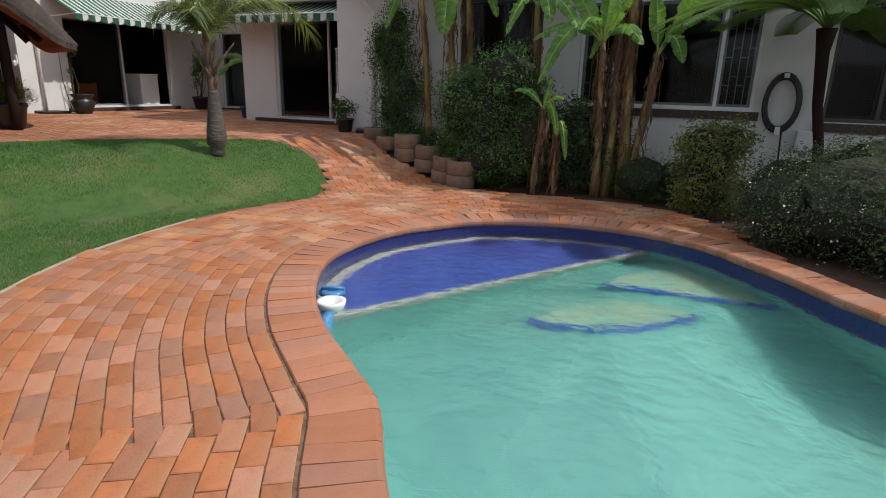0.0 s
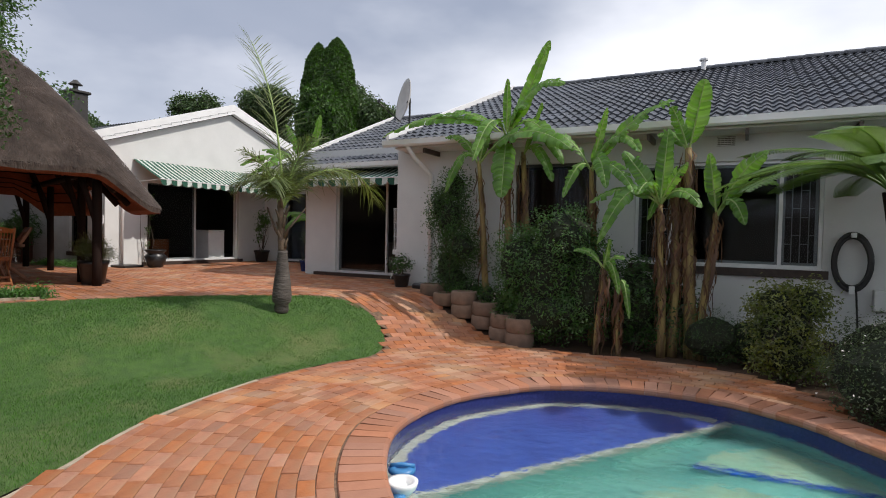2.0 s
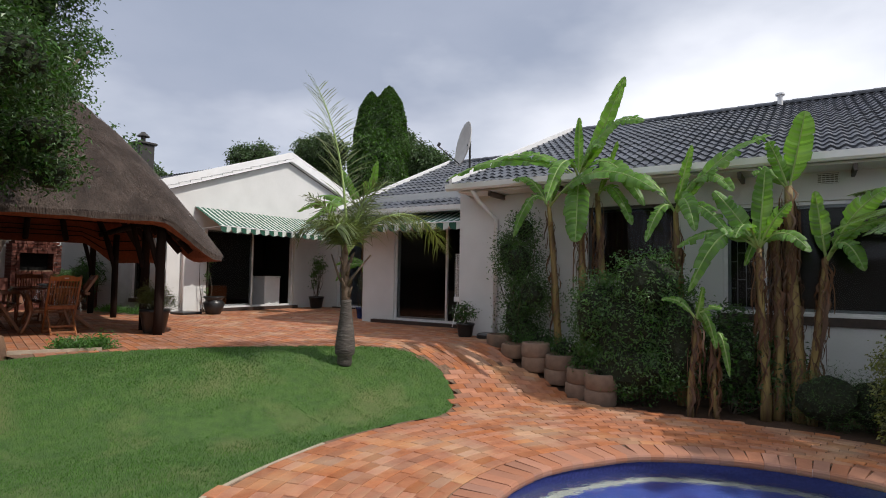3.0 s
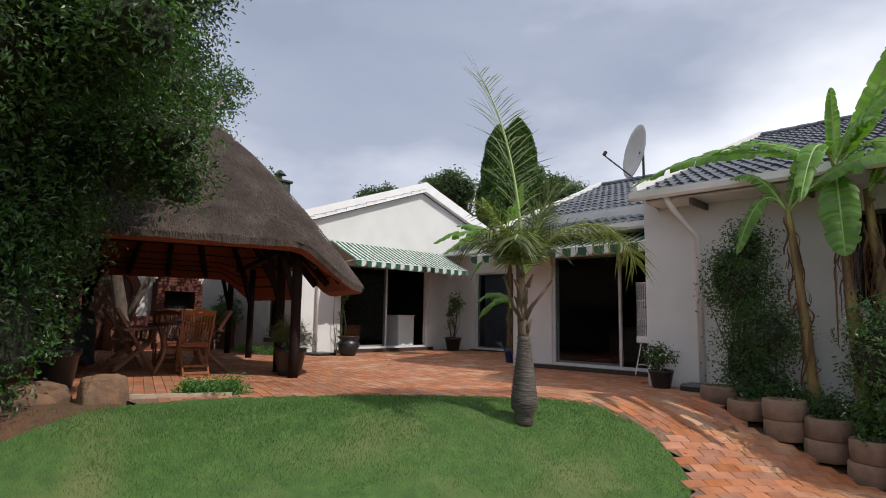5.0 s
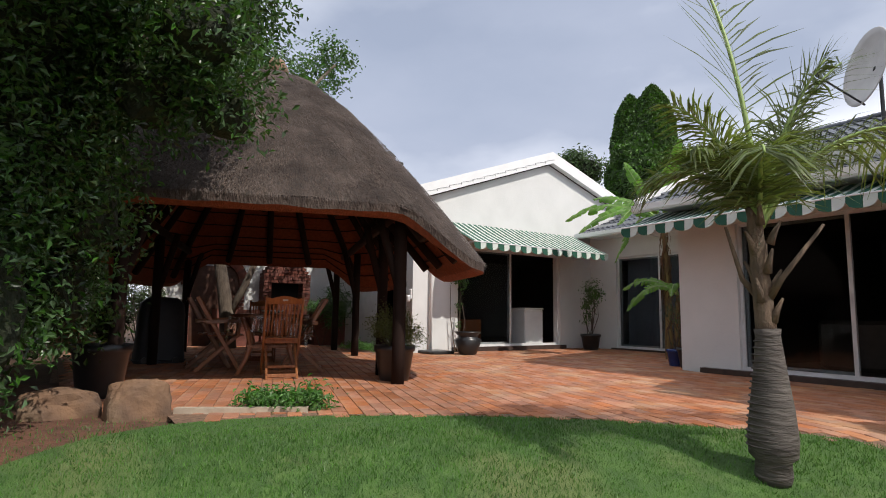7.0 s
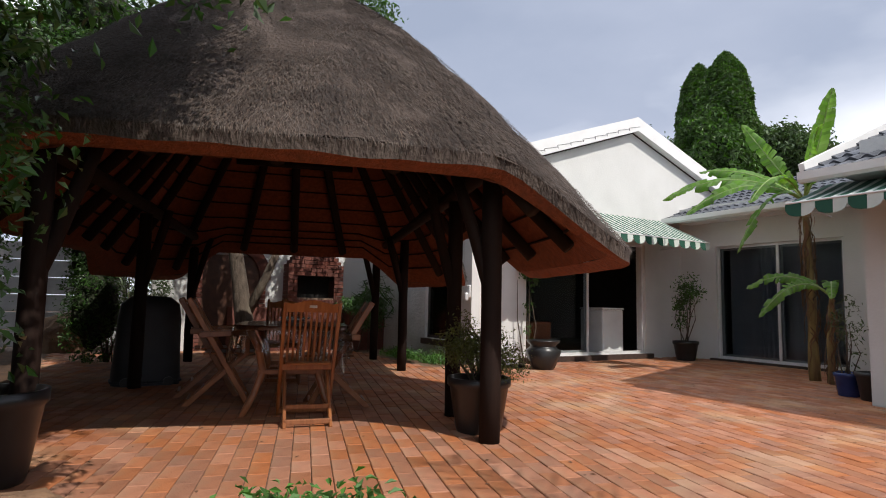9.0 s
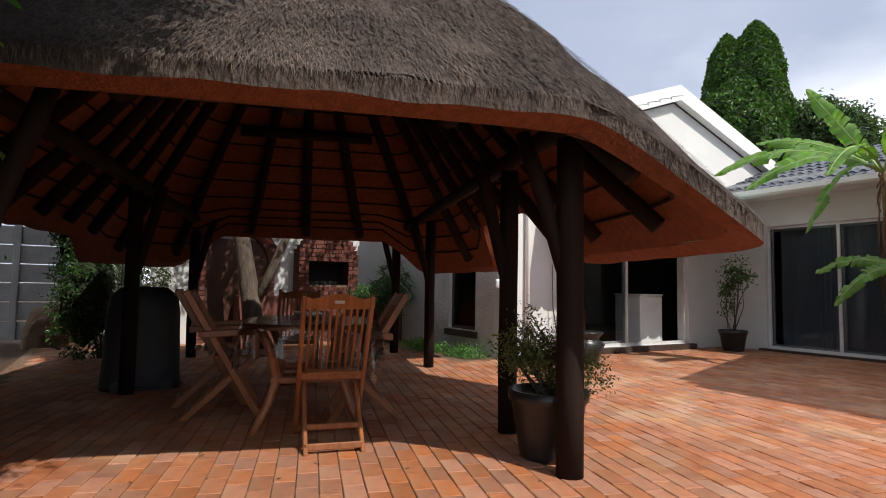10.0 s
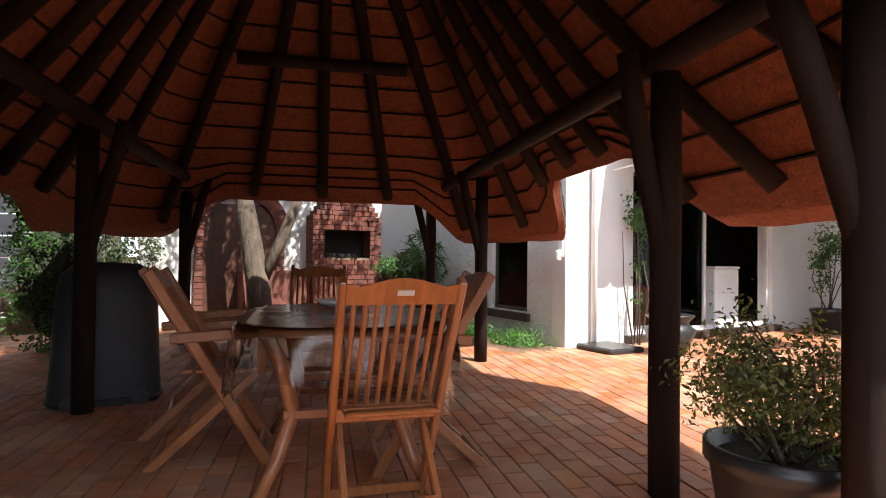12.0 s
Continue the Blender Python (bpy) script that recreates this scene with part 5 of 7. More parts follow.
def dining_table():
    t = thing("dining_table", -10.62, 4.34, 0, "oval hardwood table with curved legs on the terrace", "table", turn=-17)
    bm = bmesh.new()
    n = 40
    top = []
    for z in (0.69, 0.725):
        top.append([bm.verts.new((0.62 * math.copysign(abs(math.cos(a)) ** 0.6, math.cos(a)), 0.47 * math.copysign(abs(math.sin(a)) ** 0.6, math.sin(a)), z)) for a in (2 * math.pi * i / n for i in range(n))])
    bm.faces.new(top[0][::-1]), bm.faces.new(top[1])
    for i in range(n):
        bm.faces.new((top[0][i], top[0][(i + 1) % n], top[1][(i + 1) % n], top[1][i]))
    part("tabletop", bm, M_TEAK, t)
    for sx in (-1, 1):
        for sy in (-1, 1):
            bm = bmesh.new()
            tube(bm, [(sx * 0.50, sy * 0.36, 0.0), (sx * 0.42, sy * 0.28, 0.16), (sx * 0.36, sy * 0.22, 0.34), (sx * 0.40, sy * 0.26, 0.54), (sx * 0.46, sy * 0.33, 0.69)], [0.026, 0.03, 0.034, 0.032, 0.03], 8)
            part("leg", bm, M_TEAK, t, smooth=True)
    for sx in (-1, 1):
        bm = bmesh.new()
        box(bm, (sx * 0.37 - 0.02, -0.26, 0.32), (sx * 0.37 + 0.02, 0.26, 0.36), 0.005)
        part("stretcher", bm, M_TEAK, t)
    # clear plastic cloth with hanging folds
    c = thing("tablecloth", -10.62, 4.34, 0.727, "clear plastic tablecloth with crumpled hanging corners", "tablecloth", turn=-17)
    nx, ny = 40, 28
    verts, faces = [], []
    W, D = 0.90, 0.72
    for j in range(ny + 1):
        for i in range(nx + 1):
            x, y = -W + 2 * W * i / nx, -D + 2 * D * j / ny
            k = (abs(x / 0.64) ** 3.4 + abs(y / 0.49) ** 3.4) ** (1 / 3.4)
            over = max(0.0, k - 1)
            drop = over * 0.62
            s = (1 + 0.10 * over) / k if k > 1 else 1
            a = math.atan2(y, x)
            wave = 0.035 * math.sin(a * 15) * min(1, over * 4)
            px, py = (x * s * (1 + wave), y * s * (1 + wave)) if k > 1 else (x, y)
            verts.append((px, py, -drop * (0.9 + 0.25 * math.sin(a * 4 + 0.6)) + 0.004 * noise.noise(Vector((x * 7, y * 7, 0)))))
    for j in range(ny):
        for i in range(nx):
            a = j * (nx + 1) + i
            faces.append((a, a + 1, a + nx + 2, a + nx + 1))
    cloud("cloth", verts, faces, M_PVC, c, smooth=True)
    b = thing("bowl", -10.85, 4.42, 0.732, "white patterned bowl on the table", "bowl")
    bm = bmesh.new()
    lathe(bm, [(0.05, 0), (0.12, 0.02), (0.15, 0.045), (0.14, 0.045), (0.04, 0.012)], 20)
    part("dish", bm, M_WHITE, b, smooth=True)


dining_table()


def covered_barbecue():
    t = thing("covered_barbecue", -12.46, 3.30, 0, "barbecue under a grey vinyl cover beside the post", "barbecue")
    bm = bmesh.new()
    n, verts, faces = 32, [], []
    prof = [(1.0, 0.0), (1.02, 0.1), (0.98, 0.35), (0.95, 0.7), (0.88, 0.86), (0.6, 0.94), (0.0, 0.95)]
    for k, (r, z) in enumerate(prof):
        for i in range(n):
            a = 2 * math.pi * i / n
            kx = (abs(math.cos(a)) ** 5 + abs(math.sin(a)) ** 5) ** -0.2
            rr = r * kx * (1 + 0.03 * math.sin(a * 9 + z * 4) * (1 - z))
            verts.append((0.22 * rr * math.cos(a), 0.32 * rr * math.sin(a), z))
    for k in range(len(prof) - 1):
        for i in range(n):
            faces.append((k * n + i, k * n + (i + 1) % n, (k + 1) * n + (i + 1) % n, (k + 1) * n + i))
    cloud("cover", verts, faces, M_COVER, t, smooth=True)
    bm = bmesh.new()
    ring = [(0.232 * math.cos(a) * (abs(math.cos(a)) ** 5 + abs(math.sin(a)) ** 5) ** -0.2, 0.336 * math.sin(a) * (abs(math.cos(a)) ** 5 + abs(math.sin(a)) ** 5) ** -0.2, 0.05) for a in (2 * math.pi * i / 32 for i in range(33))]
    tube(bm, ring, 0.012, 6)
    part("hem", bm, M_COVER, t, "gathered hem of the cover", smooth=True)
    for sy in (-0.2, 0.2):
        bm = bmesh.new()
        tube(bm, [(0.20, sy, 0.05), (0.25, sy, 0.05)], 0.05, 16)
        part("wheel", bm, M_BLACK, t, "small black wheel")


covered_barbecue()


# ---- the built-in braai against the courtyard wall ----
def braai():
    x, y0 = -16.55, 6.36
    t = thing("braai", x, y0, 0, "red face brick built-in braai with a stepped chimney breast", "fireplace")
    h = 0.075
    z = 0.0
    row = 0
    while z < 2.6:
        half = 0.54 if z < 1.62 else max(0.22, 0.54 - (z - 1.62) * 0.85)
        half = round(half / 0.055) * 0.055
        n = max(2, int(round(2 * half / 0.225)))
        w = 2 * half / n
        off = w / 2 if row % 2 else 0.0
        edges = [-half] + [v for v in (-half + off + i * w for i in range(n + 1)) if -half + 0.03 < v < half - 0.03] + [half]
        for a, b in zip(edges, edges[1:]):
            if 1.00 < z + h / 2 < 1.45:
                if a < 0.36 and b > -0.36:
                    if a < -0.36 - 0.02:
                        b = -0.36
                    elif b > 0.36 + 0.02:
                        a = 0.36
                    else:
                        continue
            bm = bmesh.new()
            box(bm, (0, a + 0.005, z), (0.36, b - 0.005, z + h - 0.010))
            part("brick", bm, M_FACEBRICK_ONE, t)
        z += h
        row += 1
    bm = bmesh.new()
    box(bm, (0.004, -0.52, 0.0), (0.33, 0.52, 1.0))
    box(bm, (0.004, -0.52, 1.45), (0.33, 0.52, 1.60))
    box(bm, (0.004, -0.52, 1.0), (0.05, 0.52, 1.45))
    part("mortar", bm, M_CONC, t, "grey mortar behind the bricks")
    bm = bmesh.new()
    box(bm, (0.055, -0.355, 1.0), (0.30, 0.355, 1.01))
    box(bm, (0.055, -0.355, 1.01), (0.07, 0.355, 1.44))
    part("firebox", bm, M_SOOT, t, "sooty firebox")
    for s in (-1, 1):
        bm = bmesh.new()
        box(bm, (0.0, min(s * 0.64, s * 1.55), 0.0), (0.5, max(s * 0.64, s * 1.55), 0.80))
        part("counter", bm, M_FACEBRICK, t, "face brick side counter")


braai()
bm = bmesh.new()
for k in range(30):
    a = math.pi * k / 29
    box(bm, (0, -0.035, 0.0), (0.10, 0.035, 0.20), 0, pose(-16.548, 4.85 + 0.50 * math.cos(a), 1.35 + 0.50 * math.sin(a), math.degrees(a) - 90, 0, 0))
for s in (-1, 1):
    for k in range(17):
        box(bm, (-16.548, 4.85 + s * 0.56 - 0.055, k * 0.08), (-16.45, 4.85 + s * 0.56 + 0.055, k * 0.08 + 0.07))
tagged(finish(bm, "arch_bricks", M_FACEBRICK), "red brick arch round a garden gate", kind="structure")
slab("gate", (-16.54, 4.35, 0.0), (-16.50, 5.35, 1.75), M_DARKWOOD, "dark wooden gate under the brick arch")
walling("wall_court_side", -16.6, 7.70, -18.2, 7.70, -0.2, 2.15, M_WALL, [], "white plaster courtyard wall", back=-1)


def precast_fence():
    f = thing("precast_fence", -18.0, -9.0, 0, "grey precast concrete panel fence along the boundary", "fence")
    tagged(f, kind="structure")
    f["category"] = ""
    del f["category"]
    pm = qm = None
    for i in range(9):
        y = i * 1.52
        if qm is None:
            bm = bmesh.new()
            box(bm, (-0.06, -0.05, 0), (0.06, 0.05, 1.95), 0.008)
            qm = part("post", bm, M_PRECAST, f)
            o = qm
        else:
            o = new("post", qm.data)
            o.parent = f
        o.matrix_basis = pose(0, y, 0)
        for k in range(6):
            if i == 8:
                break
            if pm is None:
                bm = bmesh.new()
                box(bm, (-0.022, 0.05, 0), (0.022, 1.47, 0.30), 0.012)
                pm = part("panel", bm, M_PRECAST, f)
                o = pm
            else:
                o = new("panel", pm.data)
                o.parent = f
            o.matrix_basis = pose(0, y, 0.02 + k * 0.312)


precast_fence()


# ---- pots ----
def pot_profile(r, h):
    return [(r * 0.66, 0), (r * 0.72, h * 0.1), (r * 0.92, h * 0.82), (r * 1.0, h * 0.86), (r * 1.0, h), (r * 0.90, h), (r * 0.86, h * 0.88), (0.02, h * 0.86)]


def pot(x, y, z, r, h, mat, label, name="plant_pot", profile=None, n=28):
    t = thing(name, x, y, z, label, "pot")
    bm = bmesh.new()
    lathe(bm, profile or pot_profile(r, h), n)
    part("vessel", bm, mat, t, smooth=True)
    bm = bmesh.new()
    lathe(bm, [(r * 0.84, h * 0.87), (r * 0.84, h * 0.885), (r * 0.4, h * 0.90)], 16)
    part("soil", bm, M_SOIL, t)
    return t


def twiggy(name, x, y, z0, stems, blobs, count, size, mat, label, category="shrub", aspect=2.2, seed=1, clump=12, spread=0.05, bark=None, inner=False, thick=0.6, petals=0):
    """A plant: bent stems from its foot into its leafy blobs."""
    t = thing(name, x, y, z0, label, category)
    rng = np.random.default_rng(seed)
    B = [(bx - x, by - y, bz - z0, rx, ry, rz) for bx, by, bz, rx, ry, rz in blobs]
    bm = bmesh.new()
    for i in range(stems):
        b = B[i % len(B)]
        e = Vector((b[0] + rng.normal(0, b[3] * 0.45), b[1] + rng.normal(0, b[4] * 0.45), b[2] + rng.normal(0, b[5] * 0.3)))
        f = Vector((rng.normal(0, 0.03), rng.normal(0, 0.03), 0))
        m = f.lerp(e, 0.5) + Vector((rng.normal(0, 0.06), rng.normal(0, 0.06), 0.05))
        r = 0.006 + 0.004 * e.length
        tube(bm, [f, m, e], [r, r * 0.7, r * 0.3], 6)
    part("stem", bm, bark or M_BARK, t, smooth=True)
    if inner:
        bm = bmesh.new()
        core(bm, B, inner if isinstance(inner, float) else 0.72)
        part("dark_core", bm, M_SHADECORE, t, "solid core, coloured as dark as the shade inside the shrub")
    v, f = clumps(rng, B, count, size, aspect, clump, spread, thick)
    v[:, 2] = np.maximum(v[:, 2], 0.01)
    tagged(cloud("foliage", v, f, mat, t), kind="stuff")
    if petals:
        v, f = clumps(rng, B, petals, size * 0.7, 1.3, 3, 0.03, 0.02)
        tagged(cloud("blossom", v, f, M_PETAL, t, "small pale flowers"), kind="stuff")
    return t


pot(-9.02, 5.28, 0.0, 0.235, 0.40, M_BLACK, "black pot with a small leafy shrub by the post")
twiggy("potted_shrub", -9.02, 5.28, 0.35, 30, [(-9.02, 5.28, 0.60, 0.25, 0.25, 0.16), (-8.92, 5.40, 0.50, 0.20, 0.2, 0.15), (-9.1, 5.16, 0.62, 0.17, 0.17, 0.16), (-9.12, 5.2, 0.78, 0.03, 0.03, 0.12), (-8.95, 5.36, 0.72, 0.08, 0.08, 0.08)], 5200, 0.030, M_POTSHRUB, "small grey green shrub growing in a black pot", aspect=2.8, seed=4, spread=0.04, thick=0.8)
pot(-12.30, 12.14, 0.0, 0.23, 0.36, M_BLACK, "black pot with a slender young tree")
twiggy("potted_tree", -12.30, 12.14, 0.31, 9, [(-12.3, 12.14, 1.35, 0.18, 0.18, 0.32), (-12.1, 12.1, 1.25, 0.22, 0.2, 0.2), (-12.35, 12.1, 0.85, 0.08, 0.08, 0.3), (-12.4, 12.2, 1.1, 0.16, 0.15, 0.15)], 900, 0.06, M_LEAFMID, "slender young tree with sparse leaves in a pot", "tree", seed=6, spread=0.06, thick=0.9)
urn_p = [(0.12, 0), (0.17, 0.03), (0.20, 0.10), (0.27, 0.28), (0.20, 0.33), (0.19, 0.36), (0.25, 0.42), (0.25, 0.44), (0.17, 0.40), (0.02, 0.38)]
pot(-12.05, 8.50, 0.0, 0.24, 0.44, M_BLACK, "squat black glazed urn near the gable door", "urn", urn_p, 8)
twiggy("climber", -12.70, 8.75, 0.0, 5, [(-12.7, 8.75, 1.5, 0.18, 0.2, 0.35), (-12.7, 8.75, 0.9, 0.05, 0.06, 0.5)], 420, 0.06, M_LEAFMID, "thin climbing plant beside the gable door", "plant", seed=8, thick=0.9)
pot(-8.72, 10.08, 0.0, 0.15, 0.27, M_POTBLUE, "small blue glazed pot by the pier")
twiggy("potted_plant", -8.72, 10.08, 0.22, 6, [(-8.72, 10.08, 0.75, 0.14, 0.14, 0.45)], 260, 0.07, M_LEAFGREY, "thin plant growing in a blue pot", "plant", seed=9, aspect=4, thick=0.9)
pot(-8.42, 9.95, 0.0, 0.17, 0.31, M_BLACK, "black pot beside the blue one")
pot(-4.86, 8.28, 0.0, 0.16, 0.24, M_BLACK, "dark pot with a small bushy plant by the pier")
twiggy("potted_plant", -4.86, 8.28, 0.20, 10, [(-4.86, 8.28, 0.42, 0.20, 0.20, 0.15)], 900, 0.045, M_LEAFDARK, "small bushy plant in a pot by the pier", "plant", seed=10, thick=0.8, petals=40)
pot(-9.05, 2.42, 0.0, 0.24, 0.46, M_BLACK, "tall black drum pot by the shelter post")
# ---- banana plants ----
def banana_leaf(parent, rng, base, tip, arch, width, torn=0.6, face=0.5, mat=None):
    """A long blade on a thick midrib from base to tip, bowed up by arch and torn crosswise into strips that sag."""
    n = 36
    base, tip = Vector(base), Vector(tip)
    mid = base.lerp(tip, 0.45) + Vector((0, 0, 2 * arch))
    pts = [base * (1 - u) ** 2 + mid * 2 * u * (1 - u) + tip * u * u for u in (i / n for i in range(n + 1))]
    stalk = 0.14
    nrm = Vector((rng.normal(0, 0.15), -face, 1 - face * 0.8))
    verts, faces = [], []
    for sgn in (-1, 1):
        i = int(n * stalk)
        while i < n:
            run = int(rng.integers(1, 4)) if rng.random() < torn else int(rng.integers(4, 9))
            j = min(n, i + run)
            sag = rng.uniform(-0.45, 0.15) if torn > 0.3 else rng.uniform(-0.08, 0.05)
            short = rng.uniform(0.82, 1.0)
            for k in range(i, j):
                quad = []
                for q in (k, k + 1):
                    u = min(1.0, max(0.0, (q / n - stalk) / (1 - stalk)))
                    w = 0.5 * width * short * (max(0.0, math.sin(math.pi * u ** 0.85)) ** 0.45 if 0 < u < 1 else 0.06)
                    if q == j and j < n:
                        w *= 0.86
                    t = (pts[min(q + 1, n)] - pts[max(q - 1, 0)]).normalized()
                    sd = t.cross(nrm).normalized() * sgn
                    up = sd.cross(t)
                    up = up if up.dot(nrm) > 0 else -up
                    lift = 0.38 + sag
                    a = pts[q] + sd * w * 0.5 * math.cos(lift) + up * w * 0.5 * math.sin(lift) + t * w * 0.10
                    b = a + sd * w * 0.5 * math.cos(lift - 0.7 + sag) + up * w * 0.5 * math.sin(lift - 0.7 + sag) + t * w * 0.22
                    wob = 0.006 * math.sin(q * 2.1 + sgn)
                    quad.append((pts[q], a + up * wob, b - up * wob))
                c = len(verts)
                verts += [*quad[0], *quad[1]]
                faces += [(c, c + 1, c + 4, c + 3), (c + 1, c + 2, c + 5, c + 4)]
            i = j
    cloud("leaf", verts, faces, mat or M_BANLEAF, parent, smooth=True)
    bm = bmesh.new()
    tube(bm, pts, [0.016 * (1 - 0.85 * i / n) + 0.002 for i in range(n + 1)], 6)
    return bm


def banana(foot, top, leaves_, seed, r=0.06, dead=6, hanging=2, label="banana plant with broad torn leaves in the border"):
    """leaves_: tip (x, y, z), bow, width, how much it faces the garden. Places are those of the plan."""
    z = ground_z(*foot) - 0.03
    org = Vector((*foot, z))
    t = thing("banana_plant", *org, label, "banana plant", "banana plants")
    rng = np.random.default_rng(seed)
    top = Vector(top) - org
    bm = bmesh.new()
    us = np.linspace(0, 1, 14)
    pts = [Vector((0, 0, 0)).lerp(top, u) + Vector((0.025 * math.sin(5 * u + seed), 0.02 * math.cos(4 * u + seed), 0)) * (1 - u) for u in us]
    tube(bm, pts, [r * (1.2 - 0.6 * u) * (1 + 0.08 * math.sin(17 * u)) for u in us], 12)
    part("stem", bm, M_BANSTEM, t, "yellow and brown sheathed stem", smooth=True)
    v, f = [], []

    def strip(o, a, L, w, flare):
        s = Vector((-math.sin(a), math.cos(a), 0))
        out = Vector((math.cos(a), math.sin(a), 0))
        c = len(v)
        tw = rng.uniform(-1.2, 1.2)
        for k in range(7):
            q = k / 6
            ctr = o + out * flare * math.sin(min(1.0, q * 1.6) * 1.5) + Vector((0, 0, 0.25 * flare * math.sin(q * 3) - L * q)) + s * 0.03 * math.sin(q * 7 + a)
            d = s * math.cos(tw * q) + out * math.sin(tw * q)
            ww = w * (0.5 + math.sin(q * 2.8)) * (1 - q * 0.4)
            v.extend([ctr - d * ww, ctr + d * ww])
        f.extend([(c + 2 * k, c + 2 * k + 1, c + 2 * k + 3, c + 2 * k + 2) for k in range(6)])
    for i in range(dead * 5):
        u = rng.uniform(0.12, 1.0) ** 0.8
        a = rng.uniform(0, 2 * math.pi)
        o = Vector((0, 0, 0)).lerp(top, u) + Vector((math.cos(a), math.sin(a), 0)) * r * 0.85
        strip(o, a, rng.uniform(0.1, min(0.55, 0.1 + u * top.z)), rng.uniform(0.004, 0.013), rng.uniform(0.01, 0.06))
    for i in range(hanging):
        a = rng.uniform(0, 2 * math.pi)
        strip(top * rng.uniform(0.8, 1.0), a, rng.uniform(0.25, 0.5) * top.z, rng.uniform(0.010, 0.022), rng.uniform(0.04, 0.11))
    cloud("dry_sheath", v, f, M_DEADLEAF, t, "dry brown leaf sheaths", smooth=True)
    ribs = bmesh.new()
    for tip, arch, width, face in leaves_:
        bm2 = banana_leaf(t, rng, top - Vector((0, 0, 0.06)), Vector(tip) - org, arch, width, 0.25 if face > 0.8 else 0.75, face)
        me = bpy.data.meshes.new("tmp")
        bm2.to_mesh(me)
        bm2.free()
        ribs.from_mesh(me)
        bpy.data.meshes.remove(me)
    part("midrib", ribs, M_BANRIB, t, "pale green leaf midribs", smooth=True)
    return t


banana((-2.62, 7.95), (-2.76, 7.90, 2.52), [((-4.95, 7.75, 2.58), 0.32, 0.32, 0.4), ((-2.06, 7.75, 3.80), -0.05, 0.32, 0.95), ((-1.75, 7.5, 3.08), 0.34, 0.30, 0.5), ((-2.66, 7.5, 1.52), 0.10, 0.44, 0.95),
                                            ((-1.75, 7.55, 1.98), 0.40, 0.30, 0.5), ((-2.74, 7.85, 3.35), 0.0, 0.17, 0.9), ((-3.95, 7.8, 2.85), 0.20, 0.24, 0.4), ((-2.30, 7.5, 2.80), 0.22, 0.26, 0.6), ((-2.9, 7.0, 2.0), 0.40, 0.26, 0.3)], 21, 0.06, 10, 3)
banana((-3.02, 7.97), (-3.22, 7.90, 2.12), [((-1.58, 7.30, 2.15), 0.38, 0.42, 0.6), ((-3.68, 7.65, 1.62), 0.36, 0.26, 0.5), ((-3.75, 7.75, 2.50), 0.20, 0.24, 0.4), ((-3.0, 7.8, 2.75), 0.0, 0.2, 0.8)], 22, 0.055, 7, 1, "tall yellow banana stem with dry sheaths in the border")
banana((-2.38, 8.05), (-2.52, 8.0, 2.25), [((-1.95, 7.7, 1.75), 0.30, 0.24, 0.5), ((-2.2, 7.9, 2.95), 0.0, 0.18, 0.8)], 23, 0.06, 16, 5, "banana plant with split leaves near the small window")
banana((-1.33, 7.85), (-1.42, 7.80, 1.95), [((-0.32, 7.5, 2.72), 0.20, 0.32, 0.5), ((-0.72, 7.55, 2.10), 0.34, 0.26, 0.5), ((-0.72, 7.3, 1.52), 0.22, 0.24, 0.5), ((-1.12, 7.4, 1.62), 0.28, 0.26, 0.9), ((-2.15, 7.65, 2.42), 0.22, 0.26, 0.4),
                                            ((-1.2, 7.7, 2.75), 0.05, 0.18, 0.8), ((-1.7, 7.4, 1.5), 0.25, 0.2, 0.5)], 24, 0.055, 12, 3, "banana plant with arching leaves over the shrubs")
banana((-0.40, 7.58), (-0.46, 7.55, 1.45), [((-1.32, 7.35, 1.42), 0.20, 0.26, 0.5), ((-0.92, 7.45, 2.10), 0.05, 0.28, 0.8), ((-1.15, 7.1, 0.88), 0.42, 0.28, 0.5), ((-0.38, 7.5, 2.35), 0.0, 0.26, 0.9), ((-0.12, 7.3, 1.9), 0.08, 0.24, 0.7),
                                            ((0.05, 7.25, 1.35), 0.2, 0.24, 0.5), ((-0.65, 7.0, 1.5), 0.22, 0.22, 0.5)], 25, 0.05, 14, 4, "banana plant with young upright leaves")
banana((-0.08, 7.75), (-0.16, 7.75, 2.15), [((0.02, 7.60, 2.98), -0.02, 0.34, 0.95), ((-0.52, 7.6, 2.30), 0.10, 0.22, 0.7), ((-0.35, 7.5, 2.65), 0.05, 0.22, 0.8)], 26, 0.075, 34, 9, "old banana stem wrapped in dry brown sheaths")
banana((-0.26, 7.70), (-0.30, 7.72, 1.75), [((-0.6, 7.5, 1.2), 0.15, 0.18, 0.5)], 30, 0.055, 26, 7, "old banana stem with hanging dead leaves")
banana((0.02, 7.68), (0.20, 7.70, 1.32), [((0.74, 7.45, 2.02), 0.14, 0.30, 0.6), ((0.10, 7.6, 2.05), 0.0, 0.22, 0.8), ((0.52, 7.3, 1.15), 0.25, 0.24, 0.5), ((0.85, 7.4, 1.62), 0.2, 0.22, 0.5)], 27, 0.045, 14, 4, "leaning banana plant beside the wide window")
banana((-1.15, 7.20), (-1.08, 7.20, 0.62), [((-1.45, 7.1, 0.78), 0.10, 0.13, 0.5), ((-0.86, 7.1, 0.25), 0.22, 0.14, 0.6), ((-1.0, 7.15, 0.95), 0.0, 0.12, 0.8), ((-0.8, 7.1, 0.7), 0.08, 0.12, 0.5)], 28, 0.03, 8, 3, "small banana sucker among the shrubs")
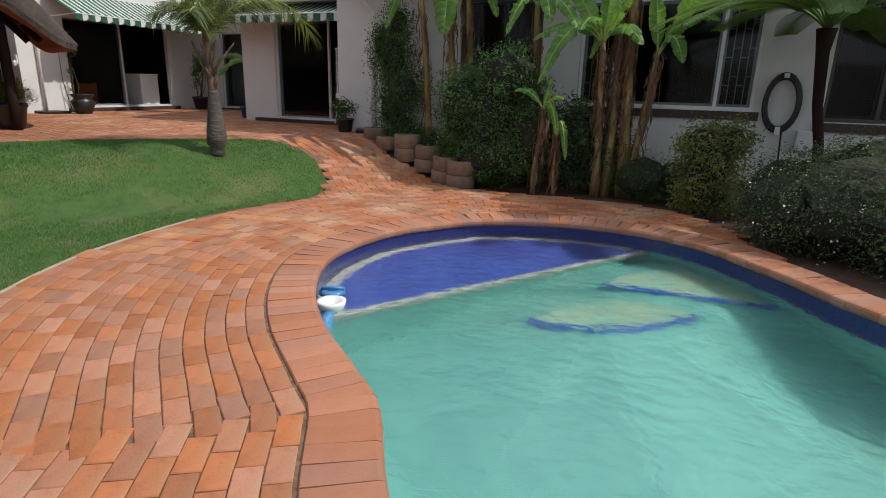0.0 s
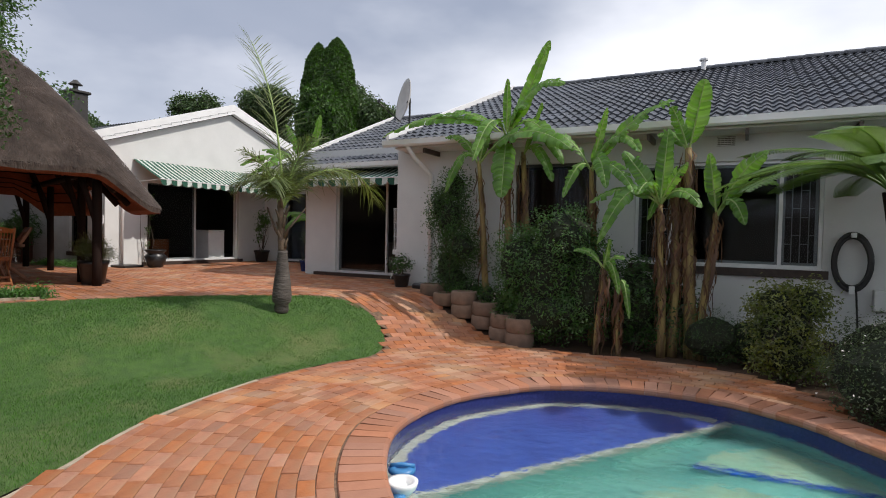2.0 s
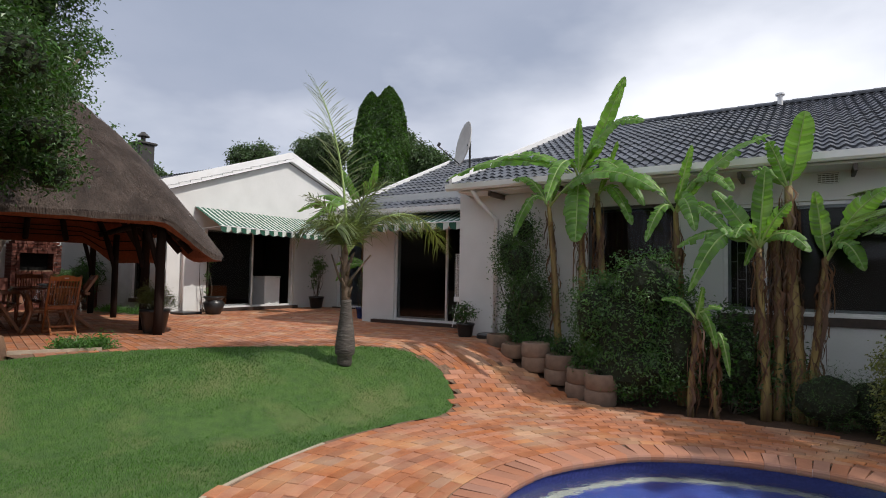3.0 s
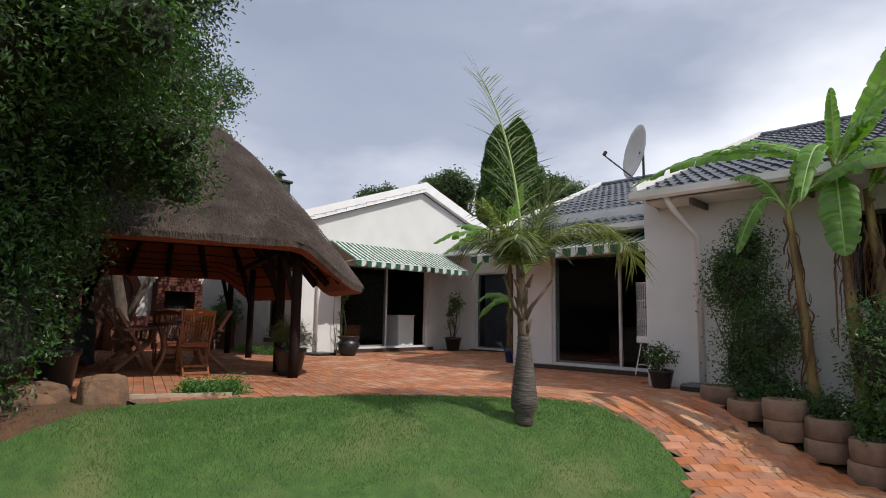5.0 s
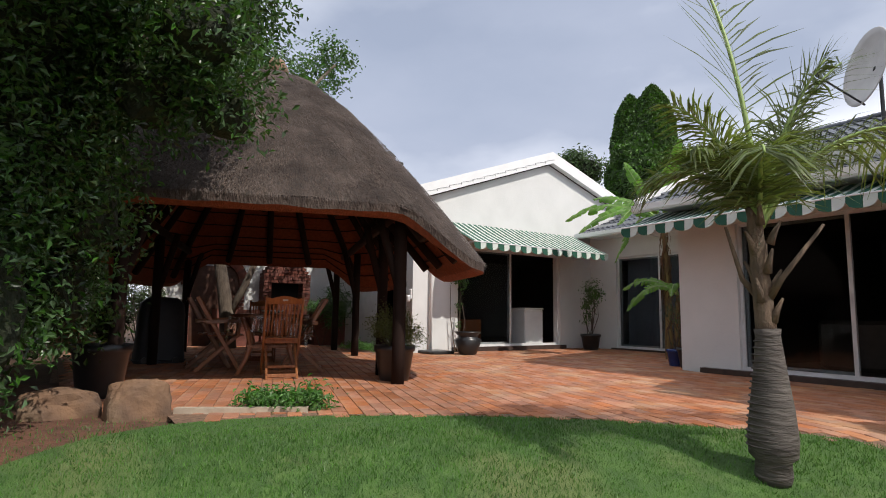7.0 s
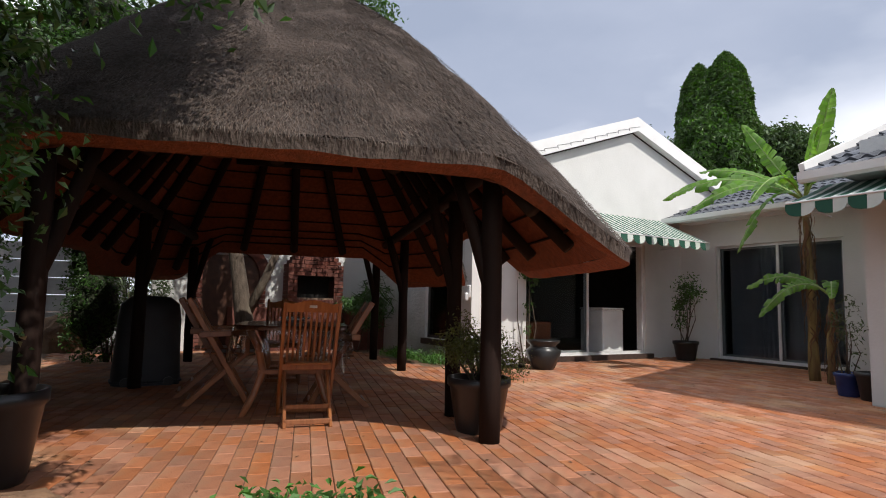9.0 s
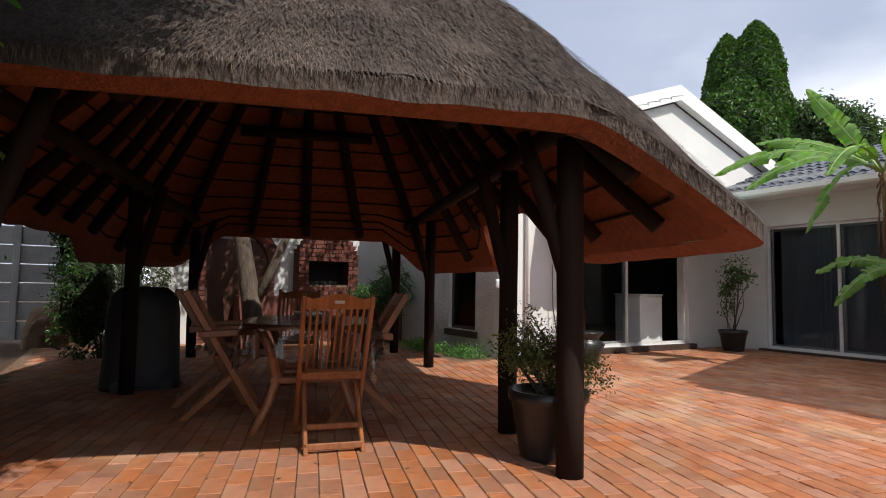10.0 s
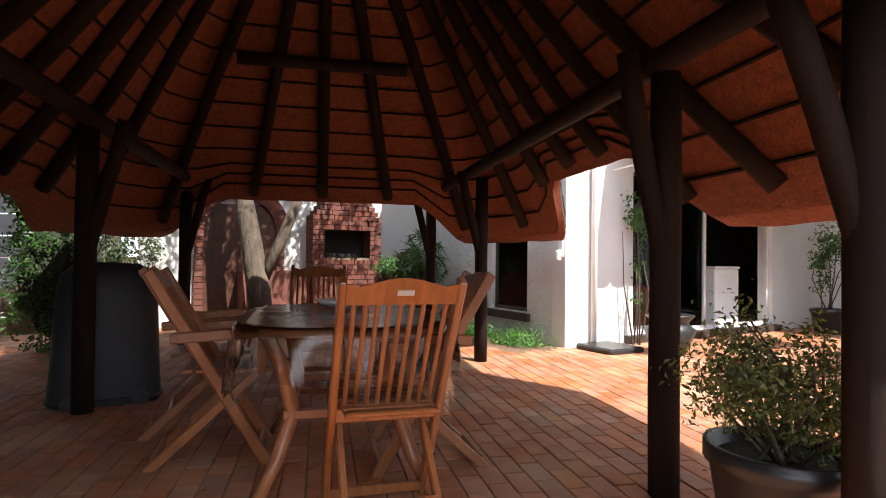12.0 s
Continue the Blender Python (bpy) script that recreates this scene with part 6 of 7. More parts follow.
banana((-0.88, 7.25), (-0.90, 7.25, 0.40), [((-0.72, 7.1, -0.05), 0.22, 0.12, 0.6), ((-1.05, 7.15, 0.65), 0.02, 0.12, 0.7)], 34, 0.022, 8, 3, "withered banana sucker at the border's edge")
banana((-9.62, 11.25), (-9.68, 11.22, 2.55), [((-11.15, 11.0, 3.15), 0.18, 0.34, 0.5), ((-11.55, 10.6, 2.70), 0.32, 0.36, 0.5), ((-10.9, 10.3, 2.35), 0.32, 0.34, 0.5), ((-10.6, 11.3, 3.85), 0.0, 0.30, 0.8), ((-9.2, 11.1, 3.95), 0.0, 0.34, 0.9),
                                             ((-8.75, 10.9, 2.95), 0.30, 0.30, 0.5), ((-9.8, 10.1, 2.35), 0.35, 0.30, 0.4), ((-10.3, 10.6, 1.75), 0.40, 0.28, 0.5), ((-9.1, 10.5, 3.3), 0.15, 0.3, 0.6)], 29, 0.06, 20, 7)
banana((-9.35, 11.05), (-9.28, 11.0, 1.2), [((-10.3, 10.8, 1.25), 0.22, 0.26, 0.5), ((-9.9, 10.4, 0.85), 0.28, 0.24, 0.5), ((-9.0, 10.4, 1.1), 0.2, 0.22, 0.4)], 33, 0.045, 8, 2, "small banana plant by the recessed door")


# ---- palm ----
def frond(rng, base, heading, rise, length, droop, leaf=0.35, count=44, stiff=0.4, wdt=0.011):
    n = 24
    pts, p, pitch = [], Vector(base), rise
    for i in range(n + 1):
        pts.append(p.copy())
        pitch -= droop * (0.3 + 1.4 * i / n) / n
        p = p + (length / n) * Vector((math.cos(heading) * math.cos(pitch), math.sin(heading) * math.cos(pitch), math.sin(pitch)))
    v, f = [], []
    for k in range(count):
        u = 0.14 + 0.86 * k / count
        i = min(n - 1, int(u * n))
        o = pts[i].lerp(pts[i + 1], u * n - i)
        t = (pts[i + 1] - pts[i]).normalized()
        sd = t.cross(Vector((0, 0, 1)))
        sd = sd.normalized() if sd.length > 0.05 else Vector((-math.sin(heading), math.cos(heading), 0))
        up = sd.cross(t).normalized()
        for s in (-1, 1):
            L = leaf * (0.45 + 0.75 * math.sin(math.pi * (0.12 + 0.8 * u))) * rng.uniform(0.75, 1.15)
            d = (t * (0.45 + 0.5 * u + rng.normal(0, 0.1)) + s * sd * 0.9 + up * rng.normal(0.15, 0.30)).normalized()
            w = wdt * rng.uniform(0.7, 1.2)
            x = d.cross(up).normalized() * w
            fall = Vector((0, 0, -1)) * L * (1 - stiff) * 0.55
            a, m_, e = o, o + d * L * 0.55 + fall * 0.25, o + d * L + fall
            c = len(v)
            v += [a - x * 0.5, a + x * 0.5, m_ + x, m_ - x, e]
            f += [(c, c + 1, c + 2, c + 3), (c + 3, c + 2, c + 4)]
    return pts, v, f


def palm():
    bx, by, bz = -4.97, 5.45, ground_z(-4.97, 5.45) - 0.02
    t = thing("palm_tree", bx, by, bz, "young queen palm with a swollen grey base on the lawn", "palm tree")
    rng = np.random.default_rng(31)
    bm = bmesh.new()
    pts, rad = [], []
    for z, r in ((0, 0.085), (0.04, 0.095), (0.12, 0.090), (0.15, 0.122), (0.24, 0.128), (0.40, 0.112), (0.60, 0.085), (0.72, 0.072), (0.80, 0.064), (0.84, 0.070)):
        pts.append((0.01 * math.sin(z * 3), 0, z)), rad.append(r)
    tube(bm, pts, rad, 20)
    for k in range(16):
        z = 0.20 + k * 0.038
        r = np.interp(z, [p[2] for p in pts], rad)
        lathe(bm, [(r + 0.001, z - 0.004), (r + 0.005, z), (r + 0.001, z + 0.004)], 20)
    part("trunk", bm, M_PALMBARK, t, "ringed grey trunk swollen at the base", smooth=True)
    bm = bmesh.new()
    pts = [(-0.03 * u, -0.02 * u, 0.82 + 0.72 * u) for u in np.linspace(0, 1, 14)]
    tube(bm, pts, [0.056 * (1 - 0.3 * u) * (1 + 0.10 * math.sin(u * 40)) for u in np.linspace(0, 1, 14)], 12)
    for k in range(12):
        a, z = k * 2.4, 0.88 + k * 0.055
        o = Vector((math.cos(a), math.sin(a), 0))
        tube(bm, [o * 0.04 + Vector((0, 0, z)), o * 0.062 + Vector((0, 0, z + 0.06)), o * 0.10 + Vector((0, 0, z + 0.13))], [0.026, 0.018, 0.007], 6)
    part("leaf_base", bm, M_PALMSTEM, t, "brown leaf bases round the stem", smooth=True)
    specs = [  # heading, rise, length, droop, leaf, stiff
        (184, 86, 2.30, 0.50, 0.50, 0.80), (70, 57, 1.85, 2.25, 0.40, 0.1), (30, 66, 1.15, 1.9, 0.34, 0.2), (150, 74, 0.85, 1.3, 0.32, 0.3), (100, 72, 1.0, 1.1, 0.34, 0.4),
        (55, 78, 1.15, 0.7, 0.36, 0.5), (215, 66, 0.8, 1.9, 0.32, 0.2), (-60, 66, 0.8, 1.9, 0.34, 0.2), (-100, 70, 0.75, 1.6, 0.32, 0.3), (20, 80, 1.0, 0.5, 0.34, 0.5), (240, 75, 0.9, 0.9, 0.3, 0.3)]
    for h, r, L, dr, lf, st in specs:
        big = r > 80
        p, v, f = frond(rng, (0, 0, 1.42 + (0.1 if big else 0)), math.radians(h), math.radians(r), L, dr, lf, 46 if big else 84, st, 0.0065 if big else 0.0070)
        bm = bmesh.new()
        tube(bm, p, [0.017 * (1 - 0.85 * i / len(p)) + 0.002 for i in range(len(p))], 6)
        fr = part("frond", bm, M_BANRIB, t, "arching frond with narrow leaflets", smooth=True)
        tagged(cloud("leaf_fringe", v, f, M_PALMLEAF, fr), kind="stuff")
    for s in (1, -1):
        bm = bmesh.new()
        tube(bm, [(s * 0.03, 0, 1.02), (s * 0.11, -0.02, 1.12), (s * (0.26 if s > 0 else 0.12), 0.16 * s, 1.42)], [0.026, 0.016, 0.009], 8)
        part("frond_stalk", bm, M_PALMSTEM, t, "thick old frond stalk", smooth=True)


palm()


def tree_fern():
    x, y = 1.98, 7.20
    z = ground_z(x, y) - 0.03
    t = thing("tree_fern", x, y, z, "tree fern with a dark trunk and a wide crown", "tree fern")
    rng = np.random.default_rng(41)
    bm = bmesh.new()
    P = [(0.12, 0, 0), (0.08, 0, 0.5), (0.03, 0, 0.9), (-0.05, 0, 1.3), (-0.10, 0, 1.85), (-0.10, 0, 2.08)]
    tube(bm, P, [0.085, 0.06, 0.052, 0.052, 0.065, 0.10], 14)
    part("trunk", bm, M_POLE, t, "dark fibrous trunk", smooth=True)
    top = (-0.10, 0, 2.06)
    n = 34
    for k in range(n):
        h = 2 * math.pi * k / n + rng.uniform(-0.12, 0.12)
        L = rng.uniform(1.45, 1.95)
        pts, p, pitch = [], Vector(top), math.radians(rng.uniform(50, 74))
        m = 18
        for i in range(m + 1):
            pts.append(p.copy())
            pitch -= 1.30 / m * (1.6 if i < 8 else 0.7)
            p = p + (L / m) * Vector((math.cos(h) * math.cos(pitch), math.sin(h) * math.cos(pitch), math.sin(pitch)))
        bm = bmesh.new()
        tube(bm, pts, [0.012 * (1 - 0.8 * i / m) + 0.001 for i in range(m + 1)], 5)
        fr = part("frond", bm, M_FERN, t, "lacy green frond", smooth=True)
        v, f = [], []
        q = 36
        for j in range(q):
            u = 0.2 + 0.8 * j / q
            i = min(m - 1, int(u * m))
            o = pts[i].lerp(pts[i + 1], u * m - i)
            d = (pts[i + 1] - pts[i]).normalized()
            sd = d.cross(Vector((0, 0, 1))).normalized()
            for s in (-1, 1):
                pl = 0.21 * math.sin(math.pi * min(1, (u - 0.12) * 1.02)) ** 0.7
                dd = (s * sd + d * 0.35 - Vector((0, 0, 0.12))).normalized()
                nl = 9
                for e in range(nl):
                    a = o + dd * pl * (e + 0.5) / nl
                    w = 0.046 * (1 - 0.7 * e / nl)
                    for g_ in (-1, 1):
                        tip = a + (d * g_ + dd * 0.5).normalized() * w + Vector((0, 0, -0.006))
                        c = len(v)
                        v += [a - dd * 0.009, a + dd * 0.009, tip]
                        f.append((c, c + 1, c + 2))
        tagged(cloud("leaf_fringe", v, f, M_FERN, fr), kind="stuff")


tree_fern()

# ---- shrubs of the border ----
G = ground_z
twiggy("tall_shrub", -3.72, 8.02, G(-3.7, 8.0), 14, [(-3.75, 8.0, 1.25, 0.36, 0.34, 0.55), (-3.65, 8.0, 1.75, 0.24, 0.24, 0.32), (-3.5, 7.95, 0.75, 0.38, 0.34, 0.4), (-3.95, 8.0, 1.4, 0.22, 0.25, 0.35), (-3.8, 8.0, 0.45, 0.3, 0.25, 0.4), (-3.6, 7.98, 0.25, 0.3, 0.22, 0.28)], 13000, 0.042, M_LEAFDARK, "tall narrow evergreen shrub beside the pier", seed=51, clump=14, spread=0.07, inner=0.6, thick=0.55)
twiggy("round_shrub", -1.95, 7.55, -0.57, 14, [(-1.95, 7.60, 0.35, 0.72, 0.55, 0.85), (-1.70, 7.55, 0.95, 0.55, 0.5, 0.5), (-2.35, 7.55, 0.55, 0.45, 0.45, 0.6), (-1.35, 7.55, 0.25, 0.45, 0.42, 0.75), (-1.9, 7.4, -0.1, 0.75, 0.4, 0.4)], 26000, 0.050, M_LEAFMID, "big rounded evergreen shrub over the paving", seed=52, clump=14, spread=0.06, inner=0.80, aspect=2.6)
twiggy("shrub", -0.75, 7.75, -0.57, 8, [(-0.75, 7.8, 0.1, 0.45, 0.4, 0.65), (-0.35, 7.9, -0.05, 0.4, 0.35, 0.5)], 7000, 0.055, M_LEAFDARK, "dark leafy undergrowth behind the bananas", seed=53, inner=0.75)
twiggy("shrub", 0.25, 7.65, -0.57, 8, [(0.2, 7.6, -0.25, 0.5, 0.4, 0.36), (0.6, 7.7, -0.28, 0.4, 0.4, 0.34)], 7000, 0.035, M_LEAFDARK, "low dark shrub below the wide window", seed=54, inner=0.8, aspect=5)
twiggy("variegated_shrub", 0.95, 7.1, -0.57, 10, [(0.95, 7.1, 0.0, 0.42, 0.38, 0.48), (0.85, 7.1, 0.25, 0.28, 0.28, 0.28), (1.15, 7.1, 0.3, 0.26, 0.26, 0.25), (1.0, 7.0, -0.3, 0.42, 0.3, 0.25)], 9000, 0.045, M_LEAFYEL, "variegated yellow and green shrub by the wall", seed=55, inner=0.72, thick=0.5)
twiggy("flowering_shrub", 2.35, 5.75, -0.57, 14, [(2.15, 5.75, -0.10, 0.80, 0.72, 0.56), (1.62, 5.75, -0.20, 0.46, 0.48, 0.42), (2.7, 5.3, -0.14, 0.8, 0.75, 0.54), (2.5, 6.3, 0.0, 0.9, 0.8, 0.55), (3.4, 5.2, -0.12, 0.8, 0.9, 0.5), (1.70, 6.2, -0.12, 0.5, 0.5, 0.48)], 42000, 0.030, M_LEAFGREY, "wide grey green shrub with pale blossom", seed=56, clump=10, spread=0.055, inner=0.86, aspect=2.2, petals=450)
twiggy("shrub", 3.2, 7.3, -0.57, 8, [(3.2, 7.3, -0.1, 0.9, 0.6, 0.5), (4.6, 7.0, 0.0, 1.0, 0.8, 0.6), (6.0, 6.2, 0.0, 1.2, 1.2, 0.7)], 9000, 0.05, M_LEAFDARK, "dark shrubs along the east end of the border", seed=57, inner=0.85)
twiggy("groundcover", -3.2, 7.9, G(-3.2, 7.9), 5, [(-3.4, 7.95, 0.12, 0.35, 0.2, 0.14), (-2.9, 7.8, 0.02, 0.3, 0.2, 0.16), (-2.6, 7.65, -0.1, 0.25, 0.2, 0.2)], 3500, 0.04, M_LEAFMID, "low leafy plants in the concrete planters", seed=58, inner=0.7, petals=60)
twiggy("herb_patch", -7.70, 3.60, 0.0, 12, [(-7.85, 3.44, 0.06, 0.20, 0.15, 0.08), (-7.62, 3.77, 0.07, 0.2, 0.16, 0.10), (-7.74, 3.60, 0.06, 0.2, 0.17, 0.09)], 2300, 0.050, M_LEAFFRESH, "fresh green mint growing at the terrace edge", seed=59, spread=0.05, thick=0.9)
twiggy("border_lilies", -13.6, 7.45, 0.0, 4, [(-13.4, 7.45, 0.05, 0.45, 0.22, 0.08), (-14.4, 7.35, 0.05, 0.6, 0.25, 0.08)], 2600, 0.11, M_LEAFFRESH, "low strappy green plants along the side wall", seed=60, aspect=9, spread=0.06, thick=0.9)
twiggy("spiky_plant", -15.6, 7.3, 0.0, 2, [(-15.6, 7.3, 0.9, 0.5, 0.35, 0.5)], 420, 0.55, M_LEAFDARK, "spiky dark yucca beside the braai", seed=61, aspect=22, clump=5, spread=0.02, thick=1.0)
twiggy("potted_fern", -15.6, 7.0, 0.0, 3, [(-15.7, 6.95, 0.88, 0.35, 0.35, 0.13)], 900, 0.09, M_LEAFMID, "leafy plant on the braai counter", seed=62, aspect=4, thick=0.9)
# This bush stands in for an unidentified dark column beyond the shelter.
twiggy("dark_bush", -14.9, 2.95, 0.0, 8, [(-14.9, 2.75, 0.75, 0.42, 0.40, 0.8), (-15.0, 2.7, 1.5, 0.36, 0.38, 0.5)], 5000, 0.06, M_LEAFDARK, "dense bush standing in for a dark upright shape beyond the shelter", seed=64, inner=0.82)
# Hedge added to keep southern daylight off the shelter floor.
twiggy("hedge", -12.2, 1.1, 0.0, 12, [(-10.6, 1.2, 0.9, 0.7, 0.5, 1.1), (-11.7, 1.1, 1.2, 0.8, 0.5, 1.3), (-12.9, 1.1, 1.1, 0.8, 0.5, 1.3), (-14.1, 1.2, 1.3, 0.8, 0.6, 1.4), (-15.2, 1.1, 1.2, 0.8, 0.6, 1.3)], 16000, 0.06, M_LEAFDARK, "tall dark hedge added to block light from the south", seed=65, inner=0.85, spread=0.08)
twiggy("bush", -16.0, 3.4, 0.0, 8, [(-15.9, 3.30, 0.95, 0.35, 0.5, 0.55), (-16.0, 2.9, 1.55, 0.4, 0.5, 0.5)], 4200, 0.06, M_LEAFGREY, "pale leafed bush against the courtyard wall", seed=63, thick=0.9)


def ring_planters():
    spots = [(-4.02, 7.92, 0, 1), (-3.68, 7.72, 0, 1), (-3.30, 7.62, 0, 2), (-2.92, 7.58, 0, 2), (-2.52, 7.38, 0, 2), (-2.20, 7.22, 0, 2)]
    first = None
    for i, (x, y, _, n) in enumerate(spots):
        z0 = ground_z(x, y) - 0.03
        for k in range(n):
            if first is None:
                t = thing("concrete_planter", x, y, z0, "round weathered brown concrete planter ring, stacked beside the paving", "planter", "planter rings")
                bm = bmesh.new()
                lathe(bm, [(0.185, 0), (0.20, 0.015), (0.205, 0.10), (0.20, 0.185), (0.19, 0.20), (0.15, 0.20), (0.145, 0.12), (0.02, 0.12)], 28)
                part("ring", bm, M_CONC, t, smooth=True)
                bm = bmesh.new()
                lathe(bm, [(0.14, 0.12), (0.14, 0.165), (0.05, 0.175)], 16)
                part("soil", bm, M_SOIL, t)
                first = t
            else:
                t = copy_thing(first, pose(x + 0.02 * math.sin(k * 5 + i), y, z0 + k * 0.2, 0, 0, 40 * i))


ring_planters()


# ---- trees ----
def tree(name, x, y, z0, trunk, limbs, blobs, count, size, mat, label, seed, clump=16, spread=0.16, thick=0.35, aspect=2.2, inner=None, bark=None, category="tree"):
    t = thing(name, x, y, z0, label, category)
    bm = bmesh.new()
    for pts, r0, r1 in [trunk] + limbs:
        n = len(pts)
        tube(bm, [Vector(p) - Vector((x, y, z0)) for p in pts], [r0 + (r1 - r0) * i / (n - 1) for i in range(n)], 10)
    part("trunk", bm, bark or M_BARK, t, "trunk with its limbs", smooth=True)
    rng = np.random.default_rng(seed)
    B = [(bx - x, by - y, bz - z0, rx, ry, rz) for bx, by, bz, rx, ry, rz in blobs]
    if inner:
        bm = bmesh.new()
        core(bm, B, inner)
        part("dark_core", bm, M_SHADECORE, t, "solid core, coloured as dark as the shade inside the crown")
    v, f = clumps(rng, B, count, size, aspect, clump, spread, thick)
    tagged(cloud("crown", v, f, mat, t), kind="stuff")
    return t


# Crown lobes east of x = -7 are added to cast shade on the rocks.
tree("evergreen_tree", -8.6, 0.9, -0.05,
     ([(-8.6, 0.9, -0.05), (-8.55, 0.95, 1.0), (-8.4, 1.0, 2.2), (-8.3, 1.0, 3.6)], 0.17, 0.07),
     [([(-8.5, 0.95, 1.3), (-8.0, 1.6, 2.3), (-7.6, 2.1, 2.9)], 0.07, 0.02), ([(-8.5, 0.95, 1.5), (-8.9, 1.6, 2.8), (-8.7, 2.3, 3.6)], 0.07, 0.02), ([(-8.4, 1.0, 2.0), (-7.6, 0.6, 3.0), (-7.0, 0.4, 3.6)], 0.07, 0.02), ([(-7.6, 2.1, 2.8), (-7.4, 2.6, 2.5), (-7.3, 2.95, 2.15)], 0.02, 0.006)],
     [(-8.3, 0.8, 3.4, 1.5, 1.3, 1.5), (-7.7, 1.5, 2.6, 0.95, 0.8, 0.95), (-8.3, 2.0, 3.1, 0.85, 0.7, 0.9), (-7.5, 0.7, 1.9, 0.9, 0.9, 0.9), (-8.1, 1.3, 1.65, 0.7, 0.6, 0.65), (-8.7, 1.8, 4.3, 1.0, 1.0, 0.8), (-8.0, 2.45, 2.65, 0.45, 0.4, 0.42), (-8.9, 0.3, 2.2, 1.0, 0.9, 1.1), (-7.2, -0.2, 2.6, 1.0, 1.0, 1.3), (-8.9, 2.7, 4.0, 0.5, 0.45, 0.4), (-8.9, 1.2, 1.0, 0.75, 0.6, 0.65), (-8.1, 0.3, 0.9, 0.8, 0.8, 0.75), (-7.6, 2.0, 3.6, 0.8, 0.7, 0.8), (-7.9, 1.9, 1.95, 0.55, 0.5, 0.6), (-8.4, 2.5, 3.4, 0.6, 0.5, 0.6), (-9.6, 1.2, 2.2, 0.9, 0.7, 1.0), (-8.35, 3.05, 3.35, 0.75, 0.55, 0.75), (-8.6, 2.9, 4.4, 0.9, 0.8, 0.8), (-8.0, 2.6, 2.9, 0.55, 0.5, 0.5), (-7.6, 1.4, 1.5, 0.6, 0.6, 0.7), (-7.55, 1.65, 0.75, 0.45, 0.42, 0.7), (-7.8, 1.75, 1.75, 0.6, 0.5, 0.7), (-8.3, 2.15, 1.55, 0.5, 0.42, 0.6), (-8.5, 2.0, 0.9, 0.4, 0.4, 0.5), (-8.0, 3.2, 5.2, 0.8, 0.7, 0.7), (-7.6, 1.8, 4.8, 1.0, 0.9, 0.9), (-6.7, 2.0, 3.1, 0.7, 0.55, 0.6), (-6.9, 1.2, 3.0, 1.0, 0.9, 0.9), (-6.0, 2.1, 2.95, 0.45, 0.4, 0.3), (-6.5, 1.6, 3.9, 0.7, 0.7, 0.5), (-7.35, 2.95, 2.15, 0.36, 0.26, 0.26), (-7.0, 2.7, 2.5, 0.45, 0.35, 0.3), (-7.6, 2.5, 2.3, 0.4, 0.35, 0.4)],
     200000, 0.062, M_LEAFDARK, "dense dark evergreen tree overhanging the lawn", 71, 18, 0.11, 0.35, inner=0.80)
# Many crown lobes are added where they stay hidden, to shade ground and fence.
tree("evergreen_tree", -12.6, 0.3, -0.05,
     ([(-12.6, 0.3, -0.05), (-12.5, 0.3, 1.2), (-12.6, 0.4, 2.6)], 0.16, 0.07), [],
     [(-12.6, 0.2, 3.2, 1.8, 1.2, 1.3), (-11.0, 0.4, 2.4, 1.2, 0.8, 1.1), (-14.2, 0.3, 2.3, 1.2, 0.9, 1.1), (-13.2, 2.0, 3.3, 1.3, 0.7, 0.7), (-15.0, 1.8, 3.3, 1.4, 1.0, 0.9), (-12.4, 0.6, 1.2, 1.5, 0.7, 0.8), (-10.6, 0.9, 1.0, 0.8, 0.5, 0.7), (-14.7, 2.5, 4.7, 1.5, 0.8, 0.8), (-16.3, 2.6, 4.6, 1.3, 1.0, 0.9), (-15.7, 1.2, 3.8, 1.3, 0.9, 0.9), (-15.5, 2.2, 3.1, 0.8, 0.9, 0.6), (-16.5, 2.9, 3.1, 0.9, 0.8, 0.6), (-17.3, 2.2, 3.4, 0.9, 0.9, 0.7), (-15.4, 3.0, 2.45, 0.6, 0.9, 0.4), (-16.7, 2.4, 2.5, 0.8, 0.9, 0.4), (-15.3, 1.6, 2.4, 0.8, 0.8, 0.5), (-15.6, 0.8, 1.6, 1.2, 0.6, 1.2), (-12.8, 1.5, 3.6, 1.2, 0.6, 0.6), (-11.2, 1.2, 3.4, 1.0, 0.6, 0.8), (-13.8, 0.9, 0.9, 1.0, 0.6, 0.9), (-10.0, 0.6, 3.6, 1.0, 0.8, 1.0), (-13.6, 2.8, 3.7, 0.8, 0.5, 0.5), (-14.3, 2.2, 4.2, 0.9, 0.6, 0.6)],
     76000, 0.075, M_LEAFDARK, "dense dark evergreen tree, largely added to shade the shelter's south side", 74, 18, 0.12, 0.35, inner=0.82)
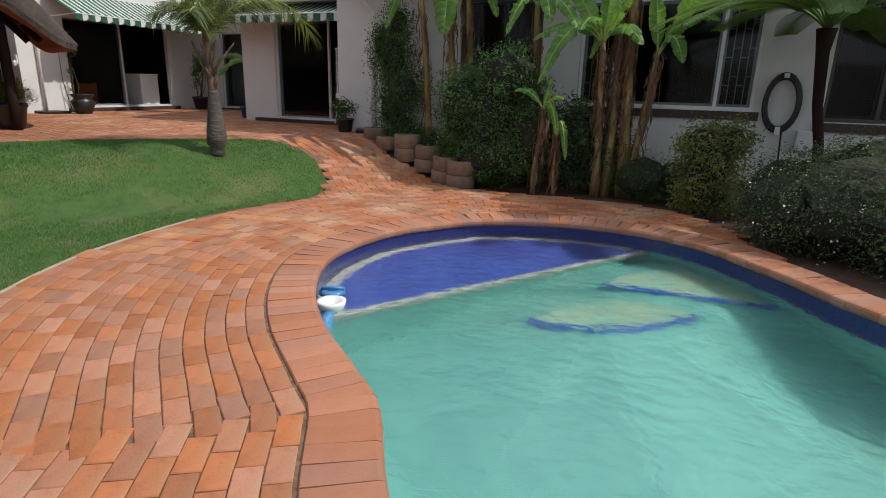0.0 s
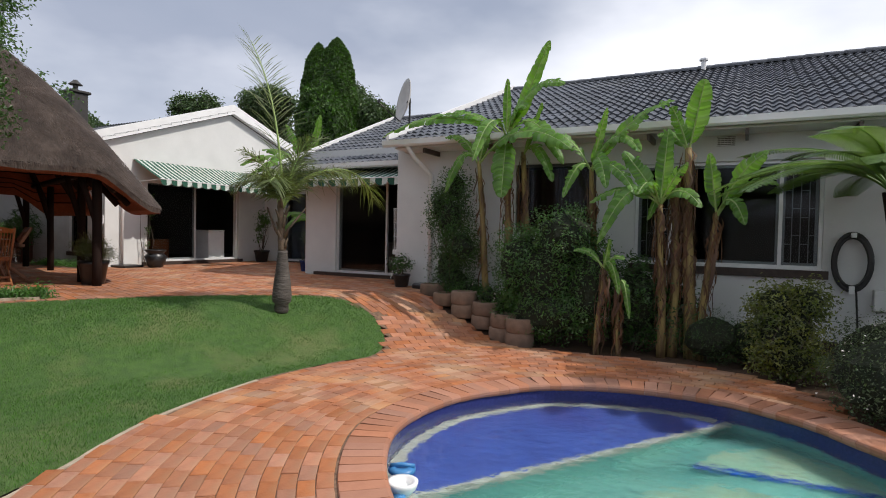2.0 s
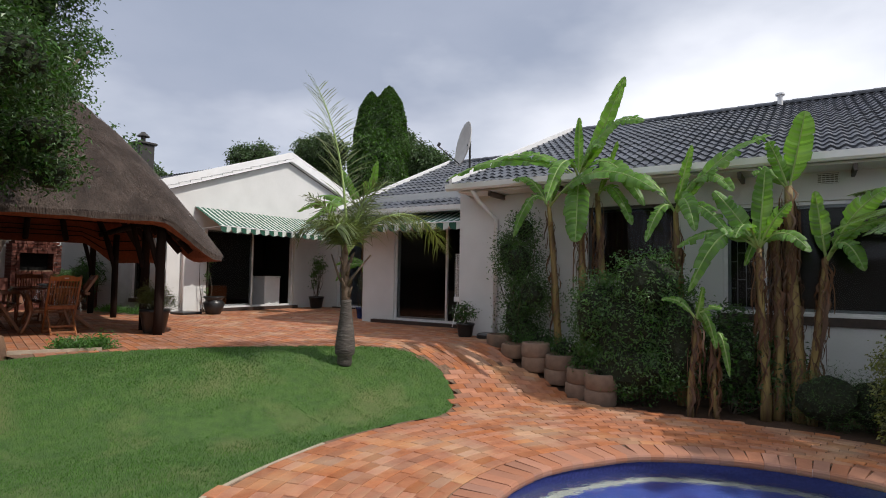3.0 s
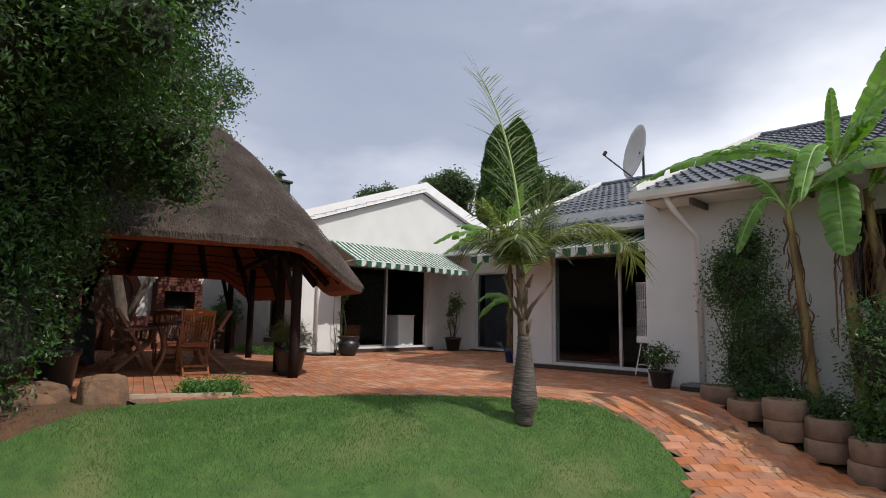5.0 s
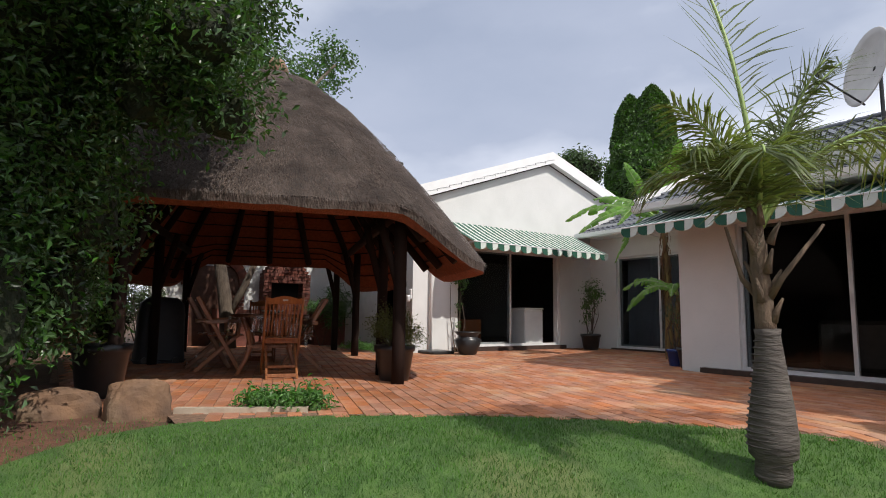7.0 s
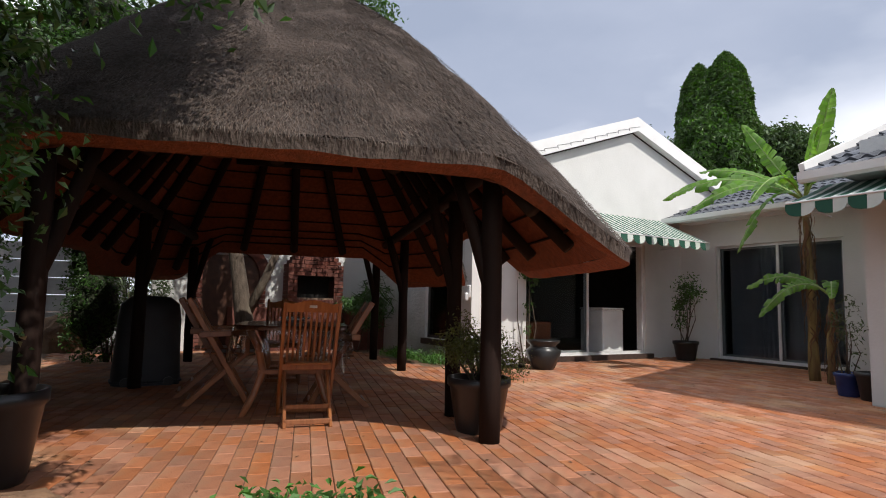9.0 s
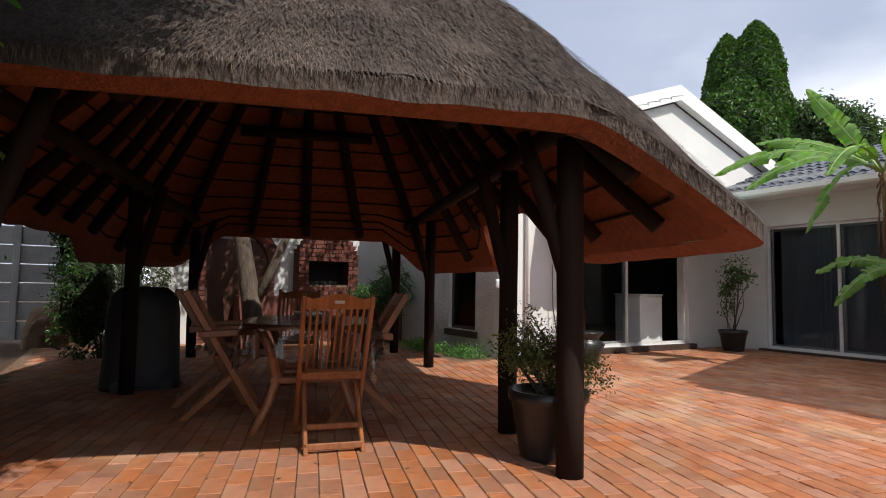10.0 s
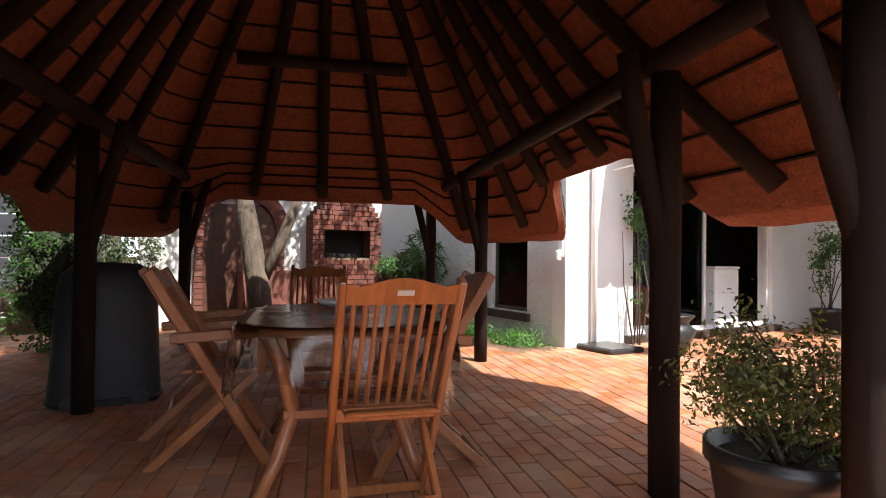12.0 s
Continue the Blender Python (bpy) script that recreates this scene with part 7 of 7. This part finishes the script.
# The last two crown lobes are added behind the thatch to shade the courtyard wall.
tree("courtyard_tree", -15.5, 4.95, 0.0,
     ([(-15.5, 4.95, 0.0), (-15.45, 4.9, 0.6), (-15.55, 4.82, 1.2), (-15.7, 4.7, 2.0), (-15.6, 4.8, 3.0)], 0.17, 0.09),
     [([(-15.47, 4.92, 0.65), (-15.4, 5.2, 1.3), (-15.2, 5.5, 2.2)], 0.09, 0.05), ([(-15.6, 4.8, 1.9), (-15.0, 5.2, 3.2), (-14.6, 5.6, 4.2)], 0.07, 0.03), ([(-15.6, 4.8, 3.0), (-15.8, 5.6, 4.8), (-15.9, 7.2, 6.8)], 0.09, 0.03)],
     [(-15.3, 5.2, 4.6, 1.3, 1.3, 0.9), (-14.5, 5.9, 4.9, 0.8, 0.8, 0.7), (-16.2, 4.3, 4.3, 1.2, 1.2, 0.8), (-15.6, 6.2, 4.2, 0.7, 0.7, 0.5), (-16.3, 7.2, 7.0, 0.6, 0.6, 0.85), (-16.6, 6.6, 6.2, 0.6, 0.6, 0.6), (-16.0, 5.2, 6.0, 1.5, 1.5, 1.1), (-14.2, 6.4, 4.0, 1.0, 1.2, 0.5), (-14.6, 5.0, 4.2, 1.0, 1.1, 0.5)],
     17000, 0.11, M_LEAFMID, "courtyard tree with pale mottled bark behind the shelter", 72, 14, 0.14, 0.6)


def far_tree(x, y, top, rx, rz, seed, mat=M_FARTREE, label="dark green tree beyond the roofs", n=20000, size=0.19):
    rng = np.random.default_rng(seed)
    blobs = []
    for i in range(9):
        a = rng.uniform(0, 2 * math.pi)
        d = rng.uniform(0, rx * 0.65)
        blobs.append((x + d * math.cos(a), y + d * math.sin(a), top - rz + rng.uniform(-0.5, 0.45) * rz, rx * rng.uniform(0.4, 0.6), rx * rng.uniform(0.4, 0.6), rz * rng.uniform(0.35, 0.55)))
    tree("tree", x, y, -0.1, ([(x, y, -0.1), (x + 0.2, y, top * 0.35), (x, y + 0.1, top * 0.8)], 0.35, 0.1), [], blobs, n, size, mat, label, seed, 14, 0.2, 0.3, inner=0.8)


far_tree(-22.8, 22.5, 8.9, 2.6, 2.0, 81)
far_tree(-20.5, 26, 10.0, 2.6, 2.2, 82)
far_tree(-16.4, 24, 8.2, 1.9, 1.5, 83)
far_tree(-31.0, 24.6, 9.9, 1.6, 2.0, 84, label="rounded tree far beyond the gable")
far_tree(-32.6, 23.2, 7.7, 1.6, 1.2, 85)
far_tree(-24.0, 12.6, 5.9, 1.6, 1.4, 86, label="leafy tree behind the thatch")
far_tree(-30.0, 3.0, 8.5, 3.0, 2.0, 87)


def cypress():
    x, y = -18.0, 22.0
    rng = np.random.default_rng(91)
    t = thing("cypress", x, y, -0.1, "tall twin-topped dense green cypress behind the roofs", "conifer")
    bm = bmesh.new()
    tube(bm, [(0, 0, 0), (0, 0, 8)], [0.3, 0.08], 10)
    part("trunk", bm, M_BARK, t)
    cols = [(-0.55, -0.25, 10.35, 0.92), (0.30, 0.10, 10.6, 1.10), (-0.10, -0.05, 10.15, 1.2), (0.0, -0.3, 8.9, 1.55)]
    bm = bmesh.new()
    P, Nn = [], []
    for cx, cy, h, r in cols:
        lathe(bm, [(r * 0.5, 1.0), (r * 0.72, 3.0), (r * 0.74, 6.0), (r * 0.55, 7.6), (r * 0.25, h * 0.88), (0.05, h - 0.8)], 14, (cx, cy))
        for _ in range(20000):
            z = rng.uniform(2.0, h)
            u = z / h
            rr = r * (1 - max(0, (u - 0.55) / 0.45) ** 3.2) ** 0.7
            a = rng.uniform(0, 2 * math.pi)
            rr *= 0.86 + 0.2 * noise.noise(Vector((math.cos(a) * 2.2 + cx, math.sin(a) * 2.2, z * 1.1))) + 0.1 * rng.random()
            P.append((cx + rr * math.cos(a), cy + rr * math.sin(a), z))
            Nn.append((math.cos(a), math.sin(a), 0.5))
    # Solid core, its dark colour stands for shade inside the cypress.
    part("dark_core", bm, M_SHADECORE, t, smooth=True)
    v, f = leaves(rng, np.array(P), np.array(Nn), 0.22, 2.4)
    tagged(cloud("crown", v, f, M_CYPRESS, t), kind="stuff")


cypress()


# ---- rocks, kerbs, pool cleaner ----
def rock(x, y, z, rx, ry, rz, seed, label, turn=0):
    t = thing("rock", x, y, z, label, "rock", "rocks at the lawn's corner", turn)
    bm = bmesh.new()
    out = bmesh.ops.create_icosphere(bm, subdivisions=4, radius=1.0)
    for v in bm.verts:
        q = v.co.copy()
        k = 1 + 0.20 * noise.noise(q * 1.3 + Vector((seed, 0, 0))) + 0.07 * noise.noise(q * 4 + Vector((seed, 3, 0)))
        s = Vector([math.copysign(abs(c) ** 0.65, c) for c in q]) * k
        v.co = Vector((s.x * rx, s.y * ry, max(-0.2, s.z) * rz + 0.02))
    part("boulder", bm, M_STONE, t, smooth=False)


rock(-7.95, 2.62, -0.02, 0.15, 0.22, 0.26, 3, "rough orange brown rock at the terrace corner")
rock(-8.25, 2.15, -0.03, 0.15, 0.27, 0.19, 7, "long pale brown rock at the terrace corner")
rock(-8.0, 1.55, -0.06, 0.2, 0.3, 0.24, 11, "dark weathered rock under the tree")
rock(-7.8, 0.8, -0.08, 0.25, 0.35, 0.28, 15, "dark rock in the shade under the tree")
rock(-17.0, 2.3, 0.0, 0.4, 0.4, 0.6, 19, "large brown boulder near the precast fence")
DIRT = curve_through([(-7.50, 2.72), (-7.1, 2.3), (-6.6, 1.5), (-6.1, 0.2), (-5.6, -2.5), (-10.5, -2.5), (-10.5, 1.8), (-8.6, 2.3)], 0.15, True)[:, :2]
build_sheet("bare_earth", DIRT, M_DIRT, -0.01, "red bare earth under the tree", 0.4)


def kerb(name, pts, w, h, mat, label):
    c = curve_through(pts, 0.10)[:, :2]
    t = np.gradient(c, axis=0)
    t /= np.linalg.norm(t, axis=1)[:, None]
    nn = np.stack([-t[:, 1], t[:, 0]], 1)
    bm = bmesh.new()
    rows = []
    for p, q in zip(c, nn):
        z = ground_z(*p)
        rows.append([bm.verts.new((*(p + q * s), z + dz)) for s, dz in ((-w / 2, -0.06), (-w / 2, h), (w / 2, h), (w / 2, -0.06))])
    for a, b in zip(rows, rows[1:]):
        for k in range(3):
            bm.faces.new((a[k], a[k + 1], b[k + 1], b[k]))
    bmesh.ops.recalc_face_normals(bm, faces=bm.faces[:])
    return tagged(finish(bm, name, mat), label, kind="structure")


kerb("kerb", [(-2.85, 0.95), (-3.17, 1.75), (-3.32, 2.04), (-3.53, 2.54), (-3.67, 3.16), (-3.75, 3.87)], 0.035, 0.012, M_KERB, "thin pale concrete edge between lawn and paving")
kerb("kerb", [(-7.93, 2.86), (-7.72, 3.25), (-7.50, 3.72)], 0.07, 0.045, M_KERB, "pale timber edge at the terrace")


def pool_cleaner():
    t = thing("pool_skimmer", -1.36, 2.84, WATER_Z - 0.04, "blue and white floating pool cleaner hose ends at the rim", "pool cleaner")
    bm = bmesh.new()
    lathe(bm, [(0.075, -0.05), (0.085, 0.0), (0.10, 0.05), (0.105, 0.075), (0.075, 0.075), (0.062, 0.03), (0.02, 0.02)], 28)
    part("white_ring", bm, M_WHITE, t, "white plastic ring", smooth=True)
    bm = bmesh.new()
    lathe(bm, [(0.07, 0.02), (0.095, 0.035), (0.095, 0.06), (0.05, 0.075), (0.045, 0.06), (0.02, 0.06)], 24, (-0.13, 0.20))
    tube(bm, [(-0.05, 0.24, 0.075), (-0.13, 0.2, 0.085), (-0.2, 0.16, 0.075)], 0.016, 8)
    part("blue_float", bm, M_BLUEP, t, "light blue plastic float", smooth=True)
    bm = bmesh.new()
    tube(bm, [(0.02, -0.06, -0.03), (0.06, -0.16, -0.09), (0.1, -0.24, -0.2), (0.12, -0.3, -0.4)], 0.05, 12)
    part("hose", bm, M_BLUEP, t, "blue submerged hose", smooth=True)


M_BLUEP = material("blue plastic", (0.06, 0.24, 0.50), (0.05, 0.20, 0.44), rough=0.35, scale=5)
pool_cleaner()


def fallen_leaves():
    rng = np.random.default_rng(97)
    P = []
    for _ in range(260):
        x, y = rng.uniform(-12.5, -4.2), rng.uniform(2.4, 9.2)
        if not inside(LAWN, [x], [y])[0]:
            P.append((x, y, ground_z(x, y) + 0.014))
    for _ in range(160):
        x, y = rng.uniform(-4.0, 1.5), rng.uniform(6.2, 7.1)
        P.append((x, y, ground_z(x, y) + 0.014))
    P = np.array(P)
    v, f = leaves(rng, P, np.tile((0, 0, 3.0), (len(P), 1)), 0.03, 1.8, 0.1)
    v[:, 2] = np.maximum(v[:, 2], np.repeat(P[:, 2], 4))
    tagged(cloud("fallen_leaves", v, f, M_DEADLEAF), "small dry leaves scattered on the paving", "leaves", kind="stuff")


fallen_leaves()

# ---- paving, coping and roof tiles, piece by piece ----
BORDER = [(-4.35, 8.57), (-4.15, 7.95), (-3.75, 7.58), (-3.15, 7.45), (-2.70, 7.25), (-2.10, 7.02), (-1.20, 7.08), (-0.2, 7.15), (0.66, 7.0), (1.05, 6.6), (1.33, 6.0),
          (1.60, 5.2), (1.90, 4.75), (2.4, 4.3), (3.2, 4.0), (5.5, 3.5), (9.0, 3.5), (9.0, 8.57)]
LAWN_IN = offset(LAWN, 0.03)
COP = 0.285


def brick_verts(l, w, h, ch=0.004):
    v = []
    for z, s in ((-h, 0), (-ch, 0), (0, ch)):
        for sx, sy in ((-1, -1), (1, -1), (1, 1), (-1, 1)):
            v.append((sx * (l / 2 - s), sy * (w / 2 - s), z))
    f = [(8, 9, 10, 11)]
    for k in (0, 4):
        for i in range(4):
            j = (i + 1) % 4
            f.append((k + i, k + j, k + 4 + j, k + 4 + i))
    return np.array(v), f


def mesh_from(v, f, name, mat):
    me = bpy.data.meshes.new(name)
    me.from_pydata([tuple(p) for p in v], [], f)
    me.materials.append(mat)
    me.update()
    return me


def lay(name, spots, l, w, label, joint_label, limit=300, order=None, lift=0.012):
    """Spots: (x, y, turn). The first limit pieces are bricks of their own, the rest one joined mesh."""
    root = new(name)
    tagged(root, label, kind="structure")
    bv, bf = brick_verts(l, w, 0.05)
    me = mesh_from(bv, bf, "brick", M_BRICK)
    rng = np.random.default_rng(len(spots))
    if order:
        spots = sorted(spots, key=order)
    V, F = [], []
    made = 0
    for x, y, a in spots:
        jz, ja = rng.normal(0, 0.0013), rng.normal(0, 0.008)
        flat = abs(ground_z(x + 0.1, y) - ground_z(x - 0.1, y)) < 1e-3 and abs(ground_z(x, y + 0.1) - ground_z(x, y - 0.1)) < 1e-3
        if made < limit and flat:
            o = new("brick", me)
            o.parent = root
            o.matrix_basis = pose(x, y, ground_z(x, y) + lift + jz, rng.normal(0, 0.4), rng.normal(0, 0.4), math.degrees(a + ja))
            made += 1
            continue
        c, s = math.cos(a + ja), math.sin(a + ja)
        k = len(V)
        for p in bv:
            X, Y = x + c * p[0] - s * p[1], y + s * p[0] + c * p[1]
            V.append((X, Y, ground_z(X, Y) + p[2] + lift + jz))
        F.extend([tuple(i + k for i in q) for q in bf])
    tagged(cloud("bricks", V, F, M_BRICKS, root, joint_label), kind="stuff")
    return root


def course_spots():
    spots = []
    d = COP + 0.018 + 0.054
    k = 0
    while d < 3.2:
        line = offset(POOL, d)
        seg = np.linalg.norm(np.roll(line, -1, 0) - line, axis=1)
        s = np.concatenate([[0], np.cumsum(seg)])
        pts = np.vstack([line, line[:1]])
        t = (0.11 if k % 2 else 0.0)
        while t < s[-1]:
            x, y = np.interp(t, s, pts[:, 0]), np.interp(t, s, pts[:, 1])
            x2, y2 = np.interp(t + 0.05, s, pts[:, 0]), np.interp(t + 0.05, s, pts[:, 1])
            spots.append((x, y, math.atan2(y2 - y, x2 - x), d))
            t += 0.221
        d += 0.1105
        k += 1
    A = np.array(spots)
    ok = np.abs(dist_to(POOL, A[:, 0], A[:, 1]) - A[:, 3]) < 0.02
    return A[ok]


def near_pool(x, y):
    return (x - 0.55 * (y - 6)) > -4.35


def allowed(x, y):
    ok = ~inside(LAWN_IN, x, y) & ~inside(BORDER, x, y)
    return ok


C = course_spots()
ok = allowed(C[:, 0], C[:, 1]) & near_pool(C[:, 0], C[:, 1]) & (C[:, 1] > -2.2) & (C[:, 0] < 4.5)
PATH_SPOTS = [tuple(r[:3]) for r in C[ok]]
lay("pavement_path", PATH_SPOTS, 0.215, 0.1055, "terracotta brick paving curving round the pool", "terracotta bricks of the path",
    order=lambda s: (s[0] + 1.2) ** 2 + (s[1] - 1.9) ** 2)


def straight_spots():
    u = np.array([GA.x, GA.y])
    v = np.array([GB.x, GB.y])
    out = []
    for j in range(-80, 80):
        for i in range(-40, 50):
            p = np.array([GC.x, GC.y]) + u * (i * 0.221 + (0.11 if j % 2 else 0)) + v * j * 0.1105
            out.append((p[0], p[1]))
    A = np.array(out)
    x, y = A[:, 0], A[:, 1]
    keep = allowed(x, y) & ~near_pool(x, y) & (x > -16.5) & (y > 2.2 - 0.02 * x * 0) & (x < -3.0)
    keep &= ~((x < X1 + 0.03) & (y > YS - 0.75)) & (y < Y3 - 0.05) & ~((x > -8.35) & (y > Y2 - 0.06)) & ~((x > -5.25) & (y > YA - 0.05))
    keep &= ~(inside(DIRT, x, y)) & ~((x > -8.1) & (y < 3.0))
    return [(a, b, math.atan2(u[1], u[0])) for a, b in A[keep]]


lay("pavement_terrace", straight_spots(), 0.215, 0.1055, "terracotta brick terrace in running bond", "terracotta bricks of the terrace",
    order=lambda s: (s[0] + 8.3) ** 2 + (s[1] - 4.0) ** 2)


def coping():
    root = new("coping")
    tagged(root, "terracotta brick coping round the pool, rounded at the water's edge", kind="structure")
    line = offset(POOL, 0.0)
    seg = np.linalg.norm(np.roll(line, -1, 0) - line, axis=1)
    s = np.concatenate([[0], np.cumsum(seg)])
    pts = np.vstack([line, line[:1]])
    n = int(s[-1] / 0.118)
    step = s[-1] / n
    shared = None
    w = step - 0.003
    v, f = [], []
    prof = [(0.0, -0.075), (-0.018, -0.065), (-0.026, -0.045), (-0.026, -0.022), (-0.016, -0.006), (0.004, 0.0), (COP - 0.006, 0.0), (COP, -0.008), (COP, -0.075)]
    for sx in (-1, 1):
        for a, z in prof:
            v.append((sx * w / 2 * (1.0 if a < 0.1 else 1.04), a, z))
    m = len(prof)
    f = [(i, i + 1, m + i + 1, m + i) for i in range(m - 1)] + [tuple(range(m))[::-1], tuple(range(m, 2 * m))]
    me = mesh_from(v, f, "coping_brick", M_COPING)
    rng = np.random.default_rng(8)
    for k in range(n):
        t = k * step
        x, y = np.interp(t, s, pts[:, 0]), np.interp(t, s, pts[:, 1])
        x2, y2 = np.interp((t + 0.04) % s[-1], s, pts[:, 0]), np.interp((t + 0.04) % s[-1], s, pts[:, 1])
        a = math.atan2(y2 - y, x2 - x)
        q = np.array([x, y]) + 0.1 * np.array([-math.sin(a), math.cos(a)])
        if inside(POOL, [q[0]], [q[1]])[0]:
            a += math.pi
        o = new("coping_brick", me)
        o.parent = root
        o.matrix_basis = pose(x, y, -0.532 + rng.normal(0, 0.0012), 0, 0, math.degrees(a))


coping()


def bedding():
    """Sandy bed that shows in the joints."""
    for name, poly, lab in (("pavement_bed", "path", "sand and moss between the paving bricks"),):
        xs, ys = np.arange(-17.0, 5.0, 0.15), np.arange(-2.6, 13.2, 0.15)
        X, Y = np.meshgrid(xs, ys, indexing="ij")
        ok_ = ~inside(offset(LAWN, -0.12), X, Y) & ~inside(BORDER, X, Y) & ~inside(offset(POOL, 0.10), X, Y) & ~inside(DIRT, X, Y)
        ok_ &= ~((X < X1) & (Y > YS)) & ~((Y > Y2) & (X > -8.2)) & ~((Y > YA) & (X > -5.1)) & ~((X < -4.5) & (Y < 2.0)) & ~((X > -4.5) & (X < -3) & (Y < -2.2))
        idx = -np.ones(X.shape, int)
        V, F = [], []
        for i in range(len(xs)):
            for j in range(len(ys)):
                if ok_[i, j]:
                    idx[i, j] = len(V)
                    V.append((xs[i], ys[j], ground_z(xs[i], ys[j]) + 0.003))
        for i in range(len(xs) - 1):
            for j in range(len(ys) - 1):
                q = (idx[i, j], idx[i + 1, j], idx[i + 1, j + 1], idx[i, j + 1])
                if min(q) >= 0:
                    F.append(q)
        tagged(cloud(name, V, F, M_JOINT, smooth=True), lab, kind="structure")


bedding()


def late_tiles():
    for roof, tv, tf, M, pieces in LATE:
        if not pieces:
            continue
        me = mesh_from(tv, tf, "roof_tile", M_TILEPART)
        for o_ in pieces:
            o = new("roof_tile", me)
            o.parent = roof
            m = M.to_4x4()
            m.translation = Vector(o_)
            o.matrix_basis = m


late_tiles()
